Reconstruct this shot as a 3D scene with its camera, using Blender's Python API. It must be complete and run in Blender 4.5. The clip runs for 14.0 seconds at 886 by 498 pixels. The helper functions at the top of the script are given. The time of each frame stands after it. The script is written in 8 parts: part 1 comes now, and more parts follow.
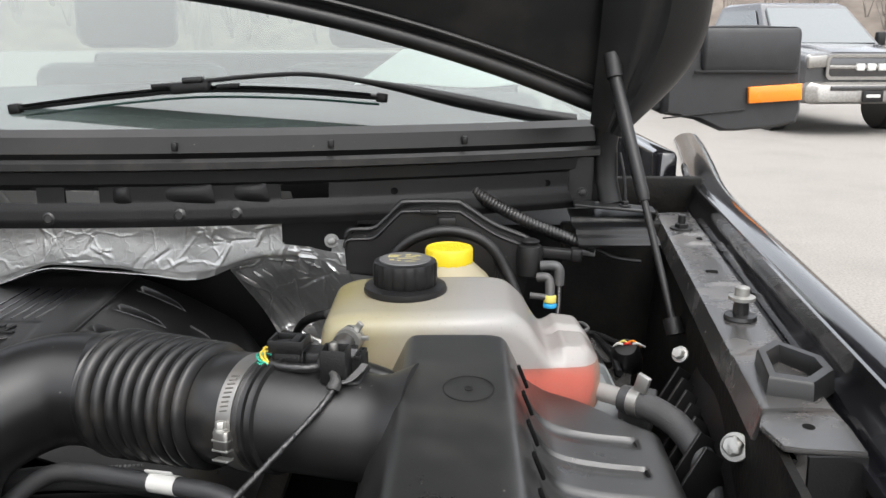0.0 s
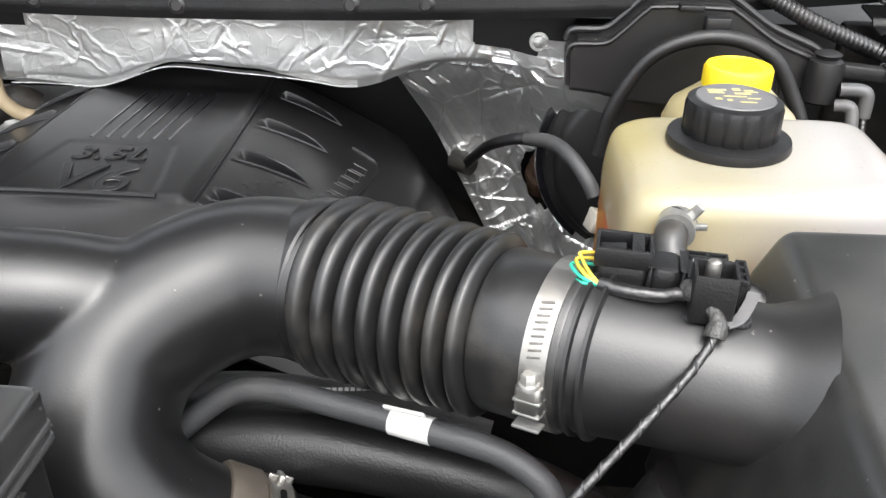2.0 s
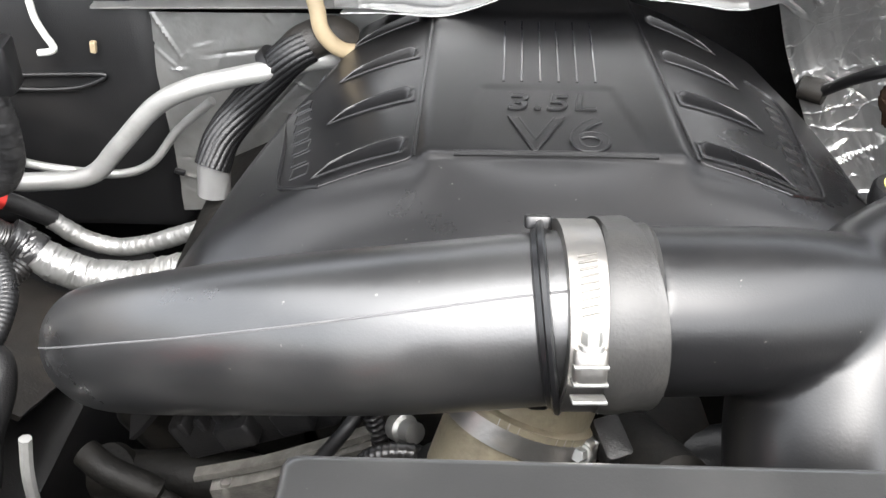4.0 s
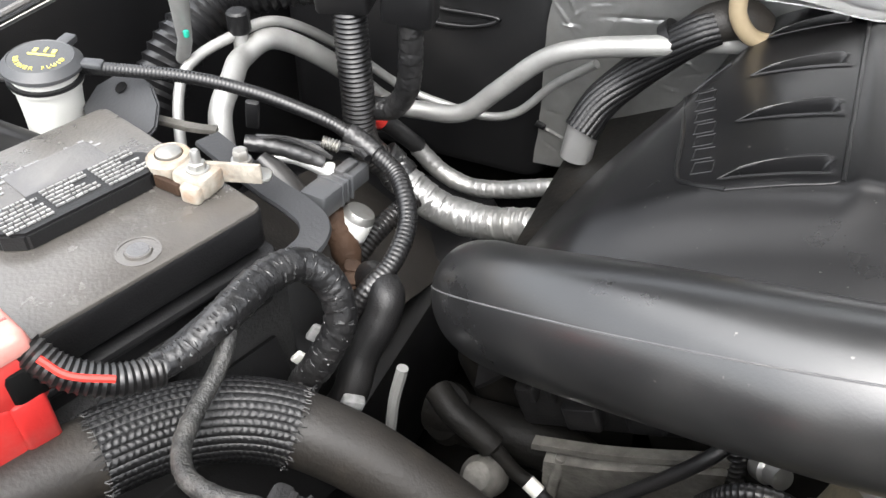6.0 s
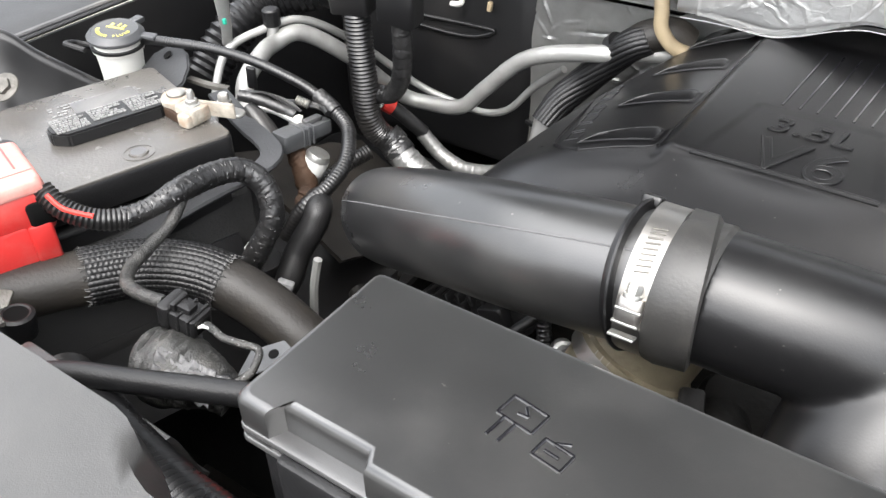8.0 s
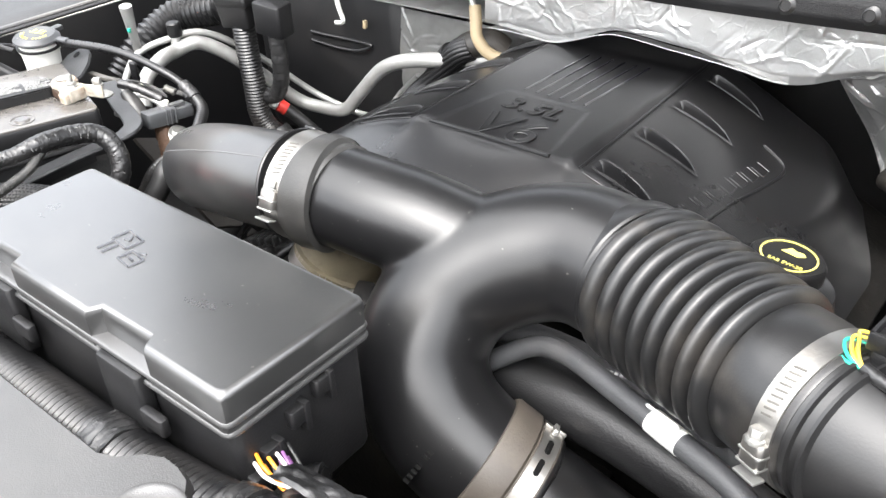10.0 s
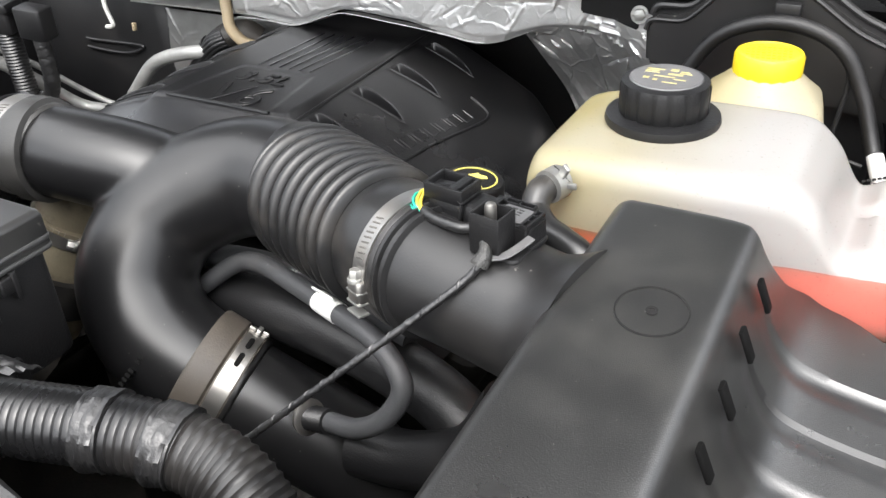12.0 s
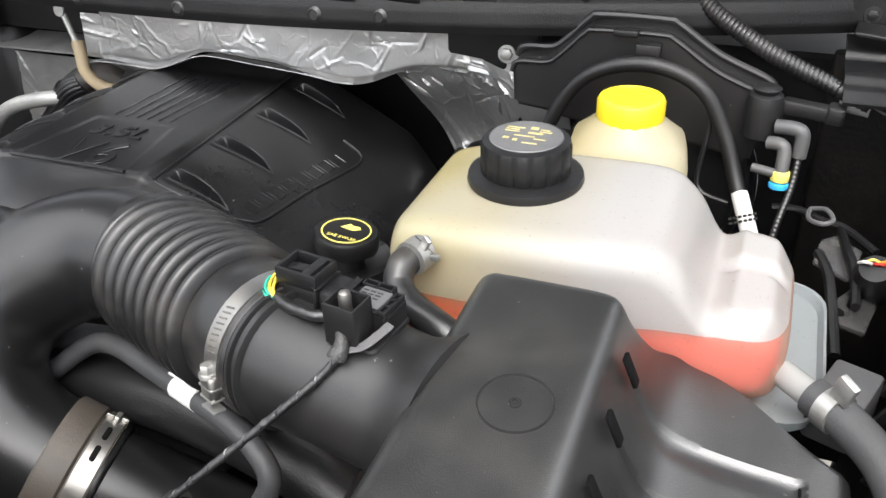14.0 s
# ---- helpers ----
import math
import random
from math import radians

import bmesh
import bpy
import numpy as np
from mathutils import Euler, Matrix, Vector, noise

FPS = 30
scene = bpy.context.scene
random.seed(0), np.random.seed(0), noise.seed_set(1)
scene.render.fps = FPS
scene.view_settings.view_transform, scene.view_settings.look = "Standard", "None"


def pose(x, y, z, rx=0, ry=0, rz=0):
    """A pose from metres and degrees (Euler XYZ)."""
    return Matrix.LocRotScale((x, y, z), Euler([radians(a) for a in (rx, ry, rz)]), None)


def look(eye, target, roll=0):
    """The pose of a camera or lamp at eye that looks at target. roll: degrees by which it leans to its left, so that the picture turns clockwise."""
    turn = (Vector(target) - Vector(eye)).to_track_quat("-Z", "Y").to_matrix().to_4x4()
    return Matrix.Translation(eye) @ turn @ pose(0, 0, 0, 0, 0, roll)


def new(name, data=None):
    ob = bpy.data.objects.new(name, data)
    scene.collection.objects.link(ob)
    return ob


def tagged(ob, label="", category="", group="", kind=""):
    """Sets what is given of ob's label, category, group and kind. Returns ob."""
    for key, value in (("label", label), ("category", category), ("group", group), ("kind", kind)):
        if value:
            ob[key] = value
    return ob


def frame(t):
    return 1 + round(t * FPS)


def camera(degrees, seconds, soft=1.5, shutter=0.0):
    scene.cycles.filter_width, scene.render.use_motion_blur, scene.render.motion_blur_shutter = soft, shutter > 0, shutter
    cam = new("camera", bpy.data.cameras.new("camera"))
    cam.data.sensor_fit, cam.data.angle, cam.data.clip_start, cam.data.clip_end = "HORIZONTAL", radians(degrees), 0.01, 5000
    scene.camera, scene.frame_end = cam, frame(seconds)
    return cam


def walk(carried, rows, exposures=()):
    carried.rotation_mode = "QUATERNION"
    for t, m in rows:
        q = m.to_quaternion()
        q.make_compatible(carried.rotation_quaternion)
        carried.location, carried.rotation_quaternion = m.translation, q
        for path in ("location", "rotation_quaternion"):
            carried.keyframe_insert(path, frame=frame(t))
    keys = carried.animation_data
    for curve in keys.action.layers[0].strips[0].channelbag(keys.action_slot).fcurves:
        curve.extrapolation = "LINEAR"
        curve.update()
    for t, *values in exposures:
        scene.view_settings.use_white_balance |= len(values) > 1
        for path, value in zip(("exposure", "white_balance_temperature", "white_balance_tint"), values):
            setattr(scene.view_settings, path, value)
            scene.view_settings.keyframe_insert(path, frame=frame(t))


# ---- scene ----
cam = camera(55.1, 14.0)
PATH = [
    (0, (0.001, -0.001, 1.411), (-0.003, 1.939, 0.925), 0.1),
    (0.5, (-0.12, 0.114, 1.389), (-0.109, 2.053, 0.899), 0.3),
    (1, (-0.162, 0.196, 1.349), (-0.136, 2.093, 0.718), 0.8),
    (1.5, (-0.158, 0.232, 1.369), (-0.176, 2.012, 0.457), 1.1),
    (2, (-0.184, 0.25, 1.387), (-0.298, 1.983, 0.394), 0.8),
    (2.5, (-0.284, 0.264, 1.407), (-0.408, 1.965, 0.364), 0.6),
    (3, (-0.404, 0.277, 1.411), (-0.51, 1.955, 0.327), 0.4),
    (3.5, (-0.509, 0.309, 1.395), (-0.568, 1.958, 0.265), 0.5),
    (4, (-0.586, 0.337, 1.376), (-0.627, 1.944, 0.187), 0.3),
    (4.2, (-0.614, 0.345, 1.369), (-0.662, 1.933, 0.155), 0.6),
    (6.3, (-0.681, 0.346, 1.39), (-1.365, 1.714, 0.1), 0.4),
    (6.5, (-0.663, 0.337, 1.393), (-1.393, 1.682, 0.106), 0.1),
    (7, (-0.595, 0.313, 1.412), (-1.397, 1.629, 0.138), -0.3),
    (7.5, (-0.507, 0.275, 1.411), (-1.389, 1.579, 0.182), -1.0),
    (7.7, (-0.472, 0.262, 1.418), (-1.373, 1.566, 0.198), -1.2),
    (9.8, (-0.112, 0.258, 1.444), (-1.192, 1.527, 0.339), -3.0),
    (10, (-0.089, 0.255, 1.44), (-1.166, 1.531, 0.339), -2.7),
    (10.5, (-0.021, 0.252, 1.436), (-1.108, 1.542, 0.36), -2.9),
    (11, (0.052, 0.252, 1.409), (-0.991, 1.594, 0.355), -2.7),
    (11.5, (0.087, 0.242, 1.41), (-0.881, 1.637, 0.352), -2.9),
    (12, (0.1, 0.225, 1.419), (-0.749, 1.692, 0.358), -2.8),
    (12.5, (0.09, 0.197, 1.43), (-0.633, 1.731, 0.371), -2.8),
    (13, (0.076, 0.179, 1.441), (-0.556, 1.754, 0.382), -3.0),
    (13.5, (0.067, 0.207, 1.434), (-0.535, 1.796, 0.38), -2.7),
    (14, (0.105, 0.277, 1.44), (-0.542, 1.849, 0.386), -2.1),
]
walk(cam, [(t, look(eye, target, roll)) for t, eye, target, roll in PATH],
     exposures=[(0, 1.28), (0.8, 1.54), (2.0, 2.13), (2.6, 2.41), (3.2, 2.77), (4.2, 2.7), (6.4, 2.16), (7.5, 2.15), (9.8, 2.73), (10.5, 2.68), (11.5, 2.17), (12.4, 2.04), (13.0, 2.17), (13.5, 2.19), (14.0, 1.9)])

# ---- world, sun and exposure ----
world = bpy.data.worlds.new("overcast_sky")
scene.world = world
world.use_nodes = True
wn, wl = world.node_tree.nodes, world.node_tree.links
sky = wn.new("ShaderNodeTexSky")
sky.sky_type, sky.sun_disc = "NISHITA", False
sky.sun_elevation, sky.sun_rotation = radians(58), radians(165)
sky.air_density, sky.dust_density, sky.ozone_density = 1.0, 4.0, 1.0
wn["Background"].inputs["Strength"].default_value = 0.15
grey = wn.new("ShaderNodeHueSaturation")
grey.inputs["Saturation"].default_value = 0.22
wl.new(sky.outputs["Color"], grey.inputs["Color"])
wl.new(grey.outputs["Color"], wn["Background"].inputs["Color"])
sun = new("sun", bpy.data.lights.new("sun", "SUN"))
sun.data.energy, sun.data.angle, sun.data.color = 1.4, radians(110), (1.0, 0.985, 0.97)
sun.matrix_world = look((0.05, -0.02, 2.6), (0, 0.03, 0.6))


# ---- materials ----
def material(name, color, rough=0.5, metal=0.0, vary=0.15, scale=30.0, bump=0.0, bump_scale=400.0,
             stain=None, stain_scale=6.0, stain_amount=0.3, coat=0.0, coat_rough=0.08, spec=0.5, detail=6.0, flecks=0.0):
    """A surface with grain at one scale, stains at another, uneven gloss and fine relief."""
    m = bpy.data.materials.new(name)
    m.use_nodes = True
    n, l = m.node_tree.nodes, m.node_tree.links
    b = n["Principled BSDF"]
    co = n.new("ShaderNodeTexCoord")
    grain = n.new("ShaderNodeTexNoise")
    grain.inputs["Scale"].default_value, grain.inputs["Detail"].default_value = scale, detail
    l.new(co.outputs["Object"], grain.inputs["Vector"])
    ramp = n.new("ShaderNodeMapRange")
    ramp.inputs["From Min"].default_value, ramp.inputs["From Max"].default_value = 0.3, 0.7
    ramp.inputs["To Min"].default_value, ramp.inputs["To Max"].default_value = 1 - vary, 1 + vary
    l.new(grain.outputs["Fac"], ramp.inputs["Value"])
    mul = n.new("ShaderNodeVectorMath")
    mul.operation = "SCALE"
    mul.inputs[0].default_value = color
    l.new(ramp.outputs["Result"], mul.inputs["Scale"])
    out = mul.outputs["Vector"]
    blot = n.new("ShaderNodeTexNoise")
    blot.inputs["Scale"].default_value, blot.inputs["Detail"].default_value = stain_scale, 8.0
    blot.inputs["Roughness"].default_value = 0.65
    l.new(co.outputs["Object"], blot.inputs["Vector"])
    edge = n.new("ShaderNodeMapRange")
    edge.inputs["From Min"].default_value, edge.inputs["From Max"].default_value = 0.5, 0.72
    edge.inputs["To Max"].default_value = stain_amount
    l.new(blot.outputs["Fac"], edge.inputs["Value"])
    if stain:
        mix = n.new("ShaderNodeMix")
        mix.data_type = "RGBA"
        l.new(edge.outputs["Result"], mix.inputs["Factor"])
        l.new(out, mix.inputs["A"])
        mix.inputs["B"].default_value = (*stain, 1)
        out = mix.outputs["Result"]
    if flecks:
        dots, few, fleck = n.new("ShaderNodeTexNoise"), n.new("ShaderNodeMapRange"), n.new("ShaderNodeMix")
        dots.inputs["Scale"].default_value, dots.inputs["Detail"].default_value = 210.0, 3.0
        l.new(co.outputs["Object"], dots.inputs["Vector"])
        few.inputs["From Min"].default_value, few.inputs["From Max"].default_value, few.inputs["To Max"].default_value = 0.735, 0.765, flecks
        l.new(dots.outputs["Fac"], few.inputs["Value"])
        fleck.data_type = "RGBA"
        fleck.inputs["B"].default_value = (0.34, 0.32, 0.29, 1)
        l.new(few.outputs["Result"], fleck.inputs["Factor"])
        l.new(out, fleck.inputs["A"])
        out = fleck.outputs["Result"]
    l.new(out, b.inputs["Base Color"])
    gloss = n.new("ShaderNodeMapRange")
    gloss.inputs["From Min"].default_value, gloss.inputs["From Max"].default_value = 0.25, 0.75
    gloss.inputs["To Min"].default_value, gloss.inputs["To Max"].default_value = max(rough - 0.07, 0.02), min(rough + 0.09, 1)
    l.new(blot.outputs["Fac"], gloss.inputs["Value"])
    l.new(gloss.outputs["Result"], b.inputs["Roughness"])
    b.inputs["Metallic"].default_value = metal
    b.inputs["Coat Weight"].default_value = coat
    b.inputs["Coat Roughness"].default_value = coat_rough
    b.inputs["Specular IOR Level"].default_value = spec
    if bump:
        fine = n.new("ShaderNodeTexNoise")
        fine.inputs["Scale"].default_value, fine.inputs["Detail"].default_value = bump_scale, 3.0
        l.new(co.outputs["Object"], fine.inputs["Vector"])
        bp = n.new("ShaderNodeBump")
        bp.inputs["Strength"].default_value, bp.inputs["Distance"].default_value = bump, 0.001
        l.new(fine.outputs["Fac"], bp.inputs["Height"])
        l.new(bp.outputs["Normal"], b.inputs["Normal"])
    return m


DUST = (0.16, 0.14, 0.12)

M = {
    "duct": material("satin_black_duct_plastic", flecks=0.22, color=(0.006, 0.006, 0.0064), rough=0.33, vary=0.12, spec=0.46, coat=0.12, coat_rough=0.24, stain=DUST, stain_amount=0.03, bump=0.07, bump_scale=900),
    "cover": material("moulded_black_cover_plastic", flecks=0.22, color=(0.0055, 0.0055, 0.006), rough=0.30, spec=0.5, coat=0.12, coat_rough=0.26, stain=DUST, stain_amount=0.03, bump=0.10, bump_scale=1100),
    "grained": material("grained_black_plastic", flecks=0.3, color=(0.032, 0.032, 0.032), rough=0.38, spec=1.0, coat=0.6, coat_rough=0.36, stain=(0.09, 0.085, 0.08), stain_amount=0.16, stain_scale=14, bump=0.2, bump_scale=1300),
    # scuffed duct plastic, also lightened to imitate the left duct's broad sky highlight
    "litduct": material("worn_duct_plastic_lightened_for_highlight", flecks=0.3, color=(0.012, 0.012, 0.0124), rough=0.31, vary=0.15, spec=1.0, coat=0.35, coat_rough=0.26, stain=(0.07, 0.068, 0.064), stain_amount=0.2, stain_scale=9, bump=0.07, bump_scale=900),
    "beige": material("beige_connector_plastic", (0.30, 0.28, 0.245), 0.5, stain=(0.18, 0.16, 0.13), stain_amount=0.4, stain_scale=40, bump=0.2),
    "boxplastic": material("matt_filter_box_plastic", flecks=0.5, color=(0.011, 0.011, 0.0108), rough=0.31, spec=0.95, coat=0.12, coat_rough=0.28, stain=(0.08, 0.076, 0.068), stain_amount=0.22, stain_scale=11, bump=0.22, bump_scale=1300),
    "dull": material("dull_black_plastic", (0.006, 0.006, 0.0065), 0.42, spec=0.42, stain=DUST, stain_amount=0.04, bump=0.3, bump_scale=700),
    "cowl": material("weathered_cowl_plastic", (0.006, 0.006, 0.0065), 0.42, spec=0.34, stain=(0.05, 0.05, 0.05), stain_amount=0.10, stain_scale=9, bump=0.4, bump_scale=900),
    "rubber": material("black_bellows_rubber", (0.009, 0.009, 0.0092), 0.34, spec=0.55, stain=(0.075, 0.066, 0.056), stain_amount=0.32, stain_scale=26, bump=0.10, bump_scale=700),
    "hose": material("grey_rubber_hose", (0.035, 0.036, 0.038), 0.55, stain=DUST, stain_amount=0.2, bump=0.3, bump_scale=600),
    "oldhose": material("dusty_radiator_hose", (0.013, 0.0112, 0.0094), 0.55, stain=(0.042, 0.034, 0.024), stain_amount=0.5, stain_scale=14, bump=0.4, bump_scale=350),
    "conduit": material("corrugated_black_conduit", (0.006, 0.006, 0.0064), 0.29, spec=0.6, stain=DUST, stain_amount=0.12),
    "tape": material("crinkled_black_tape", (0.009, 0.009, 0.0094), 0.34, spec=0.7, stain=(0.06, 0.056, 0.052), stain_amount=0.2, stain_scale=30, bump=0.6, bump_scale=260),
    "braid": material("braided_black_sleeve", (0.006, 0.006, 0.0064), 0.34, bump=0.35, bump_scale=900),
    "steel": material("bright_steel", (0.33, 0.32, 0.305), 0.36, 0.95, stain=(0.32, 0.28, 0.22), stain_amount=0.4, stain_scale=60, bump=0.2, bump_scale=300),
    "zinc": material("dull_zinc_plated_steel", (0.38, 0.38, 0.365), 0.42, 0.85, stain=(0.25, 0.21, 0.16), stain_amount=0.5, stain_scale=40, bump=0.25),
    "alu": material("bare_aluminium_tube", (0.33, 0.33, 0.32), 0.48, 0.6, stain=(0.20, 0.19, 0.175), stain_amount=0.4, stain_scale=25, bump=0.2),
    "cast": material("cast_aluminium", (0.115, 0.11, 0.10), 0.6, 0.5, vary=0.3, scale=90, stain=(0.05, 0.043, 0.033), stain_amount=0.85, stain_scale=18, bump=0.9, bump_scale=260),
    "brass": material("yellowish_passivated_metal", (0.19, 0.165, 0.115), 0.50, 0.45, stain=(0.10, 0.085, 0.06), stain_amount=0.85, stain_scale=42, bump=0.3),
    "rust": material("rusty_steel", (0.045, 0.025, 0.015), 0.7, 0.1, spec=0.25, vary=0.4, stain=(0.05, 0.03, 0.02), stain_amount=0.7, stain_scale=30, bump=0.8, bump_scale=300),
    "red": material("red_terminal_cover_plastic", (0.46, 0.022, 0.020), 0.42, vary=0.06, coat=0.6, coat_rough=0.35, stain=(0.50, 0.26, 0.22), stain_amount=0.45, stain_scale=9, bump=0.2),
    "yellow": material("yellow_cap_plastic", (0.60, 0.46, 0.012), 0.42, vary=0.06, bump=0.2),
    "white": material("white_plastic", (0.55, 0.55, 0.52), 0.45, vary=0.05, stain=(0.45, 0.42, 0.36), stain_amount=0.3, bump=0.15),
    "paper": material("bright_white_paper", (0.86, 0.87, 0.86), 0.6, vary=0.03),
    "cuff": material("dusty_brown_cuff_rubber", (0.042, 0.035, 0.028), 0.6, stain=(0.10, 0.085, 0.065), stain_amount=0.5, stain_scale=22, bump=0.2, bump_scale=500),
    "label": material("white_paper_label", (0.55, 0.55, 0.53), 0.6, vary=0.05),
    "ink": material("yellow_print", (0.62, 0.55, 0.13), 0.6, vary=0.1),
    "fadedink": material("faded_yellow_print", (0.42, 0.37, 0.16), 0.6, vary=0.3, scale=200),
    "greyprint": material("worn_grey_print", (0.20, 0.20, 0.20), 0.6, vary=0.3, scale=200),
    "tan": material("tan_rubber_tube", (0.34, 0.27, 0.17), 0.55, stain=(0.20, 0.15, 0.09), stain_amount=0.5, stain_scale=30, bump=0.2),
    "battery": material("dusty_battery_case", (0.076, 0.071, 0.065), 0.26, spec=0.9, stain=(0.19, 0.178, 0.158), stain_amount=0.7, stain_scale=8, bump=0.25),
    "blanket": material("woven_battery_blanket", (0.022, 0.022, 0.022), 0.75, bump=1.0, bump_scale=330),
    # near-black colour stands for the shade inside holes, slots and notches
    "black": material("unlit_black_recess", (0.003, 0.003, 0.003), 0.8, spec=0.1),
    # green of the reflection beside the wiper blade, given as a colour
    "reflectgreen": material("dark_green_painted_reflection", (0.008, 0.045, 0.034), 0.35),
    "wire_g": material("green_wire", (0.02, 0.33, 0.23), 0.4), "wire_y": material("yellow_wire", (0.55, 0.42, 0.05), 0.4),
    "wire_o": material("orange_wire", (0.80, 0.27, 0.02), 0.4), "wire_w": material("white_wire", (0.7, 0.68, 0.66), 0.4),
    "wire_r": material("red_wire", (0.62, 0.04, 0.03), 0.4), "wire_v": material("violet_wire", (0.16, 0.06, 0.18), 0.4),
    "blue": material("blue_plastic", (0.03, 0.33, 0.66), 0.4), "amber": material("amber_lens", (0.90, 0.24, 0.01), 0.25, vary=0.04, coat=0.5),
    "grey": material("grey_connector_plastic", (0.048, 0.050, 0.053), 0.45, stain=DUST, stain_amount=0.3, bump=0.2),
    "paint": material("gloss_black_paint", (0.008, 0.008, 0.010), 0.12, vary=0.1, coat=1.0, spec=0.9),
    "panel": material("dusty_grained_panel", flecks=0.3, color=(0.030, 0.0295, 0.029), rough=0.38, spec=0.7, coat=0.3, coat_rough=0.36, stain=(0.09, 0.086, 0.082), stain_amount=0.3, stain_scale=5, bump=0.22, bump_scale=1300),
    "rail": material("dusty_primed_metal", (0.038, 0.037, 0.036), 0.25, spec=0.8, stain=(0.15, 0.132, 0.122), stain_amount=0.65, stain_scale=12, bump=0.3, coat=0.2),
    "mirror": material("grey_moulded_mirror_plastic", (0.024, 0.025, 0.027), 0.5, bump=0.3),
    "hood": material("black_hood_underside", (0.005, 0.0053, 0.0056), 0.36, spec=0.32, stain=DUST, stain_amount=0.08, bump=0.15),
    "tubeplastic": material("smooth_black_tube_plastic", (0.009, 0.009, 0.0094), 0.36, spec=0.55, stain=DUST, stain_amount=0.06, bump=0.08, bump_scale=700, flecks=0.3),
    "lidplastic": material("satin_fuse_lid_plastic", (0.015, 0.015, 0.015), 0.30, spec=1.0, coat=1.0, coat_rough=0.24, stain=(0.10, 0.095, 0.09), stain_amount=0.2, stain_scale=9, bump=0.08, bump_scale=1300, flecks=0.22),
    "crust": material("crusted_corroded_clamp", (0.27, 0.245, 0.205), 0.8, vary=0.3, scale=120, stain=(0.25, 0.13, 0.06), stain_amount=0.75, stain_scale=38, bump=0.8, bump_scale=350),
    "bootrubber": material("dusty_grey_boot_rubber", (0.024, 0.0235, 0.0225), 0.42, stain=(0.075, 0.07, 0.062), stain_amount=0.5, stain_scale=18, bump=0.15, bump_scale=600),
    "cloth": material("woven_grey_cloth_tape", (0.026, 0.026, 0.025), 0.42, vary=0.5, scale=500, stain=(0.13, 0.125, 0.115), stain_amount=0.5, stain_scale=60, bump=0.9, bump_scale=700),
    "greybar": material("dusty_grey_moulding", (0.085, 0.085, 0.087), 0.5, stain=(0.20, 0.19, 0.175), stain_amount=0.5, bump=0.25),
    "brightprint": material("raised_grey_white_print", (0.23, 0.23, 0.225), 0.6, vary=0.3, scale=150),
    "foilflat": material("dull_flat_foil", (0.27, 0.27, 0.265), 0.40, 0.75, vary=0.10, scale=60, stain=(0.28, 0.27, 0.25), stain_amount=0.5, stain_scale=14, bump=0.8, bump_scale=70),
    "dustyred": material("faded_dusty_red_plastic", (0.52, 0.20, 0.17), 0.45, vary=0.10, coat=0.5, coat_rough=0.35, stain=(0.55, 0.42, 0.38), stain_amount=0.7, stain_scale=11, bump=0.2),
    # oily stains on a base blackened to hold the shade deep in the bay
    "shadeblack": material("oily_black_darkened_for_shade", (0.005, 0.0047, 0.0042), 0.6, spec=0.16, vary=0.4, stain=(0.018, 0.015, 0.012), stain_amount=0.5, stain_scale=25, bump=0.8, bump_scale=160),
    "dark": material("sooty_engine_metal", (0.008, 0.0075, 0.007), 0.6, 0.1, spec=0.25, stain=(0.05, 0.042, 0.034), stain_amount=0.5, stain_scale=15, bump=0.6, bump_scale=200),
    "asphalt": material("pale_worn_asphalt", (0.22, 0.207, 0.190), 0.9, vary=0.22, scale=60, stain=(0.16, 0.15, 0.14), stain_amount=0.5, stain_scale=0.6, bump=0.8, bump_scale=90),
}


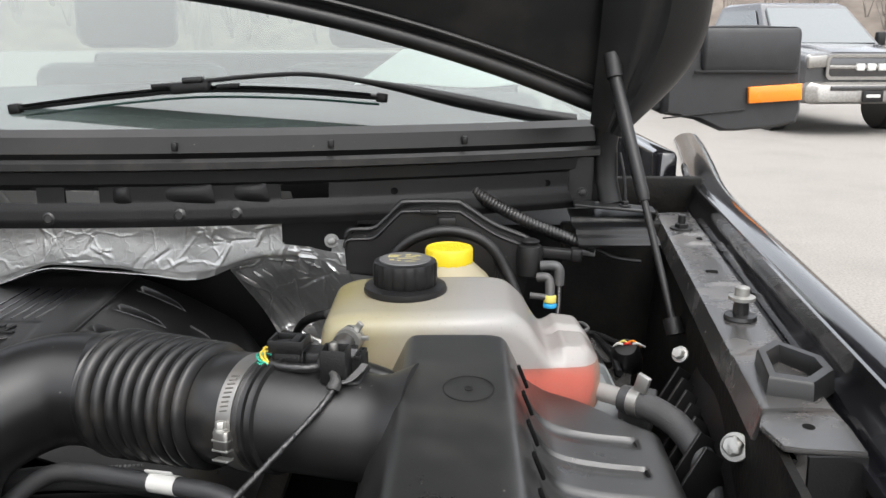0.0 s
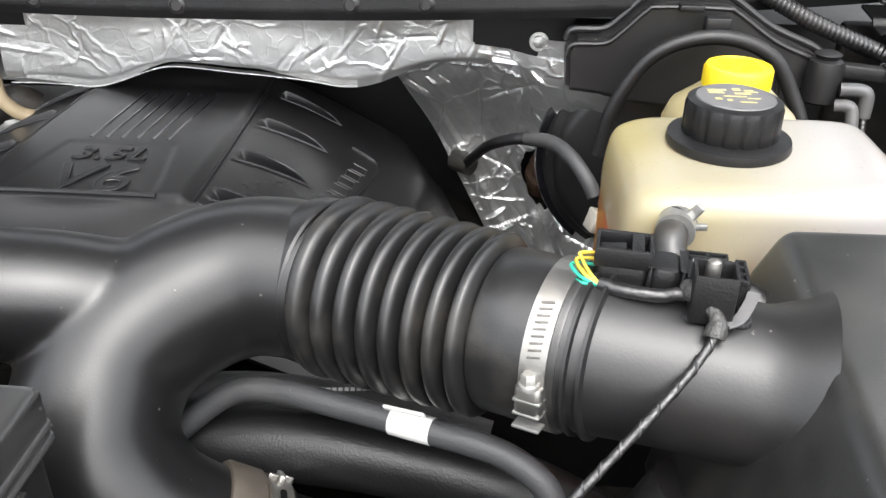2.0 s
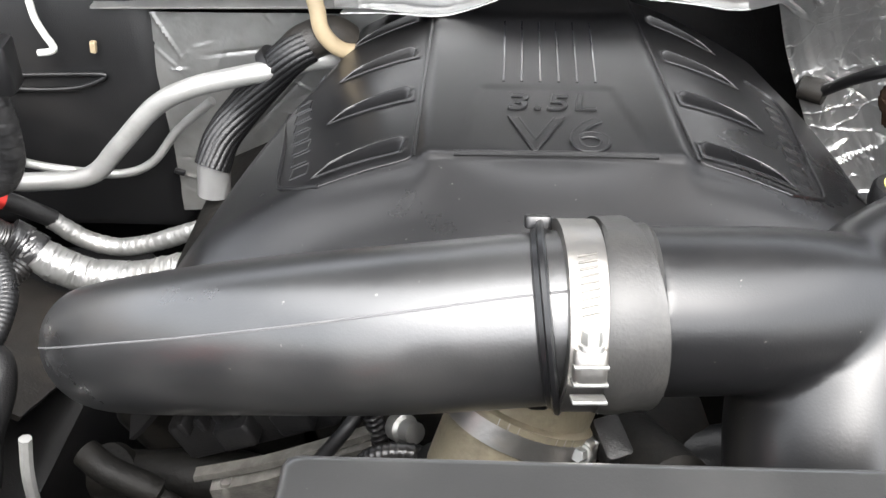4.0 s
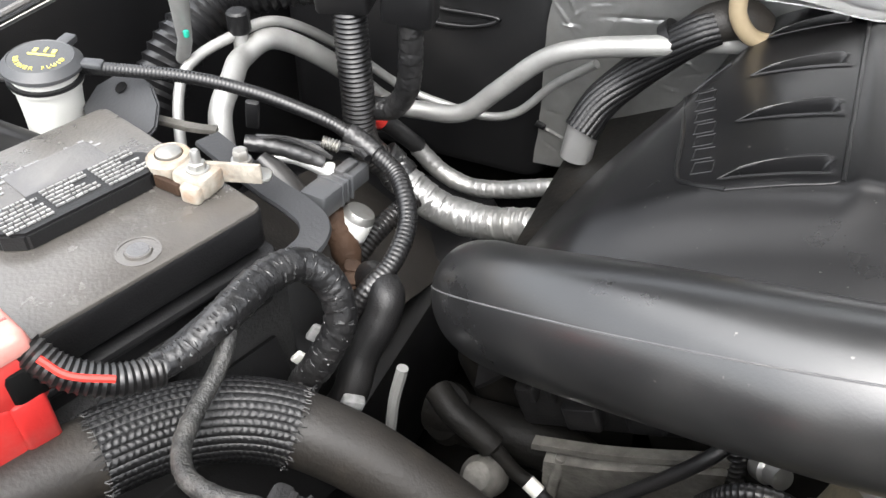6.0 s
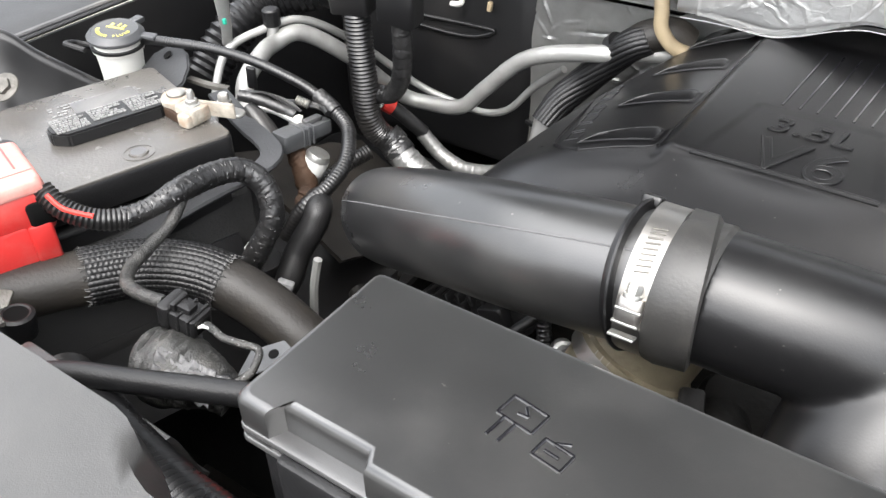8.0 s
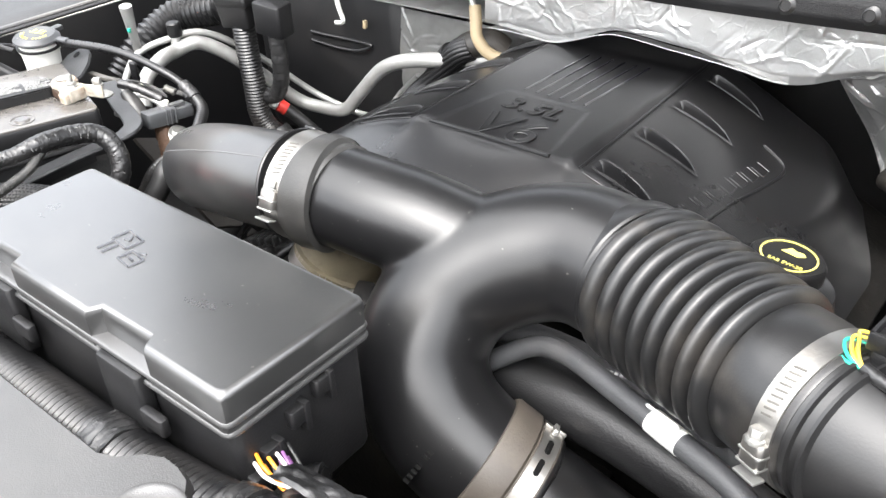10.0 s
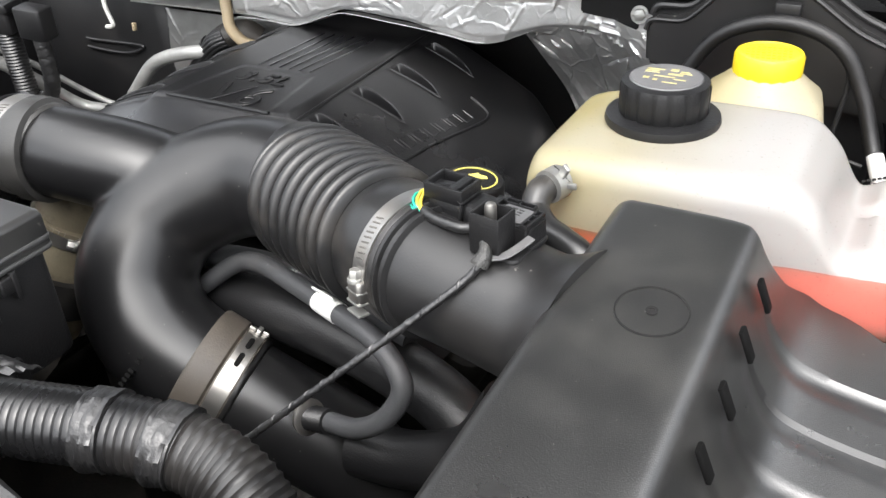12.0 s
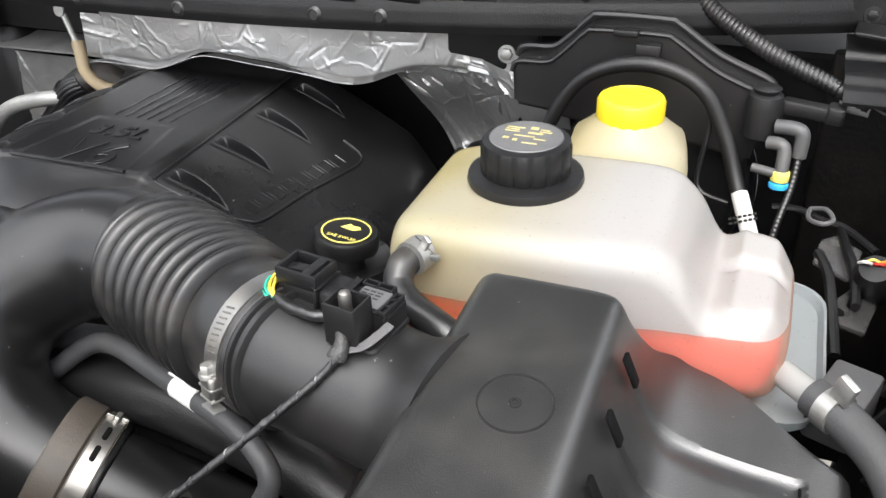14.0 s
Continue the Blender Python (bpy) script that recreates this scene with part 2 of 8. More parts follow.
def foil_material(name="crumpled_aluminium_foil", k=1.0):
    """Crumpled aluminium foil: sharp creases over a soft dent, mirror-like but dusty."""
    m = material(name, (0.60, 0.60, 0.595), 0.33, 0.85, vary=0.06, stain=(0.45, 0.44, 0.42), stain_amount=0.35, stain_scale=16)
    n, l = m.node_tree.nodes, m.node_tree.links
    co = n.new("ShaderNodeTexCoord")
    warp = n.new("ShaderNodeTexNoise")
    warp.inputs["Scale"].default_value, warp.inputs["Detail"].default_value = 14.0, 3.0
    l.new(co.outputs["Object"], warp.inputs["Vector"])
    add = n.new("ShaderNodeVectorMath")
    add.operation = "MULTIPLY_ADD"
    add.inputs[1].default_value = (0.06, 0.06, 0.06)
    l.new(warp.outputs["Color"], add.inputs[0])
    l.new(co.outputs["Object"], add.inputs[2])
    last = None
    for scale, strength, dist, bend in ((9.0, 0.16, 0.010, 1.5), (34.0, 0.10, 0.003, 1.0), (420.0, 0.10, 0.0005, 0.0)):
        v = n.new("ShaderNodeTexNoise")
        v.inputs["Scale"].default_value, v.inputs["Detail"].default_value, v.inputs["Distortion"].default_value = scale, 5.0, bend
        l.new(add.outputs["Vector"], v.inputs["Vector"])
        fold = n.new("ShaderNodeMath")
        fold.operation = "PINGPONG"
        fold.inputs[1].default_value = 0.11
        l.new(v.outputs["Fac"], fold.inputs[0])
        bp = n.new("ShaderNodeBump")
        bp.inputs["Strength"].default_value, bp.inputs["Distance"].default_value = strength, dist
        l.new(fold.outputs["Value"], bp.inputs["Height"])
        if last:
            l.new(last.outputs["Normal"], bp.inputs["Normal"])
        last = bp
    for scale, strength, dist in ((17.0, 0.24, 0.0014), (52.0, 0.15, 0.0007)):
        facets, thin, bp = n.new("ShaderNodeTexVoronoi"), n.new("ShaderNodeMapRange"), n.new("ShaderNodeBump")
        facets.feature = "DISTANCE_TO_EDGE"
        facets.inputs["Scale"].default_value, facets.inputs["Randomness"].default_value = scale, 1.0
        l.new(add.outputs["Vector"], facets.inputs["Vector"])
        thin.inputs["From Max"].default_value = 0.045
        thin.inputs["To Min"].default_value, thin.inputs["To Max"].default_value = 1.0, 0.0
        l.new(facets.outputs["Distance"], thin.inputs["Value"])
        bp.inputs["Strength"].default_value, bp.inputs["Distance"].default_value = strength * k, dist
        l.new(thin.outputs["Result"], bp.inputs["Height"])
        l.new(last.outputs["Normal"], bp.inputs["Normal"])
        last = bp
    l.new(bp.outputs["Normal"], n["Principled BSDF"].inputs["Normal"])
    return m


def shell_material(name, color, clear, rough):
    """Thin milky plastic: partly clear, partly scattering, with a gloss."""
    m = bpy.data.materials.new(name)
    m.use_nodes = True
    n, l = m.node_tree.nodes, m.node_tree.links
    b, out = n["Principled BSDF"], n["Material Output"]
    co, blot, ramp = n.new("ShaderNodeTexCoord"), n.new("ShaderNodeTexNoise"), n.new("ShaderNodeMix")
    blot.inputs["Scale"].default_value, blot.inputs["Detail"].default_value = 6.0, 6.0
    ramp.data_type = "RGBA"
    ramp.inputs["A"].default_value = (*color, 1)
    ramp.inputs["B"].default_value = (color[0] * 0.95, color[1] * 0.82, color[2] * 0.36, 1)
    l.new(co.outputs["Object"], blot.inputs["Vector"])
    # yellower towards its outer end
    apart, yellower = n.new("ShaderNodeSeparateXYZ"), n.new("ShaderNodeMapRange")
    l.new(co.outputs["Object"], apart.inputs["Vector"])
    yellower.inputs["From Min"].default_value, yellower.inputs["From Max"].default_value = 0.03, -0.09
    yellower.inputs["To Min"].default_value, yellower.inputs["To Max"].default_value = 0.05, 1.6
    l.new(apart.outputs["X"], yellower.inputs["Value"])
    both = n.new("ShaderNodeMath")
    both.operation = "MULTIPLY"
    l.new(yellower.outputs["Result"], both.inputs[0])
    l.new(blot.outputs["Fac"], both.inputs[1])
    l.new(both.outputs["Value"], ramp.inputs["Factor"])
    specks, grains, dirty = n.new("ShaderNodeTexNoise"), n.new("ShaderNodeMapRange"), n.new("ShaderNodeMix")
    specks.inputs["Scale"].default_value, specks.inputs["Detail"].default_value = 420.0, 2.0
    l.new(co.outputs["Object"], specks.inputs["Vector"])
    grains.inputs["From Min"].default_value, grains.inputs["From Max"].default_value, grains.inputs["To Max"].default_value = 0.66, 0.74, 0.30
    l.new(specks.outputs["Fac"], grains.inputs["Value"])
    dirty.data_type = "RGBA"
    dirty.inputs["B"].default_value = (0.20, 0.18, 0.15, 1)
    l.new(grains.outputs["Result"], dirty.inputs["Factor"])
    l.new(ramp.outputs["Result"], dirty.inputs["A"])
    ramp = dirty
    l.new(ramp.outputs["Result"], b.inputs["Base Color"])
    b.inputs["Roughness"].default_value = rough
    thin, clearly, mix, mix2 = n.new("ShaderNodeBsdfTranslucent"), n.new("ShaderNodeBsdfTransparent"), n.new("ShaderNodeMixShader"), n.new("ShaderNodeMixShader")
    l.new(ramp.outputs["Result"], thin.inputs["Color"])
    l.new(ramp.outputs["Result"], clearly.inputs["Color"])
    mix.inputs["Fac"].default_value, mix2.inputs["Fac"].default_value = 0.34, clear
    l.new(b.outputs["BSDF"], mix.inputs[1])
    l.new(thin.outputs["BSDF"], mix.inputs[2])
    l.new(mix.outputs["Shader"], mix2.inputs[1])
    l.new(clearly.outputs["BSDF"], mix2.inputs[2])
    l.new(mix2.outputs["Shader"], out.inputs["Surface"])
    return m


def glass_material(name, tint, clear):
    m = bpy.data.materials.new(name)
    m.use_nodes = True
    n, l = m.node_tree.nodes, m.node_tree.links
    gl, tr, mix, fr = n.new("ShaderNodeBsdfGlossy"), n.new("ShaderNodeBsdfTransparent"), n.new("ShaderNodeMixShader"), n.new("ShaderNodeFresnel")
    gl.inputs["Roughness"].default_value = 0.06
    tr.inputs["Color"].default_value = (*tint, 1)
    fr.inputs["IOR"].default_value = clear
    # pale green diffuse share imitates the sky's bright reflection in the glass
    sky_haze, hazed = n.new("ShaderNodeBsdfDiffuse"), n.new("ShaderNodeMixShader")
    sky_haze.inputs["Color"].default_value = (0.50, 0.62, 0.57, 1)
    hazed.inputs["Fac"].default_value = 0.12
    l.new(fr.outputs["Fac"], mix.inputs["Fac"])
    l.new(tr.outputs["BSDF"], hazed.inputs[1])
    l.new(sky_haze.outputs["BSDF"], hazed.inputs[2])
    l.new(hazed.outputs["Shader"], mix.inputs[1])
    l.new(gl.outputs["BSDF"], mix.inputs[2])
    l.new(mix.outputs["Shader"], n["Material Output"].inputs["Surface"])
    return m


M["foil"] = foil_material()
M["foilcrushed"] = foil_material("crushed_aluminium_foil", 2.4)
M["milky"] = shell_material("milky_tank_plastic", (0.41, 0.415, 0.405), 0.14, 0.16)
M["wet"] = shell_material("milky_tank_plastic_over_coolant", (0.80, 0.62, 0.52), 0.74, 0.28)
M["clearfoot"] = shell_material("clear_foot_plastic", (0.62, 0.66, 0.68), 0.62, 0.2)
M["amberish"] = shell_material("yellowed_tank_plastic", (0.60, 0.55, 0.40), 0.30, 0.30)
M["coolant"] = material("orange_red_coolant", (0.70, 0.055, 0.025), 0.3, vary=0.04)
M["glass"] = glass_material("tinted_windscreen_glass", (0.42, 0.52, 0.48), 2.3)


# ---- mesh tools ----
def V(*a):
    return Vector(a[0] if len(a) == 1 else a)


def thing(name, at, label, category, group="", kind=""):
    ob = new(name)
    ob.location, ob.empty_display_size = at, 0.02
    ob["base"] = list(at)
    return tagged(ob, label, category, group, kind)


def finish(name, bm, mat, smooth=True):
    bmesh.ops.recalc_face_normals(bm, faces=bm.faces)
    me = bpy.data.meshes.new(name)
    bm.to_mesh(me)
    bm.free()
    me.materials.append(M[mat] if isinstance(mat, str) else mat)
    if smooth:
        me.shade_smooth()
        me.set_sharp_from_angle(angle=radians(38))
    return me


def part(name, bm, mat, parent, label="", smooth=True):
    """Links a bmesh, made in world coordinates, as one mesh under a thing or under one of its parts."""
    ob = new(name, finish(name, bm, mat, smooth))
    ob.parent = parent
    if "base" in parent:
        ob.matrix_parent_inverse = Matrix.Translation(-V(*parent["base"]))
    return tagged(ob, label)


def solo(name, bm, mat, label, category="", group="", kind="", smooth=True):
    return tagged(new(name, finish(name, bm, mat, smooth)), label, category, group, kind)


def spline(pts, n=10):
    """Points along a smooth curve through pts."""
    p = [V(*q) for q in pts]
    p = [2 * p[0] - p[1], *p, 2 * p[-1] - p[-2]]
    out = []
    for a, b, c, d in zip(p, p[1:], p[2:], p[3:]):
        for k in range(n):
            t = k / n
            out.append(0.5 * (2 * b + (c - a) * t + (2 * a - 5 * b + 4 * c - d) * t * t + (3 * b - a - 3 * c + d) * t ** 3))
    return out + [p[-2]]


def resample(path, step):
    d = [0.0]
    for a, b in zip(path, path[1:]):
        d.append(d[-1] + (b - a).length)
    n = max(2, round(d[-1] / step))
    out, k = [], 0
    for i in range(n + 1):
        s = d[-1] * i / n
        while k < len(d) - 2 and d[k + 1] < s:
            k += 1
        out.append(path[k].lerp(path[k + 1], (s - d[k]) / max(d[k + 1] - d[k], 1e-9)))
    return out, d[-1]


def frames(path, up=None):
    """Tangent and two cross directions along a path, with no twist."""
    out, side = [], None
    for i, p in enumerate(path):
        t = (path[min(i + 1, len(path) - 1)] - path[max(i - 1, 0)]).normalized()
        if side is None:
            ref = V(*up) if up else (V(0, 0, 1) if abs(t.z) < 0.9 else V(0, 1, 0))
            side = t.cross(ref).normalized()
        else:
            side = (side - t * side.dot(t)).normalized()
        out.append((t, side, side.cross(t)))
    return out


def loft(rings, cap=True, bm=None, closed=True):
    bm = bm or bmesh.new()
    rows = [[bm.verts.new(p) for p in r] for r in rings]
    for a, b in zip(rows, rows[1:]):
        n = len(a)
        for i in range(n if closed else n - 1):
            bm.faces.new((a[i], a[(i + 1) % n], b[(i + 1) % n], b[i]))
    if cap:
        bm.faces.new(rows[0][::-1])
        bm.faces.new(rows[-1])
    return bm


def sweep(path, radius, seg=16, cap=True, bm=None, shape=None, up=None):
    """A tube. radius: metres, or a function of (length so far, total length). shape: factors (across, up) as a function of the angle."""
    total = [0.0]
    for a, b in zip(path, path[1:]):
        total.append(total[-1] + (b - a).length)
    rings = []
    for (t, s, u), p, d in zip(frames(path, up), path, total):
        r = radius(d, total[-1]) if callable(radius) else radius
        ring = []
        for k in range(seg):
            a = 2 * math.pi * k / seg
            fx, fy = shape(a, d) if shape else (1, 1)
            ring.append(p + s * (r * fx * math.cos(a)) + u * (r * fy * math.sin(a)))
        rings.append(ring)
    return loft(rings, cap, bm)


def tube(pts, r, seg=14, n=10, **k):
    return sweep(spline(pts, n) if len(pts) > 2 else [V(*p) for p in pts], r, seg, **k)


def ribbed(pts, r, pitch=0.0042, depth=0.12, seg=14):
    """A corrugated conduit."""
    path, total = resample(spline(pts, 12), pitch / 4)
    return sweep(path, lambda d, _: r * (1 - depth * (0.5 - 0.5 * math.cos(2 * math.pi * d / pitch)) ** 0.7), seg)


def taped(pts, r, seg=18, seed=0):
    """A harness wrapped in tape: lumpy, with overlapping turns and fine crinkles."""
    path, total = resample(spline(pts, 12), 0.0012)
    off, wide = seed * 7.3, r(0.05, 0.1) if callable(r) else r
    lay = max(0.008, 1.1 * wide)

    def rad(d, _):
        return (r(d, _) if callable(r) else r) * (1 + 0.07 * noise.noise((d * 55, off, 0)))

    def crinkle(a, d):
        turn = ((d + 0.35 * wide * math.sin(a)) / lay) % 1.0
        f = 1 + 0.06 * turn - 0.14 * abs(noise.noise((2.6 * math.cos(a) + off, 2.6 * math.sin(a), (d + 0.6 * wide * math.sin(a)) * 330)))
        return f, f
    return sweep(path, rad, max(seg, 24), shape=crinkle)


def strip(pts, width, thick, n=10):
    """A flat bar that lies level along a path."""
    path = spline(pts, n)
    rings = []
    for i, p in enumerate(path):
        t = path[min(i + 1, len(path) - 1)] - path[max(i - 1, 0)]
        s = V(t.y, -t.x, 0).normalized() * (width / 2)
        e = s * 0.90
        u = V(0, 0, thick / 2)
        rings.append([p - s, p - e + u, p + e + u, p + s, p + e - u, p - e - u])
    return loft(rings)


def winding(pts, r, pitch, thin, ways=(1, -1), n=12, seed=0):
    """Crossing turns of thin tape round a harness."""
    path, total = resample(spline(pts, n), 0.0016)
    bm = bmesh.new()
    fr = frames(path)
    for way in ways:
        run, d = [], 0.0
        for (t, s, u), p in zip(fr, path):
            a = way * 2 * math.pi * d / pitch + 1.2 * noise.noise((d * 60, seed, way)) + way
            rr = r(d, total) if callable(r) else r
            run.append(p + (s * math.cos(a) + u * math.sin(a)) * rr)
            d += 0.0016
        sweep(resample(run, 0.0022)[0], thin, 6, bm=bm)
    return bm


def rounded(w, d, r, n=4):
    """Points of a rounded rectangle, w by d, about its middle."""
    out = []
    for sx, sy, a0 in ((1, 1, 0), (-1, 1, 90), (-1, -1, 180), (1, -1, 270)):
        for k in range(n + 1):
            a = radians(a0 + 90 * k / n)
            out.append((sx * (w / 2 - r) + r * math.cos(a), sy * (d / 2 - r) + r * math.sin(a)))
    return out


def rbox(size, m=None, r=0.004, edge=None, taper=0.0, n=4, bm=None):
    """A box with rounded upright corners and softened top and bottom edges; it stands on its base at m."""
    w, d, h = size
    m = m or Matrix()
    e = min(edge if edge is not None else r * 0.6, h * 0.45)
    rings = []
    for z, inset in ((0, e), (e * 0.3, e * 0.3), (e, 0), (h - e, 0), (h - e * 0.3, e * 0.3), (h, e)):
        t = taper * z / h
        rr = max(r - inset * 0.5, 0.0004)
        rings.append([m @ V(x, y, z) for x, y in rounded(w - 2 * inset - 2 * t, d - 2 * inset - 2 * t, min(rr, (min(w, d) - 2 * inset - 2 * t) * 0.49), n)])
    return loft(rings, True, bm)


def lathe(prof, m=None, seg=32, bm=None, wave=None):
    """Turns a profile of (radius, height) about the z of m. wave: a factor on the radius by angle and height."""
    m = m or Matrix()
    rings = []
    for r, z in prof:
        ring = []
        for k in range(seg):
            a = 2 * math.pi * k / seg
            f = wave(a, z) if wave else 1
            ring.append(m @ V(max(r, 1e-5) * f * math.cos(a), max(r, 1e-5) * f * math.sin(a), z))
        rings.append(ring)
    return loft(rings, True, bm)


def axis_at(p, way, spin=0):
    """A pose at p whose z looks along way."""
    return Matrix.Translation(V(*p)) @ V(*way).to_track_quat("Z", "Y").to_matrix().to_4x4() @ pose(0, 0, 0, 0, 0, spin)


def plate(outline, depth, m=None, bevel=0.0, bm=None):
    """A flat plate from an outline in x and y, thick towards z."""
    bm2 = bmesh.new()
    m = m or Matrix()
    a = [bm2.verts.new((x, y, 0)) for x, y in outline]
    f = bm2.faces.new(a)
    ext = bmesh.ops.extrude_face_region(bm2, geom=[f])
    bmesh.ops.translate(bm2, vec=(0, 0, depth), verts=[v for v in ext["geom"] if isinstance(v, bmesh.types.BMVert)])
    bmesh.ops.recalc_face_normals(bm2, faces=bm2.faces)
    if bevel:
        bmesh.ops.bevel(bm2, geom=list(bm2.edges), offset=bevel, segments=2, affect="EDGES", clamp_overlap=True)
    bmesh.ops.transform(bm2, matrix=m, verts=bm2.verts)
    if bm is None:
        return bm2
    join(bm, bm2)
    return bm


def join(bm, other):
    me = bpy.data.meshes.new("joined")
    other.to_mesh(me)
    other.free()
    bm.from_mesh(me)
    bpy.data.meshes.remove(me)
    return bm


def hexbolt(p, way, r=0.006, h=0.005, flange=1.45):
    bm = lathe([(r * flange, 0), (r * flange, h * 0.22), (r * flange * 0.96, h * 0.3), (r, h * 0.32), (r, h * 0.9), (r * 0.85, h)], axis_at(p, way), 24,
               wave=lambda a, z: 1 if z <= h * 0.31 else math.cos(math.pi / 6) / math.cos((a % (math.pi / 3)) - math.pi / 6))
    return bm


def letters(text, size, m, depth=0.0012, space=1.0, outline=0.0):
    """Raised lettering as a bmesh, its foot at m."""
    cu = bpy.data.curves.new("letters", "FONT")
    cu.body, cu.size, cu.extrude, cu.align_x, cu.space_character = text, size, depth / 2, "CENTER", space
    cu.bevel_depth, cu.bevel_resolution, cu.offset = size * 0.012, 2, -size * 0.012
    if outline:
        cu.fill_mode, cu.extrude, cu.offset, cu.bevel_depth = "NONE", 0, 0, outline
    ob = bpy.data.objects.new("letters", cu)
    scene.collection.objects.link(ob)
    me = ob.evaluated_get(bpy.context.evaluated_depsgraph_get()).to_mesh()
    bm = bmesh.new()
    bm.from_mesh(me)
    bpy.data.objects.remove(ob)
    bpy.data.curves.remove(cu)
    bmesh.ops.transform(bm, matrix=m, verts=bm.verts)
    return bm


def bars(rows, m, depth=0.0006, seed=1):
    """Plain bars in place of small print: rows of (x, y, width, height)."""
    bm = bmesh.new()
    for x, y, w, h in rows:
        v = [bm.verts.new(m @ V(x + i * w, y + j * h, k * depth)) for k in (0, 1) for i, j in ((0, 0), (1, 0), (1, 1), (0, 1))]
        for f in ((3, 2, 1, 0), (4, 5, 6, 7), (0, 1, 5, 4), (1, 2, 6, 5), (2, 3, 7, 6), (3, 0, 4, 7)):
            bm.faces.new([v[i] for i in f])
    return bm


def sheet(f, nu, nv, thick=0.003):
    """A curved sheet with thickness from f(u, v), u and v from 0 to 1."""
    bm = bmesh.new()
    g = [[bm.verts.new(f(i / nu, j / nv)) for j in range(nv + 1)] for i in range(nu + 1)]
    for i in range(nu):
        for j in range(nv):
            bm.faces.new((g[i][j], g[i + 1][j], g[i + 1][j + 1], g[i][j + 1]))
    bmesh.ops.recalc_face_normals(bm, faces=bm.faces)
    if thick:
        bmesh.ops.solidify(bm, geom=list(bm.faces), thickness=thick)
    return bm


def smoothstep(a, b, x):
    t = min(max((x - a) / (b - a), 0), 1)
    return t * t * (3 - 2 * t)


def clampband(name, p, way, r, parent, outward, width=0.013):
    """A worm-drive hose clamp: a slotted band with its housing and screw on the side that faces outward."""
    way = V(*way).normalized()
    out = (V(*outward) - way * V(*outward).dot(way)).normalized()
    tang = way.cross(out)
    if tang.z < 0:
        tang = -tang
    m = axis_at(p, way)
    band = part(name, lathe([(r, -width / 2), (r + 0.0014, -width / 2), (r + 0.0014, width / 2), (r, width / 2)], m, 48), "steel", parent, "stainless worm-drive clamp band")
    q = V(*p) + out * (r + 0.002)
    part("screw_housing", rbox((0.014, 0.008, 0.016), Matrix.Translation(q - tang * 0.016) @ Matrix((way, out, tang)).transposed().to_4x4(), 0.003), "steel", band)
    part("screw", hexbolt(q - tang * 0.001 + out * 0.001, tang, 0.0042, 0.008, 1.25), "zinc", band)
    for k in range(9):
        a = 0.30 + 0.075 * k
        c = V(*p) + (out * math.cos(a) + tang * math.sin(a)) * (r + 0.0013)
        w = -out * math.sin(a) + tang * math.cos(a)
        part("band_slot", rbox((width * 0.50, 0.0011, 0.0006), Matrix.Translation(c) @ Matrix((way, w, way.cross(w))).transposed().to_4x4() @ pose(0, 0, 0, 0, 0, 12), 0.0002), "cast", band)
    for k in range(3):
        part("housing_edge", rbox((0.0144, 0.0083, 0.0016), Matrix.Translation(q - tang * (0.0235 - 0.0075 * k)) @ Matrix((way, out, tang)).transposed().to_4x4(), 0.0006), "zinc", band)
    return band

# ---- the large structure: ground and the truck's body round the engine bay ----
MID = -0.522  # the truck's middle line


def cowl_y(x):
    return 0.975 + 0.28 * (x - MID) ** 2


# ground, one sheet to the horizon
bm = bmesh.new()
gv = [bm.verts.new(p) for p in ((-400, -400, 0), (400, -400, 0), (400, 400, 0), (-400, 400, 0))]
bm.faces.new(gv)
solo("ground", bm, "asphalt", "pale worn asphalt of a car lot", "ground", kind="structure", smooth=False)

truck = thing("truck_body", (MID, 0.8, 0), "black pickup truck body round an open engine bay", "truck", kind="structure")

# cowl: a rolled top lip, a channel with its seal and a front wall with openings
XL, XR = -1.25, 0.205


def cowl_row(profile):
    return lambda u, v: cowl_point(XL + (XR - XL) * u, profile, v)


def cowl_point(x, profile, v):
    k = v * (len(profile) - 1)
    i = min(int(k), len(profile) - 2)
    (dy0, z0), (dy1, z1) = profile[i], profile[i + 1]
    t = k - i
    return V(x, cowl_y(x) + dy0 + (dy1 - dy0) * t, z0 + (z1 - z0) * t)


lip = [(0.060, 1.282), (0.040, 1.300), (0.012, 1.305), (0.0, 1.297), (-0.002, 1.278), (0.004, 1.270)]
part("cowl_lip", sheet(cowl_row(lip), 60, 5, 0.004), "tubeplastic", truck, "weathered black cowl grille lip")
seal = [(-0.006, 1.272), (-0.012, 1.268), (-0.012, 1.260), (-0.004, 1.257), (0.01, 1.257)]
part("hood_seal", sheet(cowl_row(seal), 60, 4, 0.004), "rubber", truck, "black rubber hood seal")
wall = [(0.012, 1.262), (0.013, 1.243), (0.017, 1.239), (0.017, 1.217), (0.0155, 1.212), (0.0145, 1.208), (0.0135, 1.197), (0.0155, 1.192), (0.03, 1.190)]


def pierced(f, nu, nv, holes, thick):
    """A sheet with openings: holes are (u0, u1, v0, v1)."""
    bm = sheet(f, nu, nv, 0)
    dead = []
    bm.faces.ensure_lookup_table()
    for i in range(nu):
        for j in range(nv):
            u, v = (i + 0.5) / nu, (j + 0.5) / nv
            if any(a < u < b and c < v < d for a, b, c, d in holes):
                dead.append(bm.faces[i * nv + j])
    bmesh.ops.delete(bm, geom=dead, context="FACES")
    bmesh.ops.recalc_face_normals(bm, faces=bm.faces)
    bmesh.ops.solidify(bm, geom=list(bm.faces), thickness=thick)
    return bm


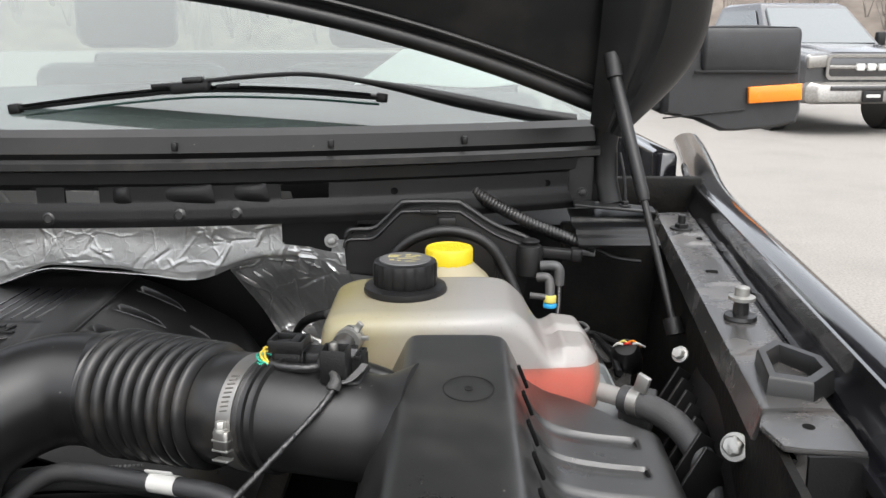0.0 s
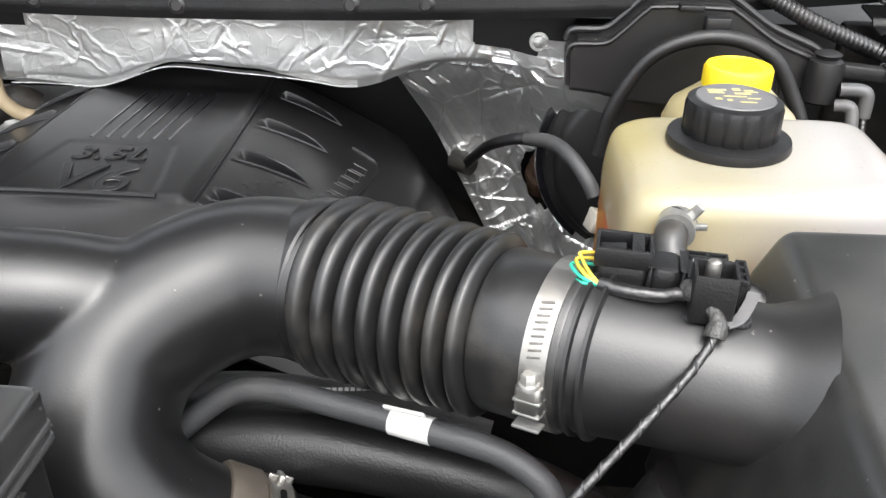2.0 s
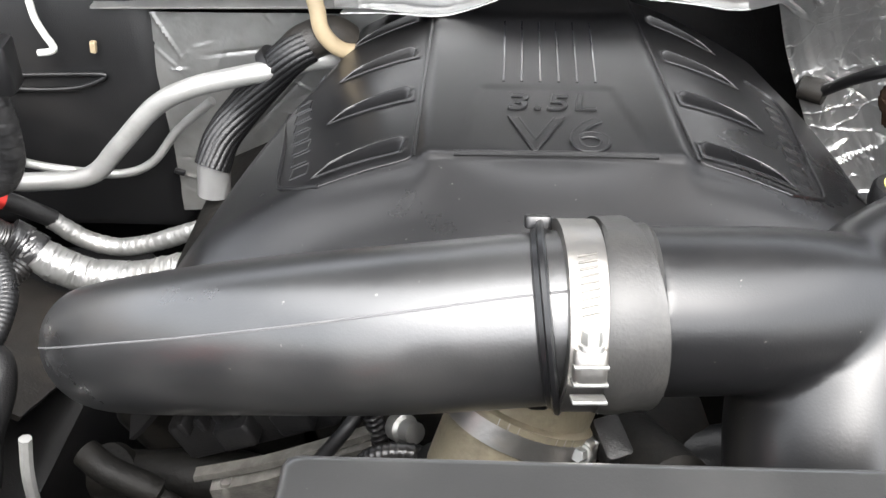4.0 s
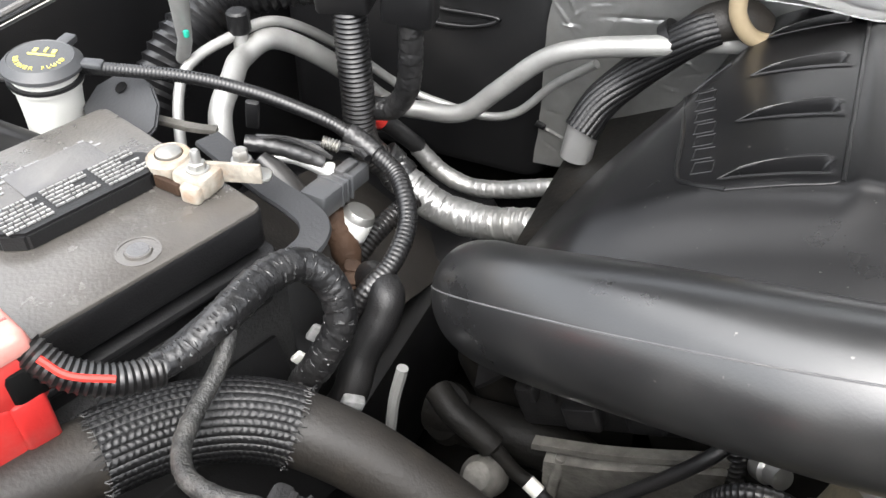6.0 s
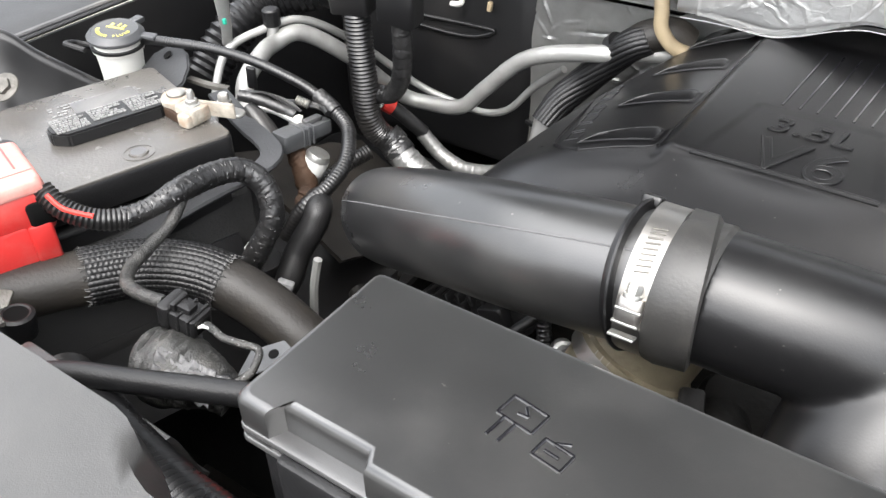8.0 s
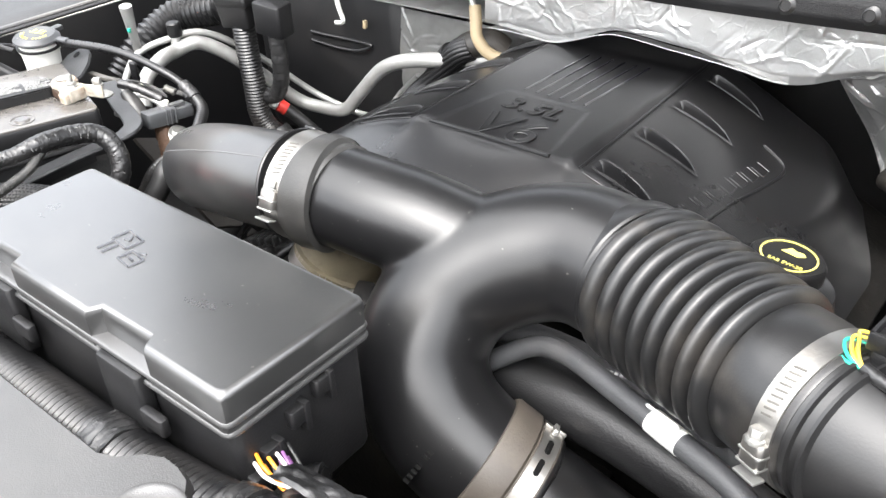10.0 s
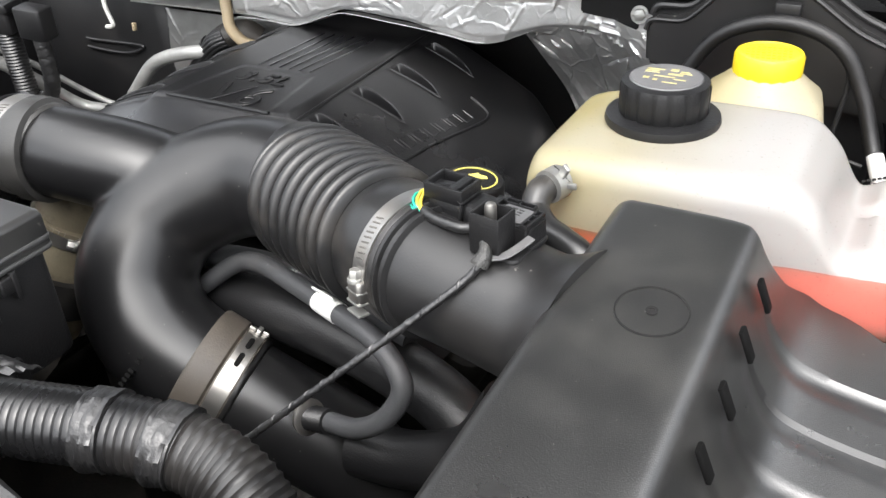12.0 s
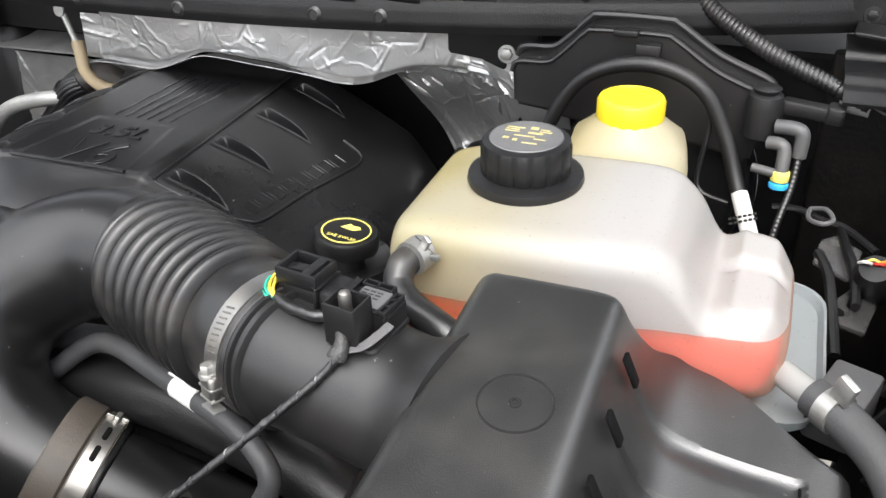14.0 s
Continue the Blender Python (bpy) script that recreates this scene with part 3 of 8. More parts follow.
def uu(x):
    return (x - XL) / (XR - XL)


part("cowl_wall", pierced(cowl_row(wall), 180, 40, [(uu(-0.197), uu(-0.141), 0.255, 0.365), (uu(-0.448), uu(-0.413), 0.255, 0.365), (uu(-0.537), uu(-0.484), 0.255, 0.365), (uu(-0.80), uu(-0.72), 0.255, 0.365)], 0.005), "cowl", truck, "black cowl front wall with openings")
for x0, x1 in ((-0.395, -0.372), (-0.345, -0.275), (-0.262, -0.212)):
    # shallow pressed trapezoids between the openings
    part("wall_pressing", sheet(lambda u, v, x0=x0, x1=x1: V(x0 + 0.004 * (1 - v) + (x1 - x0 - 0.008 * (1 - v)) * u, cowl_y((x0 + x1) / 2) + 0.0155 - 0.006 * math.sin(math.pi * u) ** 0.5 * math.sin(math.pi * v) ** 0.5, 1.238 - 0.021 * v), 14, 10, 0.002), "cowl", truck)
bm = bmesh.new()
rbox((XR - XL, 0.02, 0.09), pose((XL + XR) / 2, 1.16, 1.19), 0.004, bm=bm)
part("cowl_back", bm, "dull", truck)
for x in (-0.62, -0.313, -0.135, 0.026):
    part("cowl_clip", rbox((0.007, 0.006, 0.010), pose(x, cowl_y(x) - 0.004, 1.281), 0.002), "dull", truck)
for x, z in ((-0.252, 1.202), (-0.318, 1.202), (-0.47, 1.200), (-0.60, 1.201), (-0.70, 1.201)):
    part("push_pin", lathe([(0.0085, 0), (0.0085, 0.003), (0.005, 0.005), (0.0045, 0.004)], axis_at((x, cowl_y(x) + 0.0125, z), (0, -1, 0.1)), 20), "tubeplastic", truck)
for x in (-0.062, 0.136):
    part("wall_hole", lathe([(0.0045, 0), (0.0045, 0.0015), (0.003, 0.001)], axis_at((x, cowl_y(x) + 0.012, 1.2235), (0, -1, 0)), 16), "black", truck)
# step plate at the end of the lower cowl edge with its bolt
m = Matrix.Translation((0, 1.086, 0)) @ pose(0, 0, 0, 90, 0, 0)
part("cowl_end_plate", plate([(-0.212, 1.19), (-0.212, 1.146), (-0.172, 1.142), (-0.160, 1.128), (-0.128, 1.124), (-0.115, 1.136), (-0.112, 1.19)], 0.006, m, 0.002), "cowl", truck)
part("plate_bolt", hexbolt((-0.147, 1.080, 1.151), (0, -1, 0.15), 0.0066, 0.005), "zinc", truck, "pale zinc bolt head")
# right-hand end: hinge pocket
part("end_bracket", plate([(0.165, 1.205), (0.172, 1.196), (0.200, 1.196), (0.203, 1.260), (0.194, 1.263), (0.172, 1.252), (0.166, 1.244)], 0.004, Matrix.Translation((0, 1.098, 0)) @ pose(0, 0, 0, 90, 0, 8), 0.0015), "tubeplastic", truck, "dark grey end bracket")
part("bracket_foot", rbox((0.105, 0.035, 0.004), pose(0.222, 1.092, 1.193, 0, 4, -6), 0.002), "tubeplastic", truck)
part("bracket_bolt", hexbolt((0.180, 1.092, 1.213), (0, -1, 0.1), 0.005, 0.004, 1.5), "dull", truck)
part("foot_bolt", hexbolt((0.236, 1.088, 1.197), (0, 0, 1), 0.005, 0.006, 1.6), "dull", truck)
hinge = part("hinge_arm", sweep([V(0.222, 1.075, 1.405), V(0.219, 1.095, 1.360), V(0.216, 1.115, 1.315), V(0.214, 1.122, 1.270), V(0.216, 1.118, 1.225), V(0.222, 1.110, 1.196)], lambda d, t: 0.019 - 0.004 * smoothstep(0.05, 0.15, d), 20, shape=lambda a, d: (1.0, 0.45)), "hood", truck, "black hood hinge arm")
part("hinge_stay", tube([(0.232, 1.118, 1.262), (0.237, 1.110, 1.235), (0.240, 1.104, 1.200)], 0.0022, 8), "dull", truck)
# housing and wall are coloured black for the shade in this corner
part("hinge_housing", rbox((0.095, 0.03, 0.485), pose(0.375, 1.30, 0.712), 0.012), "shadeblack", truck, "dark hood hinge housing")
part("corner_wall", rbox((0.17, 0.02, 0.50), pose(0.245, 1.135, 0.665), 0.005), "shadeblack", truck, "dark inner corner wall")
part("corner_shelf", sheet(lambda u, v: V(0.165 + 0.10 * u, 1.115 - 0.11 * v, 1.188 - 0.014 * v - 0.006 * smoothstep(0.3, 0.36, v) + 0.004 * smoothstep(0.55, 0.62, v) * smoothstep(0.78, 0.70, v) - 0.004 * smoothstep(0.85, 1, v)), 20, 60, 0.003), "hood", truck, "black stepped corner shelf")

# firewall
bm = bmesh.new()
rbox((1.52, 0.03, 0.92), pose(MID, 1.30, 0.30), 0.01, bm=bm)
part("firewall", bm, "dull", truck, "dark firewall behind the engine")
part("firewall_ledge", sheet(lambda u, v: V(-1.28 + 1.5 * u, 1.30 - 0.16 * v, 1.19 - 0.03 * v), 20, 3, 0.006), "dull", truck)
part("firewall_upper", sheet(lambda u, v: V(-1.28 + 0.62 * u, 1.13 + 0.01 * v, 1.19 - 0.085 * v), 12, 4, 0.006), "dull", truck)

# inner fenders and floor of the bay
# right-hand one: bay shade is put into its black colour
part("inner_fender", sheet(lambda u, v: V(0.150 + 0.135 * (0.30 + 0.95 * u) - 0.05 * v + 0.02 * math.sin(6 * u) * v, 0.30 + 0.95 * u, 1.160 - 0.9 * v), 24, 14, 0.006), "shadeblack", truck)
part("inner_fender", sheet(lambda u, v: V(-1.282 + 0.05 * v, 0.10 + 1.2 * u, 1.066 - 0.85 * v), 24, 14, 0.006), "dull", truck)
part("bay_floor", rbox((1.5, 1.2, 0.02), pose(MID, 0.72, 0.34), 0.01), "dark", truck)
part("front_crossmember", rbox((1.5, 0.05, 0.75), pose(MID, 0.12, 0.34), 0.01), "dull", truck)

# right fender: dusty bolt rail inside, dark gutter, glossy rounded crest outside


def rail_x(y):
    return 0.207 + 0.135 * (y - 0.5)


STEPS = (0.632, 0.827, 0.996, 1.045)  # pressed ridges across the rail


def rail(u, v):
    y = 0.525 + 0.66 * u
    z = 1.167 - 0.022 * smoothstep(0.10, 0.0, v) + 0.0015 * math.sin(3 * v) - 0.006 * smoothstep(0.92, 1.0, v)
    for k in STEPS:
        z += 0.003 * max(0, 1 - abs(y - k) / 0.006) * smoothstep(0.3, 0.45, v)
    return V(rail_x(y) - 0.002 + 0.057 * v, y, z + 0.002 * smoothstep(0.632, 0.62, y))


part("fender_rail", sheet(rail, 150, 22, 0.003), "rail", truck, "dusty grey inner fender rail")


def crest_x(y):
    return 0.272 + 0.123 * (y - 0.473) + 0.075 * smoothstep(1.15, 2.2, y)


def gutter(u, v):
    y = 0.35 + 0.95 * u
    x0, x1 = rail_x(y) + 0.052, crest_x(y) + 0.008
    return V(x0 + (x1 - x0) * smoothstep(0.15, 0.7, v), y, 1.160 - 0.012 * math.sin(math.pi * min(v * 2, 1)) + 0.035 * smoothstep(0.3, 1, v))


part("fender_gutter", sheet(gutter, 40, 16, 0.003), "paint", truck)


def crest(u, v):
    """A low rounded shoulder that falls away on its outer side."""
    y = 0.20 + 1.75 * u
    w = 0.024 + 0.008 * smoothstep(1.0, 1.6, y)
    xc = crest_x(y) + 0.006 + w
    if v < 0.7:
        a = math.pi * (1 - 0.88 * v / 0.7)
        return V(xc + w * math.cos(a), y, 1.174 + 0.024 * math.sin(a))
    e = (v - 0.7) / 0.3
    return V(xc + w * math.cos(math.pi * 0.12) + 0.030 * e, y, 1.174 + 0.024 * math.sin(math.pi * 0.12) - 0.40 * e ** 1.4)


part("fender_skin", sheet(crest, 60, 40, 0.003), "paint", truck, "glossy black outer fender")
part("cab_corner", rbox((0.17, 0.02, 0.055), pose(0.305, 1.275, 1.150), 0.006), "shadeblack", truck, "dark cab corner panel")
part("door_skin", rbox((0.05, 1.6, 0.75), pose(0.42, 2.4, 0.45), 0.02), "paint", truck)
bolt = part("rail_bolt", hexbolt((0.309, 1.079, 1.168), (0, 0, 1), 0.0085, 0.008, 1.7), "dull", truck, "black flanged bolt")
part("bolt_end", lathe([(0.005, 0), (0.005, 0.012), (0.004, 0.013)], pose(0.309, 1.079, 1.174), 14), "dull", bolt)
m = pose(0.263, 0.715, 1.1675)
stud = part("hood_bumper", lathe([(0.0135, 0), (0.0145, 0.002), (0.0135, 0.005), (0.007, 0.006), (0.0065, 0.020)], m, 24), "rubber", truck)
part("bumper_nut", lathe([(0.006, 0.018), (0.0115, 0.019), (0.0115, 0.022), (0.0065, 0.023), (0.0062, 0.030), (0.004, 0.031)], m, 24), "zinc", stud, "pale zinc flanged nut")
hexa = [(0.236, 0.604), (0.258, 0.626), (0.281, 0.588), (0.278, 0.560), (0.252, 0.534), (0.224, 0.546)]
hc = V(0.253, 0.578, 0)
bm = loft([[V(hc.x + (x - hc.x) * s, hc.y + (y - hc.y) * s, 1.166 + z) for x, y in hexa] for z, s in ((0, 1.0), (0.015, 0.96), (0.017, 0.92), (0.017, 0.70), (0.015, 0.66), (0.003, 0.60))])
part("rubber_stop", bm, "rubber", truck, "hollow black rubber hood stop")
for x, y, w in ((0.285, 0.870, 0.013), (0.316, 1.022, 0.007)):
    part("rail_slot", rbox((w, 0.010, 0.0025), pose(x, y, 1.1670, 0, 0, -8), 0.002), "black", truck)
part("rail_tab", plate([(0.217, 0.531), (0.205, 0.505), (0.209, 0.476), (0.222, 0.472), (0.258, 0.468), (0.263, 0.500), (0.265, 0.533)], 0.004, pose(0, 0, 1.163), 0.0012), "rail", truck, "dusty folded end plate")
part("tab_hole", lathe([(0.004, 0), (0.004, 0.0006), (0, 0.0006)], pose(0.236, 0.503, 1.1668), 16), "black", truck)
part("tab_skirt", sheet(lambda u, v: V(0.222 + 0.036 * u, 0.470 - 0.006 * v, 1.164 - 0.07 * v), 6, 4, 0.003), "dull", truck)

# left fender, seen past the battery
part("fender_edge", sheet(lambda u, v: V(-1.282 - 0.34 * v, 0.10 + 1.3 * u, 1.072 + 0.030 * math.sin(1.5 * v) + 0.010 * u - 0.008 * smoothstep(0.04, 0.0, v)), 40, 20, 0.004), "mirror", truck, "dull grey fender flange")
part("flange_hem", tube([(-1.280, 0.10 + 0.13 * k, 1.071 + 0.001 * k) for k in range(11)], 0.0032, 8), "greybar", truck, "pale worn hem")

# radiator cover along the front


def cover_edge(x):
    notch = 0.020 * smoothstep(-0.43, -0.40, x) * smoothstep(-0.355, -0.385, x)
    return 0.392 + notch - 0.012 * smoothstep(-0.30, -0.2, x) + 0.018 * smoothstep(-0.66, -0.72, x)


def rad_cover(u, v):
    x = -1.05 + 1.28 * u
    y1 = cover_edge(x)
    y = y1 - (y1 + 0.10) * v
    z = 1.118 - 0.05 * smoothstep(0.03 - 0.019 * smoothstep(-0.66, -0.72, x), 0.0, v) + 0.006 * smoothstep(0.1, 0.3, v) - 0.05 * smoothstep(0.75, 1, v)
    return V(x, y, z)


part("radiator_cover", sheet(rad_cover, 120, 60, 0.003), "panel", truck, "grained black plastic radiator cover")

part("cover_ridge", sweep([V(-0.349, 0.376, 1.1168), V(-0.345, 0.345, 1.1182), V(-0.338, 0.28, 1.1232), V(-0.33, 0.20, 1.1232)], 0.0018, 10), "panel", truck, "low moulded ridge")
part("cover_dish", lathe([(0.0225, -0.003), (0.0210, 0.0012), (0.0195, 0.0016), (0.0180, 0.0011), (0.0155, -0.0006), (0.0100, -0.0008), (0.0092, 0.0005), (0.006, 0.0013), (0, 0.0015)], pose(-0.374, 0.365, 1.1196), 48), "panel", truck, "moulded round dish")
# windscreen, dashboard and cabin
bm = sheet(lambda u, v: V(XL + 0.02 + (XR - XL) * u, 1.09 + 0.24 * (XL + 0.02 + (XR - XL) * u - MID) ** 2 + 0.95 * v, 1.26 + 0.62 * v), 24, 8, 0)
pane = part("windscreen", bm, "glass", truck, "tinted windscreen reflecting a pale sky")
if pane.data.polygons[0].normal.z < 0:
    pane.data.flip_normals()
pane.visible_shadow = False
part("dashboard", sheet(lambda u, v: V(-1.22 + 1.40 * u, 1.30 + 0.65 * v, 1.245 + 0.05 * math.sin(2.2 * v) + 0.02 * math.sin(3.1 * u)), 24, 10, 0.01), "hood", truck, "dark grey dashboard top")
part("cabin_back", rbox((1.6, 0.1, 0.75), pose(MID, 3.3, 0.6), 0.03), "mirror", truck)
part("cabin_floor", rbox((1.6, 2.0, 0.05), pose(MID, 2.4, 0.6), 0.02), "dull", truck)
part("cabin_roof", sheet(lambda u, v: V(-1.15 + 1.26 * u, 2.05 + 1.3 * v, 1.90 + 0.04 * math.sin(3.1 * u)), 12, 6, 0.03), "paint", truck)
for x in (-0.85, -0.18):
    part("headrest", rbox((0.26, 0.12, 0.20), pose(x, 2.35, 1.38), 0.05), "mirror", truck)
    part("seat_back", rbox((0.5, 0.16, 0.62), pose(x, 2.36, 0.72), 0.06), "mirror", truck)
part("rear_view_mirror", rbox((0.20, 0.03, 0.06), pose(-0.20, 1.85, 1.60), 0.014), "dull", truck)

# hood, standing open, with its liner frame and rolled edge
HA = radians(73)  # how far it is raised


def hood_point(x, s, lift=0.0):
    """s metres from the rear edge along the raised panel, lift below it."""
    dx2 = (x - MID) ** 2
    y0, z0 = 1.06 - 0.06 * (1 - dx2 / 0.61), 1.478 - 0.29 * dx2
    return V(x, y0 - math.cos(HA) * s - math.sin(HA) * lift, z0 + math.sin(HA) * s - math.cos(HA) * lift * 0.6)


hood_thing = thing("open_hood", (MID, 1.05, 1.28), "black painted hood standing open above the engine bay", "hood")
def hood_right(s):
    """The corner is rounded off towards the hinge."""
    return 0.212 + 0.088 * smoothstep(-0.03, 0.16, s) ** 0.6


part("hood_skin", sheet(lambda u, v: hood_point(-1.33 + (hood_right(1.15 * v - 0.01) - 0.012 + 1.33) * u, 1.15 * v - 0.01, -0.03 + 0.04 * smoothstep(0.92, 1.0, u) + 0.02 * smoothstep(0.06, 0.0, v)), 60, 40, 0.004), "hood", hood_thing, "black outer skin")
part("inner_panel", sheet(lambda u, v: hood_point(-1.28 + 1.46 * u, 0.0 + 1.10 * v, 0.012 + 0.010 * math.sin(3 * math.pi * u) ** 2 * smoothstep(0.0, 0.1, v)), 50, 24, 0.004), "hood", hood_thing, "black inner panel")
part("rear_hem", tube([hood_point(-1.28 + 1.48 * k / 12, 0.0, 0.02) for k in range(13)], 0.010, 10), "hood", hood_thing)
part("side_frame", sheet(lambda u, v: hood_point(0.178 + (hood_right(1.12 * v - 0.02) - 0.178) * u, -0.02 + 1.12 * v, 0.016 + 0.034 * math.sin(math.pi * min(1, 0.12 + 0.88 * u)) ** 0.7 - 0.006 * smoothstep(0.35, 0.42, u) * smoothstep(0.60, 0.52, u)), 24, 60, 0.004), "hood", hood_thing, "rounded black side frame")
part("frame_bead", tube([hood_point(0.205 + 0.020 * smoothstep(0, 0.2, s / 10), s / 10, 0.048) for s in range(0, 11)], 0.003, 8), "hood", hood_thing)
part("hem_flange", tube([hood_point(-1.28 + 1.46 * k / 14, 0.020, 0.022) for k in range(15)], 0.0035, 8), "hood", hood_thing)
part("liner_dimple", lathe([(0.03, 0), (0.026, 0.004), (0.02, 0.002)], axis_at(hood_point(0.06, 0.20, 0.026), (0, -0.9, -0.4)), 24), "paint", hood_thing)

strut = thing("gas_strut", (0.245, 0.85, 1.11), "black gas strut holding the hood open", "gas strut")
a, b, c = V(0.193, 0.985, 1.372), V(0.220, 0.917, 1.236), V(0.246, 0.850, 1.105)
part("cylinder", sweep([a, a.lerp(b, 0.02), a.lerp(b, 0.95), b], lambda d, t: 0.0073 if 0.001 < d < t - 0.004 else 0.006, 18), "dull", strut)
part("rod", sweep([b, c], 0.0040, 12), "dull", strut, "black steel rod")
part("end_fitting", sweep([c + (b - c) * 0.12, c], 0.010, 12), "dull", strut)
part("top_fitting", sweep([a + V(-0.003, 0.006, 0.020), a + V(0.001, -0.003, -0.006)], 0.0095, 16), "dull", strut)

# ---- engine: moulded cover, heat shields, intake ducts ----
eng = thing("engine_block", (MID, 0.9, 0.36), "oily engine beneath its cover, darkened for shade", "engine")
# block, heads and timing cover carry the shade under the cover as colour
part("block", rbox((0.44, 0.46, 0.60), pose(MID, 1.00, 0.36), 0.04), "shadeblack", eng)
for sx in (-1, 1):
    part("cylinder_head", rbox((0.17, 0.46, 0.14), pose(MID + sx * 0.20, 1.00, 0.80, 0, sx * 26, 0), 0.025), "shadeblack", eng)
part("timing_cover", rbox((0.40, 0.05, 0.40), pose(MID, 0.765, 0.42), 0.03), "shadeblack", eng, "cast timing cover darkened for shade")
random.seed(31)
part("bracket", sheet(lambda u, v: V(-0.752 + 0.112 * u, 0.706 + 0.010 * v - 0.004 * u, 0.905 + 0.050 * u - 0.060 * v - 0.003 * math.sin(5 * u)), 30, 16, 0.010), "cast", eng, "rough cast aluminium bracket")
part("bracket_rim", strip([(-0.762, 0.703, 0.911), (-0.716, 0.702, 0.926), (-0.678, 0.701, 0.943), (-0.636, 0.700, 0.964)], 0.009, 0.006), "cast", eng, "pale flat bracket rim")
part("bracket_leg", rbox((0.008, 0.012, 0.06), pose(-0.745, 0.702, 0.850, 0, 4, 0), 0.003), "cast", eng)
coil = part("coil_pack", rbox((0.125, 0.05, 0.034), pose(-0.718, 0.752, 0.915, 0, -24, -4), 0.006), "dull", eng, "black ribbed coil pack")
for k in range(9):
    part("coil_rib", rbox((0.0045, 0.054, 0.012), pose(-0.768 + 0.0125 * k, 0.750, 0.926 + 0.0055 * k, 0, -24, -4), 0.001), "dull", coil)
part("coil_plug", rbox((0.026, 0.016, 0.020), pose(-0.730, 0.722, 0.925, 0, -24, -4), 0.003), "dull", eng)
part("coil_plug", rbox((0.026, 0.016, 0.020), pose(-0.690, 0.721, 0.943, 0, -24, -4), 0.003), "dull", eng)
part("engine_lead", ribbed([(-0.650, 0.668, 0.955), (-0.642, 0.662, 0.976), (-0.630, 0.659, 0.990), (-0.613, 0.658, 0.993), (-0.602, 0.660, 0.982), (-0.598, 0.665, 0.955)], 0.0060, 0.0036), "conduit", eng)
part("ribbed_stub", ribbed([(-0.642, 0.706, 0.985), (-0.638, 0.702, 0.968), (-0.634, 0.698, 0.948)], 0.0065, 0.0040), "conduit", eng)
part("silver_fitting", lathe([(0.004, 0), (0.0095, 0.001), (0.0095, 0.010), (0.007, 0.012), (0.007, 0.022), (0, 0.023)], axis_at((-0.624, 0.704, 0.964), (0.5, -0.6, 0.4)), 24), "zinc", eng, "small silver fitting")
part("alternator", lathe([(0.02, -0.07), (0.06, -0.065), (0.065, -0.03), (0.065, 0.04), (0.055, 0.06), (0.02, 0.065)], axis_at((-0.30, 0.70, 0.72), (0, -1, 0)), 32), "cast", eng)
part("pulley", lathe([(0.01, 0), (0.055, 0.002), (0.058, 0.012), (0.052, 0.016), (0.058, 0.020), (0.055, 0.03), (0.02, 0.026)], axis_at((-0.45, 0.66, 0.62), (0, -1, 0)), 32), "dark", eng)
part("tensioner", lathe([(0.01, 0), (0.035, 0.002), (0.036, 0.02), (0.02, 0.026)], axis_at((-0.62, 0.665, 0.76), (0, -1, 0)), 28), "dark", eng)
part("coolant_neck", tube([(-0.853, 0.748, 0.852), (-0.82, 0.74, 0.86), (-0.74, 0.74, 0.86), (-0.70, 0.74, 0.80)], 0.020, 16), "shadeblack", eng)
part("neck_flange", lathe([(0.012, 0), (0.024, 0), (0.025, 0.007), (0.020, 0.013), (0.014, 0.014)], axis_at((-0.838, 0.742, 0.860), (-0.4, -0.7, 0.5)), 24), "shadeblack", eng)
part("sensor_stalk", tube([(-0.838, 0.712, 0.920), (-0.820, 0.702, 0.914), (-0.792, 0.698, 0.900), (-0.772, 0.697, 0.880), (-0.760, 0.697, 0.872)], lambda d, t: 0.010 if d < t * 0.6 else 0.0055, 14), "shadeblack", eng)
part("sensor_sleeve", sweep([V(-0.761, 0.697, 0.873), V(-0.751, 0.694, 0.869)], 0.0058, 14), "white", eng, "white sensor sleeve")
part("oil_line", tube([(-0.750, 0.694, 0.868), (-0.735, 0.686, 0.874), (-0.712, 0.676, 0.905), (-0.684, 0.672, 0.946), (-0.655, 0.676, 0.985), (-0.640, 0.69, 1.00)], 0.0045, 10), "dull", eng)
part("round_end", lathe([(0.0, 0.020), (0.010, 0.019), (0.015, 0.014), (0.016, 0.006), (0.013, -0.01)], axis_at((-0.789, 0.690, 0.872), (-0.2, -0.6, 0.7)), 28), "cast", eng, "dull silver rounded end")

cover = thing("engine_cover", (MID, 0.95, 0.98), "moulded black plastic engine cover with louvres and lettering", "engine cover")


def half_width(y, side=-1):
    if side > 0:
        return 0.318 - 0.05 * smoothstep(1.05, 1.19, y) - 0.02 * smoothstep(0.82, 0.70, y)
    return 0.312 - 0.115 * smoothstep(0.82, 1.18, y) - 0.02 * smoothstep(0.82, 0.70, y)


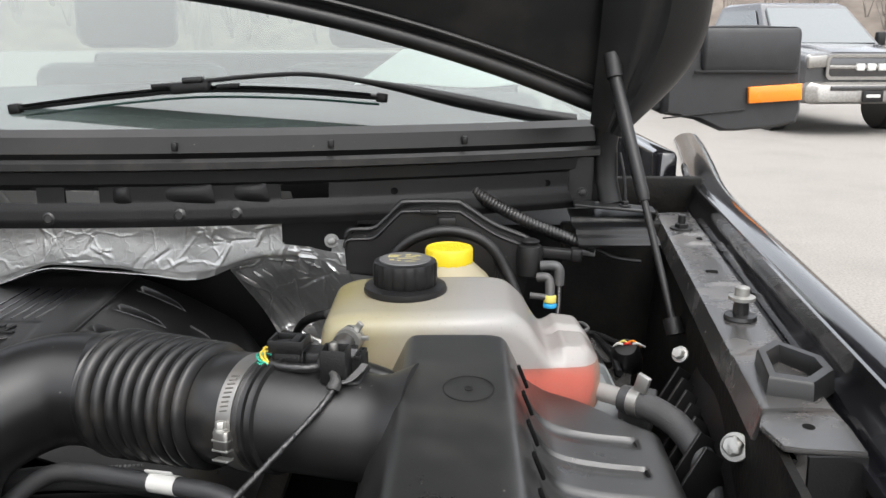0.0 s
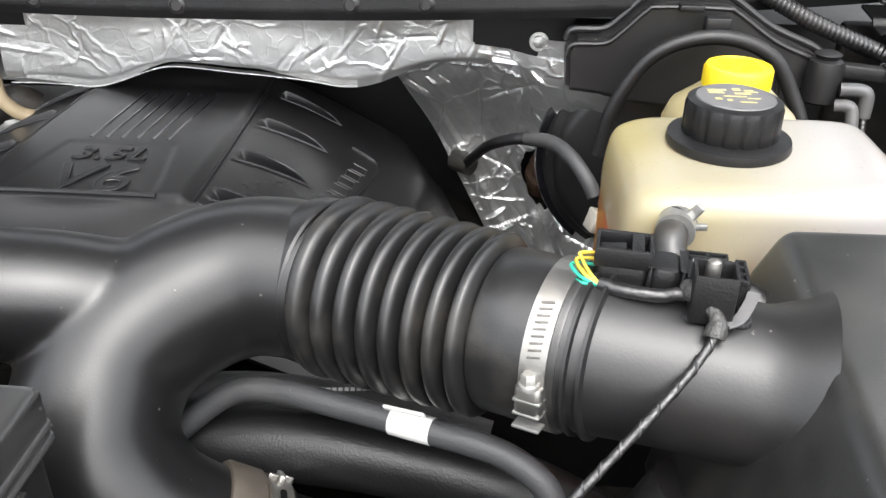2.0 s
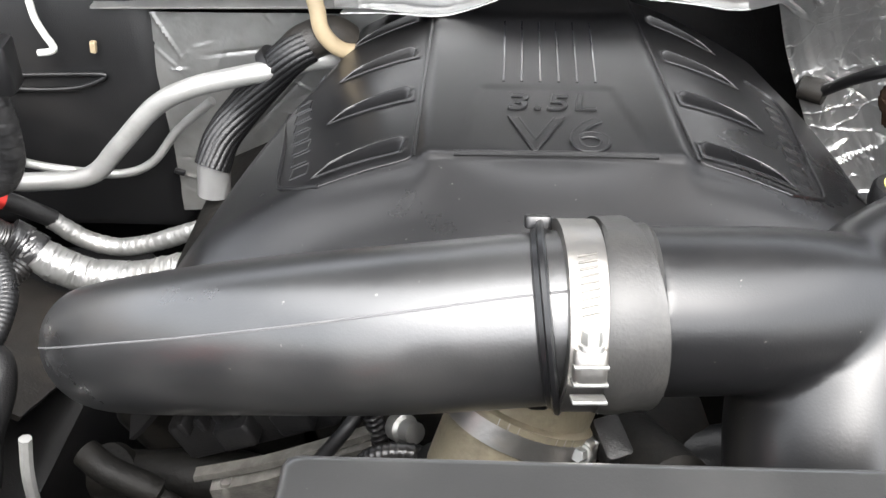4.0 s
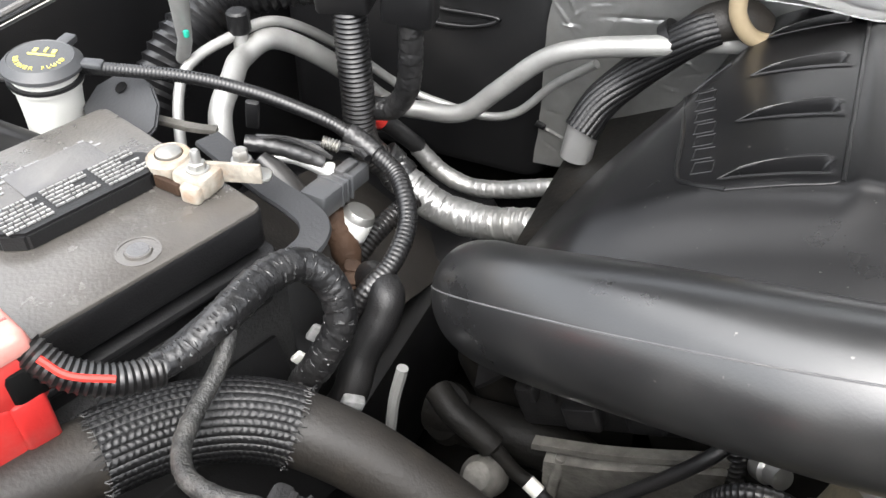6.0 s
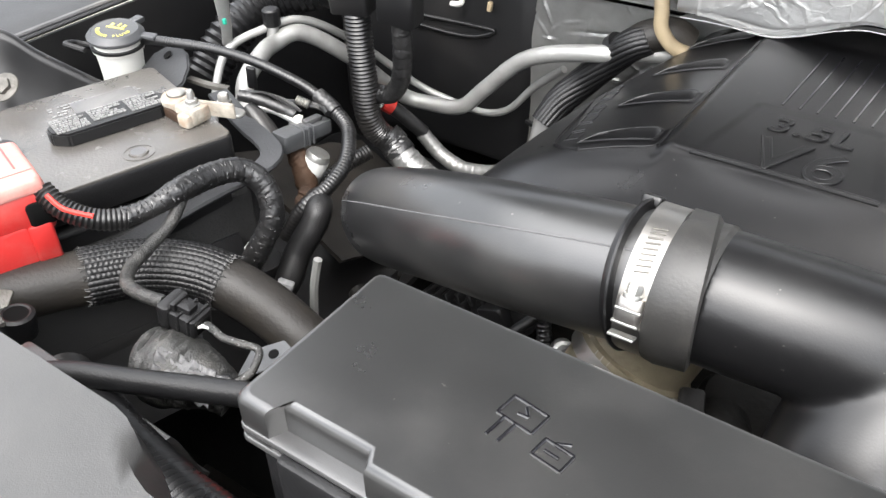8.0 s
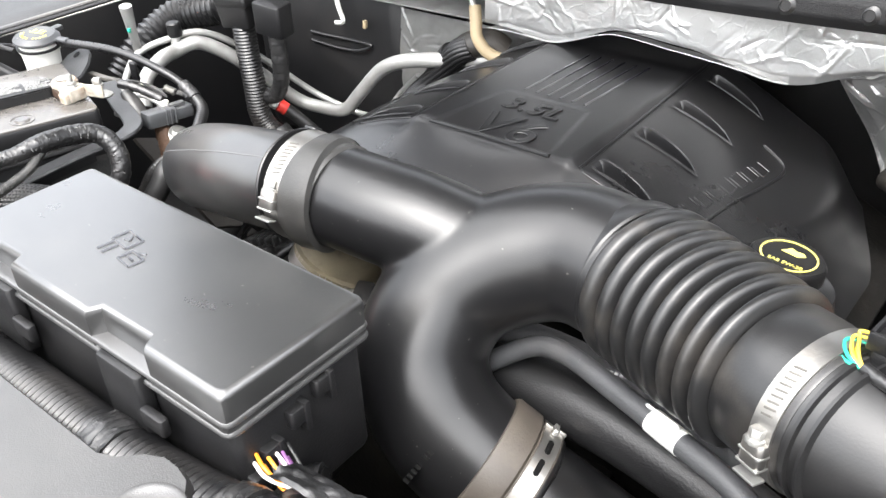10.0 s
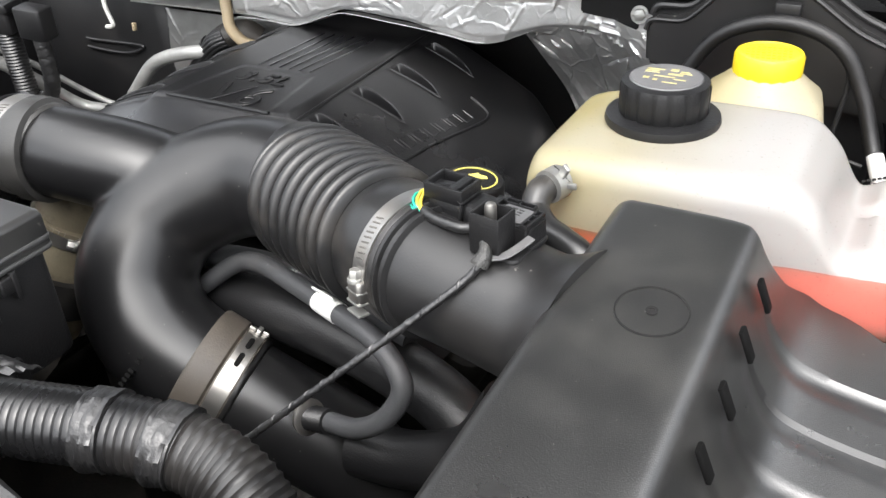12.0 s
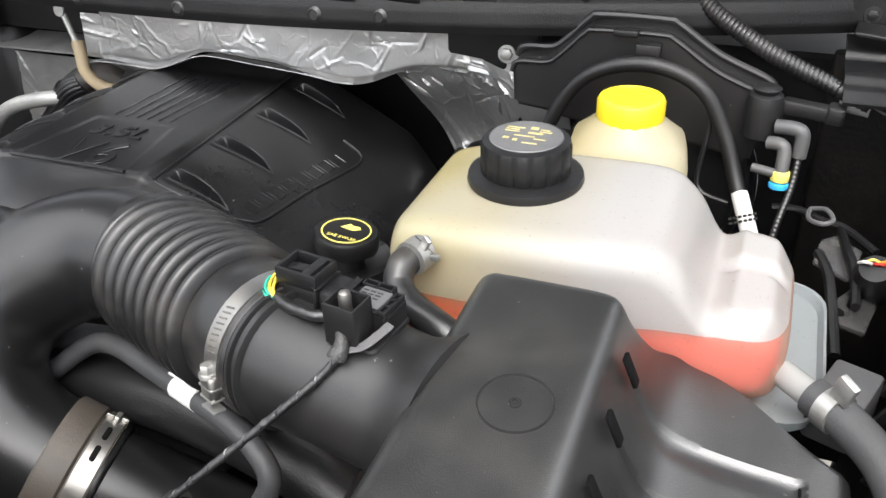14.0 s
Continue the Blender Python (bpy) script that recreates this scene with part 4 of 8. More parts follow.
def cover_z(x, y):
    u = abs(x - MID)
    w = half_width(y, 1 if x > MID else -1)
    z = 1.0855
    k = max(0, u - 0.094)
    apron = smoothstep(0.850, 0.790, y)
    flank = (0.20 * k + 1.6 * k * k) * (1 - apron) + 1.21 * u * u * apron
    z -= 0.006 * smoothstep(0.086, 0.099, u) * smoothstep(0.815, 0.850, y) + 0.006 * smoothstep(0.0, 0.20, u) * smoothstep(0.850, 0.815, y) + flank
    z -= 0.030 * smoothstep(0.80 * w, 1.02 * w, u)
    z -= 0.010 * smoothstep(0.95, 1.16, y) * smoothstep(0.08, 0.2, u)
    z -= 0.055 * smoothstep(0.850, 0.66, y) + 0.0015 * smoothstep(0.842, 0.836, y) * smoothstep(0.20, 0.12, u) + 0.05 * smoothstep(0.73, 0.66, y)
    z -= 0.05 * smoothstep(1.15, 1.19, y)
    # sunken plate for the lettering
    q = y - 0.842
    if 0 < q < 0.106:
        z -= 0.0010 * smoothstep(0.0, 0.003, q) * smoothstep(0.106, 0.098, q) * smoothstep(0.0, 0.004, 0.069 - 0.17 * q - u)
    return z


def cover_f(u, v):
    y = 0.735 + 0.455 * v
    x = MID + (2 * u - 1) * half_width(y, 1 if u > 0.5 else -1)
    return V(x, y, cover_z(x, y))


LOUVRES = (0.864, 0.945, 1.025, 1.108)
LX0, LX1 = 0.106, 0.172


def blade(u):
    """Front and back edge of a louvre: straight in front, arched behind, blunt at the inner end."""
    return -0.0100 - 0.0015 * u, -0.0100 + 0.0205 * (1 - u ** 2.3) - 0.0015 * u


bm = sheet(cover_f, 220, 190, 0)
dead = []
for f in bm.faces:
    c = f.calc_center_median()
    u = (abs(c.x - MID) - LX0) / (LX1 - LX0)
    if -0.01 < u < 0.97 and any(blade(max(u, 0))[0] - 0.0004 < c.y - y0 < blade(max(u, 0))[1] + 0.0004 for y0 in LOUVRES):
        dead.append(f)
bmesh.ops.delete(bm, geom=dead, context="FACES")
bmesh.ops.recalc_face_normals(bm, faces=bm.faces)
bmesh.ops.solidify(bm, geom=list(bm.faces), thickness=0.004)
part("shell", bm, "cover", cover)
for sx in (-1, 1):
    # raised rim round the louvre panel
    pts = [(0.098, 0.845), (0.096, 0.95), (0.094, 1.05), (0.092, 1.14)]
    part("panel_rim", tube([(MID + sx * a, y, cover_z(MID + sx * a, y) + 0.0002) for a, y in pts], 0.0018, 8), "cover", cover)
    pts = [(0.098, 0.850), (0.104, 0.843), (0.13, 0.841), (0.165, 0.840)]
    part("panel_rim", tube([(MID + sx * a, y, cover_z(MID + sx * a, y) + 0.0000) for a, y in pts], 0.0010, 8), "cover", cover)
    for y0 in LOUVRES:
        def scoop(u, v, y0=y0, sx=sx):
            """A hollow that deepens towards the back and ends in a raised lip."""
            u = -0.06 + 1.12 * u
            x = MID + sx * (LX0 + (LX1 - LX0) * u)
            s = 2 * v - 1
            front, back = blade(min(max(u, 0), 1))
            yy = y0 + front - 0.0034 + (back - front + 0.0068) * v
            deep = smoothstep(0.0, 0.05, u) * smoothstep(0.98, 0.80, u)
            hollow = -0.0110 * smoothstep(-0.62, -0.30, s) + 0.0140 * smoothstep(0.30, 0.58, s) - 0.0030 * smoothstep(0.66, 0.86, s)
            return V(x, yy, cover_z(x, yy) + 0.0008 + hollow * deep)
        louvre = part("louvre", sheet(scoop, 30, 40, 0), "cover", cover)
        for side, lift in ((-1, 0.0004), (1, 0.0022)):
            pts = []
            for k in range(13):
                u = k / 12
                x, yy = MID + sx * (LX0 + (LX1 - LX0) * u), y0 + blade(u)[side > 0]
                pts.append((x, yy, cover_z(x, yy) + 0.0004 + lift * smoothstep(0, 0.1, u) * smoothstep(1, 0.85, u)))
            part("louvre_rim", tube(pts, 0.0008, 8, 3), "cover", louvre)
for k in range(6):
    f = k / 5
    xa, xb = -0.555 + 0.072 * f, -0.550 + 0.075 * f
    part("groove", tube([(xa, 0.952, cover_z(xa, 0.952)), ((xa + xb) / 2, 1.01, cover_z(xa, 1.01)), (xb, 1.075, cover_z(xb, 1.075))], 0.0013, 6), "paint", cover)
part("plate_rim", tube([(x, 0.8405, cover_z(x, 0.8405) + 0.0008) for x in (-0.592, -0.56, -0.522, -0.485, -0.453)], 0.0022, 8), "cover", cover)
for word, cap_h, foot, wide in (("3.5L", 0.0260, 0.9055, 0.066), ("V6", 0.0510, 0.8440, 0.074)):
    for edge in (True, False):
        bm = letters(word, 1.0, Matrix(), 0.0026, 1.10, 0.0) if not edge else letters(word, 1.0, Matrix(), 0, 1.10, 0.020)
        xs, ys = [v.co.x for v in bm.verts], [v.co.y for v in bm.verts]
        x0, x1, y0, y1 = min(xs), max(xs), min(ys), max(ys)
        for v in bm.verts:
            fy = (v.co.y - y0) / (y1 - y0)
            px = -0.5185 + ((v.co.x - x0) / (x1 - x0) - 0.5) * wide + 0.004 * (fy - 0.5)
            py = foot + cap_h * fy
            v.co = (px, py, cover_z(px, py) + (0.0004 + 0.0010 * (v.co.z > 0) if not edge else 0.0010 + v.co.z * 0.04))
        part("lettering_edge" if edge else "lettering", bm, "cover", cover, "" if edge else "raised %s lettering" % word)
# raised plain marks in place of a brand name along both flanks
for sx in (-1, 1):
    for k in range(8):
        y = 0.872 + 0.0200 * k
        x = MID + sx * (0.184 + 0.0028 * k)
        ring = []
        for a, b in ((-0.0065, -0.0075), (0.0065, -0.0075), (0.0065, 0.0075), (-0.0065, 0.0075), (-0.0065, -0.0075))[: 4 if k % 3 == 1 else 5]:
            ring.append((x + sx * a, y + b, cover_z(x + sx * a, y + b) + 0.0002))
        part("flank_mark", sweep([V(*p).lerp(V(*q), k2 / 6) for p, q in zip(ring, ring[1:]) for k2 in range(6)] + [V(*ring[-1])], 0.0006, 6), "cover", cover, "raised plain outlined mark")
    edge = [(0.165, 0.840), (0.190, 0.852), (0.200, 0.868), (0.207, 0.93), (0.217, 1.00), (0.219, 1.035), (0.212, 1.05), (0.19, 1.055)]
    part("flank_rim", tube([(MID + sx * a, y, cover_z(MID + sx * a, y) + 0.0004) for a, y in edge], 0.0018, 8), "cover", cover)

cap = thing("oil_filler_cap", (-0.232, 0.868, 1.0), "black oil filler cap with a yellow printed ring", "oil cap")
m = pose(-0.246, 0.884, 1.0065, -3, 5, 0)
part("neck", lathe([(0.018, -0.06), (0.018, 0.012), (0.022, 0.014)], m, 24), "dull", cap)
part("knob", lathe([(0.020, 0.008), (0.030, 0.010), (0.031, 0.014), (0.031, 0.024), (0.029, 0.027), (0.0, 0.0272)], m, 48, wave=lambda a, z: 1 + 0.05 * max(0, math.cos(2 * a)) ** 6 * (z > 0.009)), "dull", cap)
part("printed_ring", lathe([(0.0225, 0.0270), (0.0225, 0.0277), (0.0240, 0.0277), (0.0240, 0.0270)], m, 40), "ink", cap, "yellow printed ring")
part("printed_mark", plate([(-0.010, 0.000), (-0.003, -0.001), (0.004, -0.002), (0.010, 0.003), (0.007, 0.007), (0.001, 0.006), (-0.004, 0.009), (-0.006, 0.005)], 0.0007, m @ pose(0.002, 0.004, 0.0270)), "ink", cap, "yellow oil can mark")
part("printed_words", letters("SAE 5W-20", 0.0062, m @ pose(0.001, -0.0150, 0.0272), 0.0005), "ink", cap, "yellow SAE 5W-20 print")
part("seat", lathe([(0.05, -0.02), (0.045, 0.0), (0.034, -0.006), (0.02, -0.008)], m, 40), "cover", cap)

# heat shields of crumpled foil on the firewall
shield = thing("foil_heat_shield", (-0.42, 1.08, 1.09), "crumpled aluminium foil heat shield on the firewall", "heat shield")


random.seed(21)
creases = []
for k in range(300):
    cx, cz, an = random.uniform(-0.95, -0.08), random.uniform(0.83, 1.20), random.choice((0.15, 1.3, 0.9, 2.2, -0.2)) + random.uniform(-0.35, 0.35)
    creases.append((cx, cz, math.cos(an), math.sin(an), random.choice((0.4, 0.6, 0.8, 1.6)) * random.uniform(0.014, 0.040), random.uniform(0.0008, 0.0013), random.choice((-1, 1, 1)) * random.uniform(0.0005, 0.0017)))


def crumple(x, z, a=1.0):
    """Soft dents with sharp straight creases across them."""
    h = 0.003 * noise.noise((x * 5, z * 7, 3.1)) + 0.0004 * noise.noise((x * 40, z * 45, 7.7))
    for cx, cz, c, s, length, wide, high in creases:
        dx, dz = x - cx, z - cz
        along, across = dx * c + dz * s, abs(-dx * s + dz * c)
        if across < 3 * wide and abs(along) < length:
            h += high * max(0, 1 - across / (2 * wide)) * (1 - (along / length) ** 2)
    return a * h


def foil_bottom(x):
    return 1.090 + 0.022 * smoothstep(-0.62, -0.52, x) * smoothstep(-0.30, -0.45, x) + 0.034 * smoothstep(-0.36, -0.24, x) - 0.002 * math.sin(40 * x)


def foil_up(u, v):
    x = -0.705 + 0.60 * u
    zb, zt = foil_bottom(x), 1.215 - 0.062 * smoothstep(-0.200, -0.190, x)
    wave = 0.004 * math.sin(23 * x) if v < 0.02 else 0
    z = zb + (zt - zb) * v + wave
    if x < -0.67:
        z = min(z, 1.147 - 0.0 * x)
    y = 1.090 - 0.004 * smoothstep(0.5, 0.0, v) - crumple(x, z) + 0.004 * smoothstep(0.06, 0.0, v) - 0.014 * smoothstep(-0.20, -0.11, x)
    return V(x, y, z)


part("upper_sheet", sheet(foil_up, 330, 64, 0.001), "foil", shield)


def foil_lip(u, v):
    x = -0.70 + 0.37 * u
    z = foil_bottom(x)
    return V(x, 1.084 - crumple(x, z) + 0.02 * v, z - 0.002 + 0.0008 * math.sin(31 * x) - 0.004 * v)


part("lower_lip", sheet(foil_lip, 120, 4, 0.001), "foil", shield)


def foil_low(u, v):
    """Pulled down in long slanting folds, with a hole torn round a fitting."""
    x = -0.315 + 0.245 * u + 0.15 * v * (1 - u)
    z = 1.140 - 0.30 * v
    slant = x + 0.55 * (z - 1.10)
    folds = sum(a * abs(((slant * f + o) % 1.0) - 0.5) for f, o, a in ((11, 0.1, 0.012), (37, 0.4, 0.003), (97, 0.0, 0.0012)))
    y = 1.155 - 0.02 * v + 0.03 * (1 - u) - (0.030 + 0.030 * v) * smoothstep(0.45, 0.75, u) - folds * smoothstep(0.0, 0.25, v) * smoothstep(1.0, 0.5, u) - 3.0 * crumple(x, z) - 0.070 * smoothstep(0.45, 0.0, v) - 0.02 * smoothstep(0.6, 1, u)
    return V(x, y, z)


bm = sheet(foil_low, 150, 170, 0)
torn = [f for f in bm.faces if ((f.calc_center_median().x + 0.132) / 0.022) ** 2 + ((f.calc_center_median().z - 0.985) / 0.038) ** 2 < 1 + 0.5 * noise.noise(f.calc_center_median() * 60)]
bmesh.ops.delete(bm, geom=torn, context="FACES")
bmesh.ops.recalc_face_normals(bm, faces=bm.faces)
bmesh.ops.solidify(bm, geom=list(bm.faces), thickness=0.001)
part("lower_sheet", bm, "foilcrushed", shield)
fitting = thing("brown_pipe_fitting", (-0.13, 1.15, 0.94), "rust-brown ringed pipe fitting behind torn foil", "pipe fitting")
part("fitting", lathe([(0.010, -0.02), (0.016, -0.018), (0.017, 0.0), (0.022, 0.003), (0.022, 0.010), (0.017, 0.013), (0.017, 0.020), (0.021, 0.023), (0.020, 0.030), (0.012, 0.034)], axis_at((-0.128, 1.165, 0.965), (0.15, -0.45, 0.9)), 32), "rust", fitting)

panel = thing("flat_heat_shield", (-0.84, 1.14, 0.83), "flat foil heat panel behind the braided hose", "heat shield")


def foil_left(u, v):
    x = -0.932 + 0.30 * u + 0.02 * v
    z = 1.062 - 0.235 * v + 0.02 * u * v
    return V(x, 1.150 - 0.006 * v - 1.3 * crumple(x, z), z)


part("sheet", sheet(foil_left, 150, 120, 0.001), "foilflat", panel)
part("ledge", sheet(lambda u, v: V(-0.95 + 0.27 * u, 1.128 + 0.06 * v, 1.074 + 0.006 * v + 0.004 * u), 30, 4, 0.002), "alu", panel)
part("clip", rbox((0.012, 0.006, 0.006), pose(-0.90, 1.138, 0.88, 0, 20, 0), 0.002), "dull", panel)

# ---- intake: left duct, rubber boot, branching duct, bellows, sensor tube, filter box ----
A = V(-0.535, 0.630, 1.124)    # clamp of the left duct
C = V(-0.281, 0.679, 1.114)    # collar of the bellows
B = V(-0.140, 0.613, 1.125)    # clamp of the sensor tube
E = V(-0.030, 0.590, 1.119)    # wall of the filter box

left = thing("left_intake_duct", (-0.70, 0.69, 0.95), "satin black flattened intake duct with a moulded seam", "air duct")
lp = spline([A + V(0.006, 0.001, -0.001), (-0.613, 0.634, 1.109), (-0.689, 0.6535, 1.084), (-0.751, 0.6775, 1.055), (-0.792, 0.7045, 1.0265), (-0.812, 0.736, 0.998), (-0.8125, 0.778, 0.963), (-0.81, 0.81, 0.92)], 10)


def left_shape(a, d):
    k = smoothstep(0.05, 0.22, d)
    return 1 - 0.04 * k, 1.03 + 0.03 * k


part("duct", sweep(lp, lambda d, t: 0.0390 - 0.001 * smoothstep(0.1, 0.3, d), 48, shape=left_shape), "litduct", left)
seam = []
for (t, s, u), p in zip(frames(lp), lp):
    seam.append((t, s, u, p))
total = 0
side = []
prev = None
for (t, s, u, p) in seam:
    total += (p - prev).length if prev else 0
    prev = p
    fx, fy = left_shape(0, total)
    r = 0.0390 - 0.001 * smoothstep(0.1, 0.3, total)
    a = radians(55 - 14 * smoothstep(0.0, 0.2, total))
    q = p + s * (r * fx * math.cos(a)) + u * (r * fy * math.sin(a))
    q2 = p + s * (r * fx * math.cos(math.pi - a)) + u * (r * fy * math.sin(a))
    side.append((q, q2))
front = [q if q.y < q2.y else q2 for q, q2 in side]
part("seam", sweep(front, 0.0006, 6), "greybar", left, "thin moulded seam")
way = (lp[3] - lp[0]).normalized()
part("end_lip", lathe([(0.036, 0), (0.0438, 0.0006), (0.0446, 0.0016), (0.0440, 0.0034), (0.0415, 0.0042), (0.0405, 0.0062), (0.036, 0.008)], axis_at(A + way * 0.0085, way), 56), "duct", left)
part("lip_tab", rbox((0.012, 0.010, 0.006), Matrix.Translation(A + way * 0.0165 + V(0, 0.022, 0.034)) @ pose(0, 0, 0, -28, 0, 0), 0.002), "duct", left)
part("lip_tab", rbox((0.010, 0.010, 0.006), Matrix.Translation(A + way * 0.0130 + V(0, -0.010, -0.046)), 0.002), "duct", left)

main = thing("branched_intake_duct", (-0.42, 0.62, 0.93), "satin black branched intake duct sweeping down in a bend", "air duct")
mp = spline([A + V(0.028, 0.003, 0.0), (-0.47, 0.637, 1.122), (-0.435, 0.645, 1.117), (-0.404, 0.654, 1.108)], 10)
bm = sweep(mp, lambda d, t: 0.0388, 48)
ep = spline([C + V(0.002, -0.001, 0), (-0.329, 0.682, 1.114), (-0.371, 0.665, 1.103), (-0.402, 0.637, 1.081), (-0.407, 0.604, 1.045), (-0.385, 0.589, 1.009), (-0.350, 0.591, 0.980), (-0.312, 0.600, 0.957)], 12)
sweep(ep, lambda d, t: 0.0484 - 0.0004 * smoothstep(0.1, 0.2, d), 48, bm=bm)
body = part("crossover", bm, "duct", main, "smooth branched duct body")
fuse_mod = body.modifiers.new("blend", "REMESH")
fuse_mod.mode, fuse_mod.voxel_size, fuse_mod.use_smooth_shade = "VOXEL", 0.0024, True
soft_mod = body.modifiers.new("soften", "SMOOTH")
soft_mod.factor, soft_mod.iterations = 0.6, 10
way = (ep[-1] - ep[-10]).normalized()
cc = ep[-14]
cuff = part("cuff", lathe([(0.044, 0.003), (0.0505, 0.004), (0.0518, 0.006), (0.0512, 0.025), (0.0490, 0.027), (0.0488, 0.044), (0.040, 0.045)], axis_at(cc, way), 56), "cuff", main, "dusty rubber cuff")
band = part("spring_clamp", lathe([(0.0488, 0.0285), (0.0500, 0.0285), (0.0500, 0.0425), (0.0488, 0.0425)], axis_at(cc, way), 56), "steel", main, "bright spring clamp")
up = (V(0, 0, 1) - way * way.z).normalized()
sidew = way.cross(up)


def on_band(angle, along, lift=0.0):
    """A pose on the clamp band: x round it, y along the duct, z outwards."""
    out = up * math.cos(angle) + sidew * math.sin(angle)
    tang = way.cross(out)
    return Matrix.Translation(cc + way * along + out * (0.0500 + lift)) @ Matrix((tang, way, out)).transposed().to_4x4()


SIDE = 1 if sidew.y > 0 else -1
for k in range(2):
    part("band_slot", rbox((0.013, 0.0042, 0.0008), on_band(-SIDE * (-0.05 + 0.36 * k), 0.0355, -0.0002), 0.002), "black", band)
for k, along in enumerate((0.030, 0.041)):
    part("clamp_ear", rbox((0.0024, 0.006, 0.004), on_band(SIDE * (0.42 + 0.06 * k), along, -0.001), 0.0008), "steel", band)
part("clamp_tab", rbox((0.012, 0.004, 0.005), on_band(SIDE * 0.46, 0.0355, -0.001), 0.0012), "zinc", band)
part("lower_pipe", sweep([cc + way * 0.02, ep[-1], ep[-1] + way * 0.10, ep[-1] + way * 0.2 + V(0, 0, -0.06)], 0.0445, 36), "duct", main)
m = axis_at((-0.351, 0.5605, 1.024), (0.42, -0.62, 0.66), 0)
part("moulded_mark", bars([(0.0040 * k - 0.040, 0, 0.0022, 0.0042) for k in range(12) if k != 4], m @ pose(0, 0, -0.006, 0, 0, 50), 0.0075), "black", main, "small moulded marks")

boot = part("boot", sweep([A + V(-0.009, -0.001, 0.001), A + V(0.0085, 0, 0), A + V(0.0095, 0, 0), A + V(0.0115, 0, 0), A + V(0.024, 0.002, 0), A + V(0.0262, 0.002, 0), A + V(0.0285, 0.003, 0), A + V(0.0315, 0.003, 0), A + V(0.034, 0.003, 0)], lambda d, t: 0.0418 if d < 0.0180 else 0.0436 if d < 0.0200 else 0.0448 if d < 0.0330 else 0.0442 if d < 0.0355 else 0.0418 if d < 0.0375 else 0.0404 if d < 0.041 else 0.0384, 56), "bootrubber", main, "dusty grey rubber boot")
clampband("clamp", A + V(0.0, 0, 0), (1, 0.05, -0.02), 0.0420, boot, (0, -0.92, 0.40), 0.0165)

bel = thing("bellows_duct", (-0.21, 0.63, 1.07), "ribbed black rubber bellows of the air intake", "air duct")
ax = (B - C).normalized()
L = (B - C).length
prof = [(0.046, -0.0125), (0.0500, -0.0122), (0.0508, -0.0110), (0.0512, 0.002), (0.0500, 0.0035), (0.048, 0.0036)]
part("collar", lathe([(r, z) for r, z in prof], axis_at(C, ax), 64), "duct", bel, "smooth black collar")
prof = [(0.046, 0.003)]
N = 8
z0, z1 = 0.004, L - 0.040
for k in range(N):
    for j in range(16):
        f = j / 16
        z = z0 + (z1 - z0) * ((k + f) / N) ** 0.88
        big = 0.0550 - 0.0040 * (k / N)
        prof.append((big - 0.0145 * abs(2 * f - 1) ** 3.0, z))
prof += [(0.0440, z1), (0.0450, z1 + 0.002), (0.0452, L - 0.020), (0.0446, L - 0.014), (0.0446, L + 0.006), (0.0438, L + 0.0075), (0.040, L + 0.0075)]
part("bellows", lathe(prof, axis_at(C, ax), 64), "rubber", bel)
clampband("clamp", B - ax * 0.003, ax, 0.0448, bel, (-0.1, -0.97, 0.12), 0.0135)

maf = thing("airflow_sensor_tube", (-0.08, 0.575, 1.09), "black plastic intake tube with an airflow sensor on top", "air duct")
tp = [B + ax * 0.004, B + ax * 0.012, B.lerp(E, 0.4), B.lerp(E, 0.75), B.lerp(E, 0.80), B.lerp(E, 0.85), B.lerp(E, 0.90), B.lerp(E, 0.95), E, E + (E - B) * 0.04]
part("tube", sweep(tp, lambda d, t: 0.0440 if d < 0.006 else 0.0425 if d < 0.02 else 0.0418 - 0.012 * (d - 0.02) + 0.016 * smoothstep(0.085, 0.125, d), 48), "tubeplastic", maf)
for k in (0.010, 0.018):
    part("tube_rib", lathe([(0.042, 0), (0.0452, 0.0008), (0.0452, 0.0026), (0.042, 0.0034)], axis_at(B + ax * k, ax), 48), "tubeplastic", maf)

line = thing("brake_vacuum_line", (-0.15, 1.07, 1.0), "black and grey vacuum line over the foil to a beige plug", "hose")
part("stub", sweep([V(-0.232, 1.165, 0.985), V(-0.212, 1.15, 0.985)], 0.013, 16), "oldhose", line, "dusty rubber stub")
part("pipe", tube([(-0.222, 1.158, 0.978), (-0.205, 1.125, 1.010), (-0.190, 1.097, 1.033), (-0.168, 1.078, 1.048), (-0.150, 1.066, 1.054)], 0.0062, 12), "duct", line)
part("hose", tube([(-0.152, 1.067, 1.054), (-0.130, 1.035, 1.064), (-0.113, 1.001, 1.064), (-0.098, 0.982, 1.050), (-0.090, 0.975, 1.036)], 0.0072, 14), "hose", line)
m = pose(-0.082, 0.972, 1.010, 0, 18, 20)
part("sensor", rbox((0.022, 0.020, 0.024), m @ pose(0.004, 0, 0.014), 0.003), "grey", line, "dark grey sensor")
part("plug", rbox((0.024, 0.018, 0.020), m @ pose(-0.002, -0.002, -0.008), 0.002), "beige", line, "beige ribbed plug")

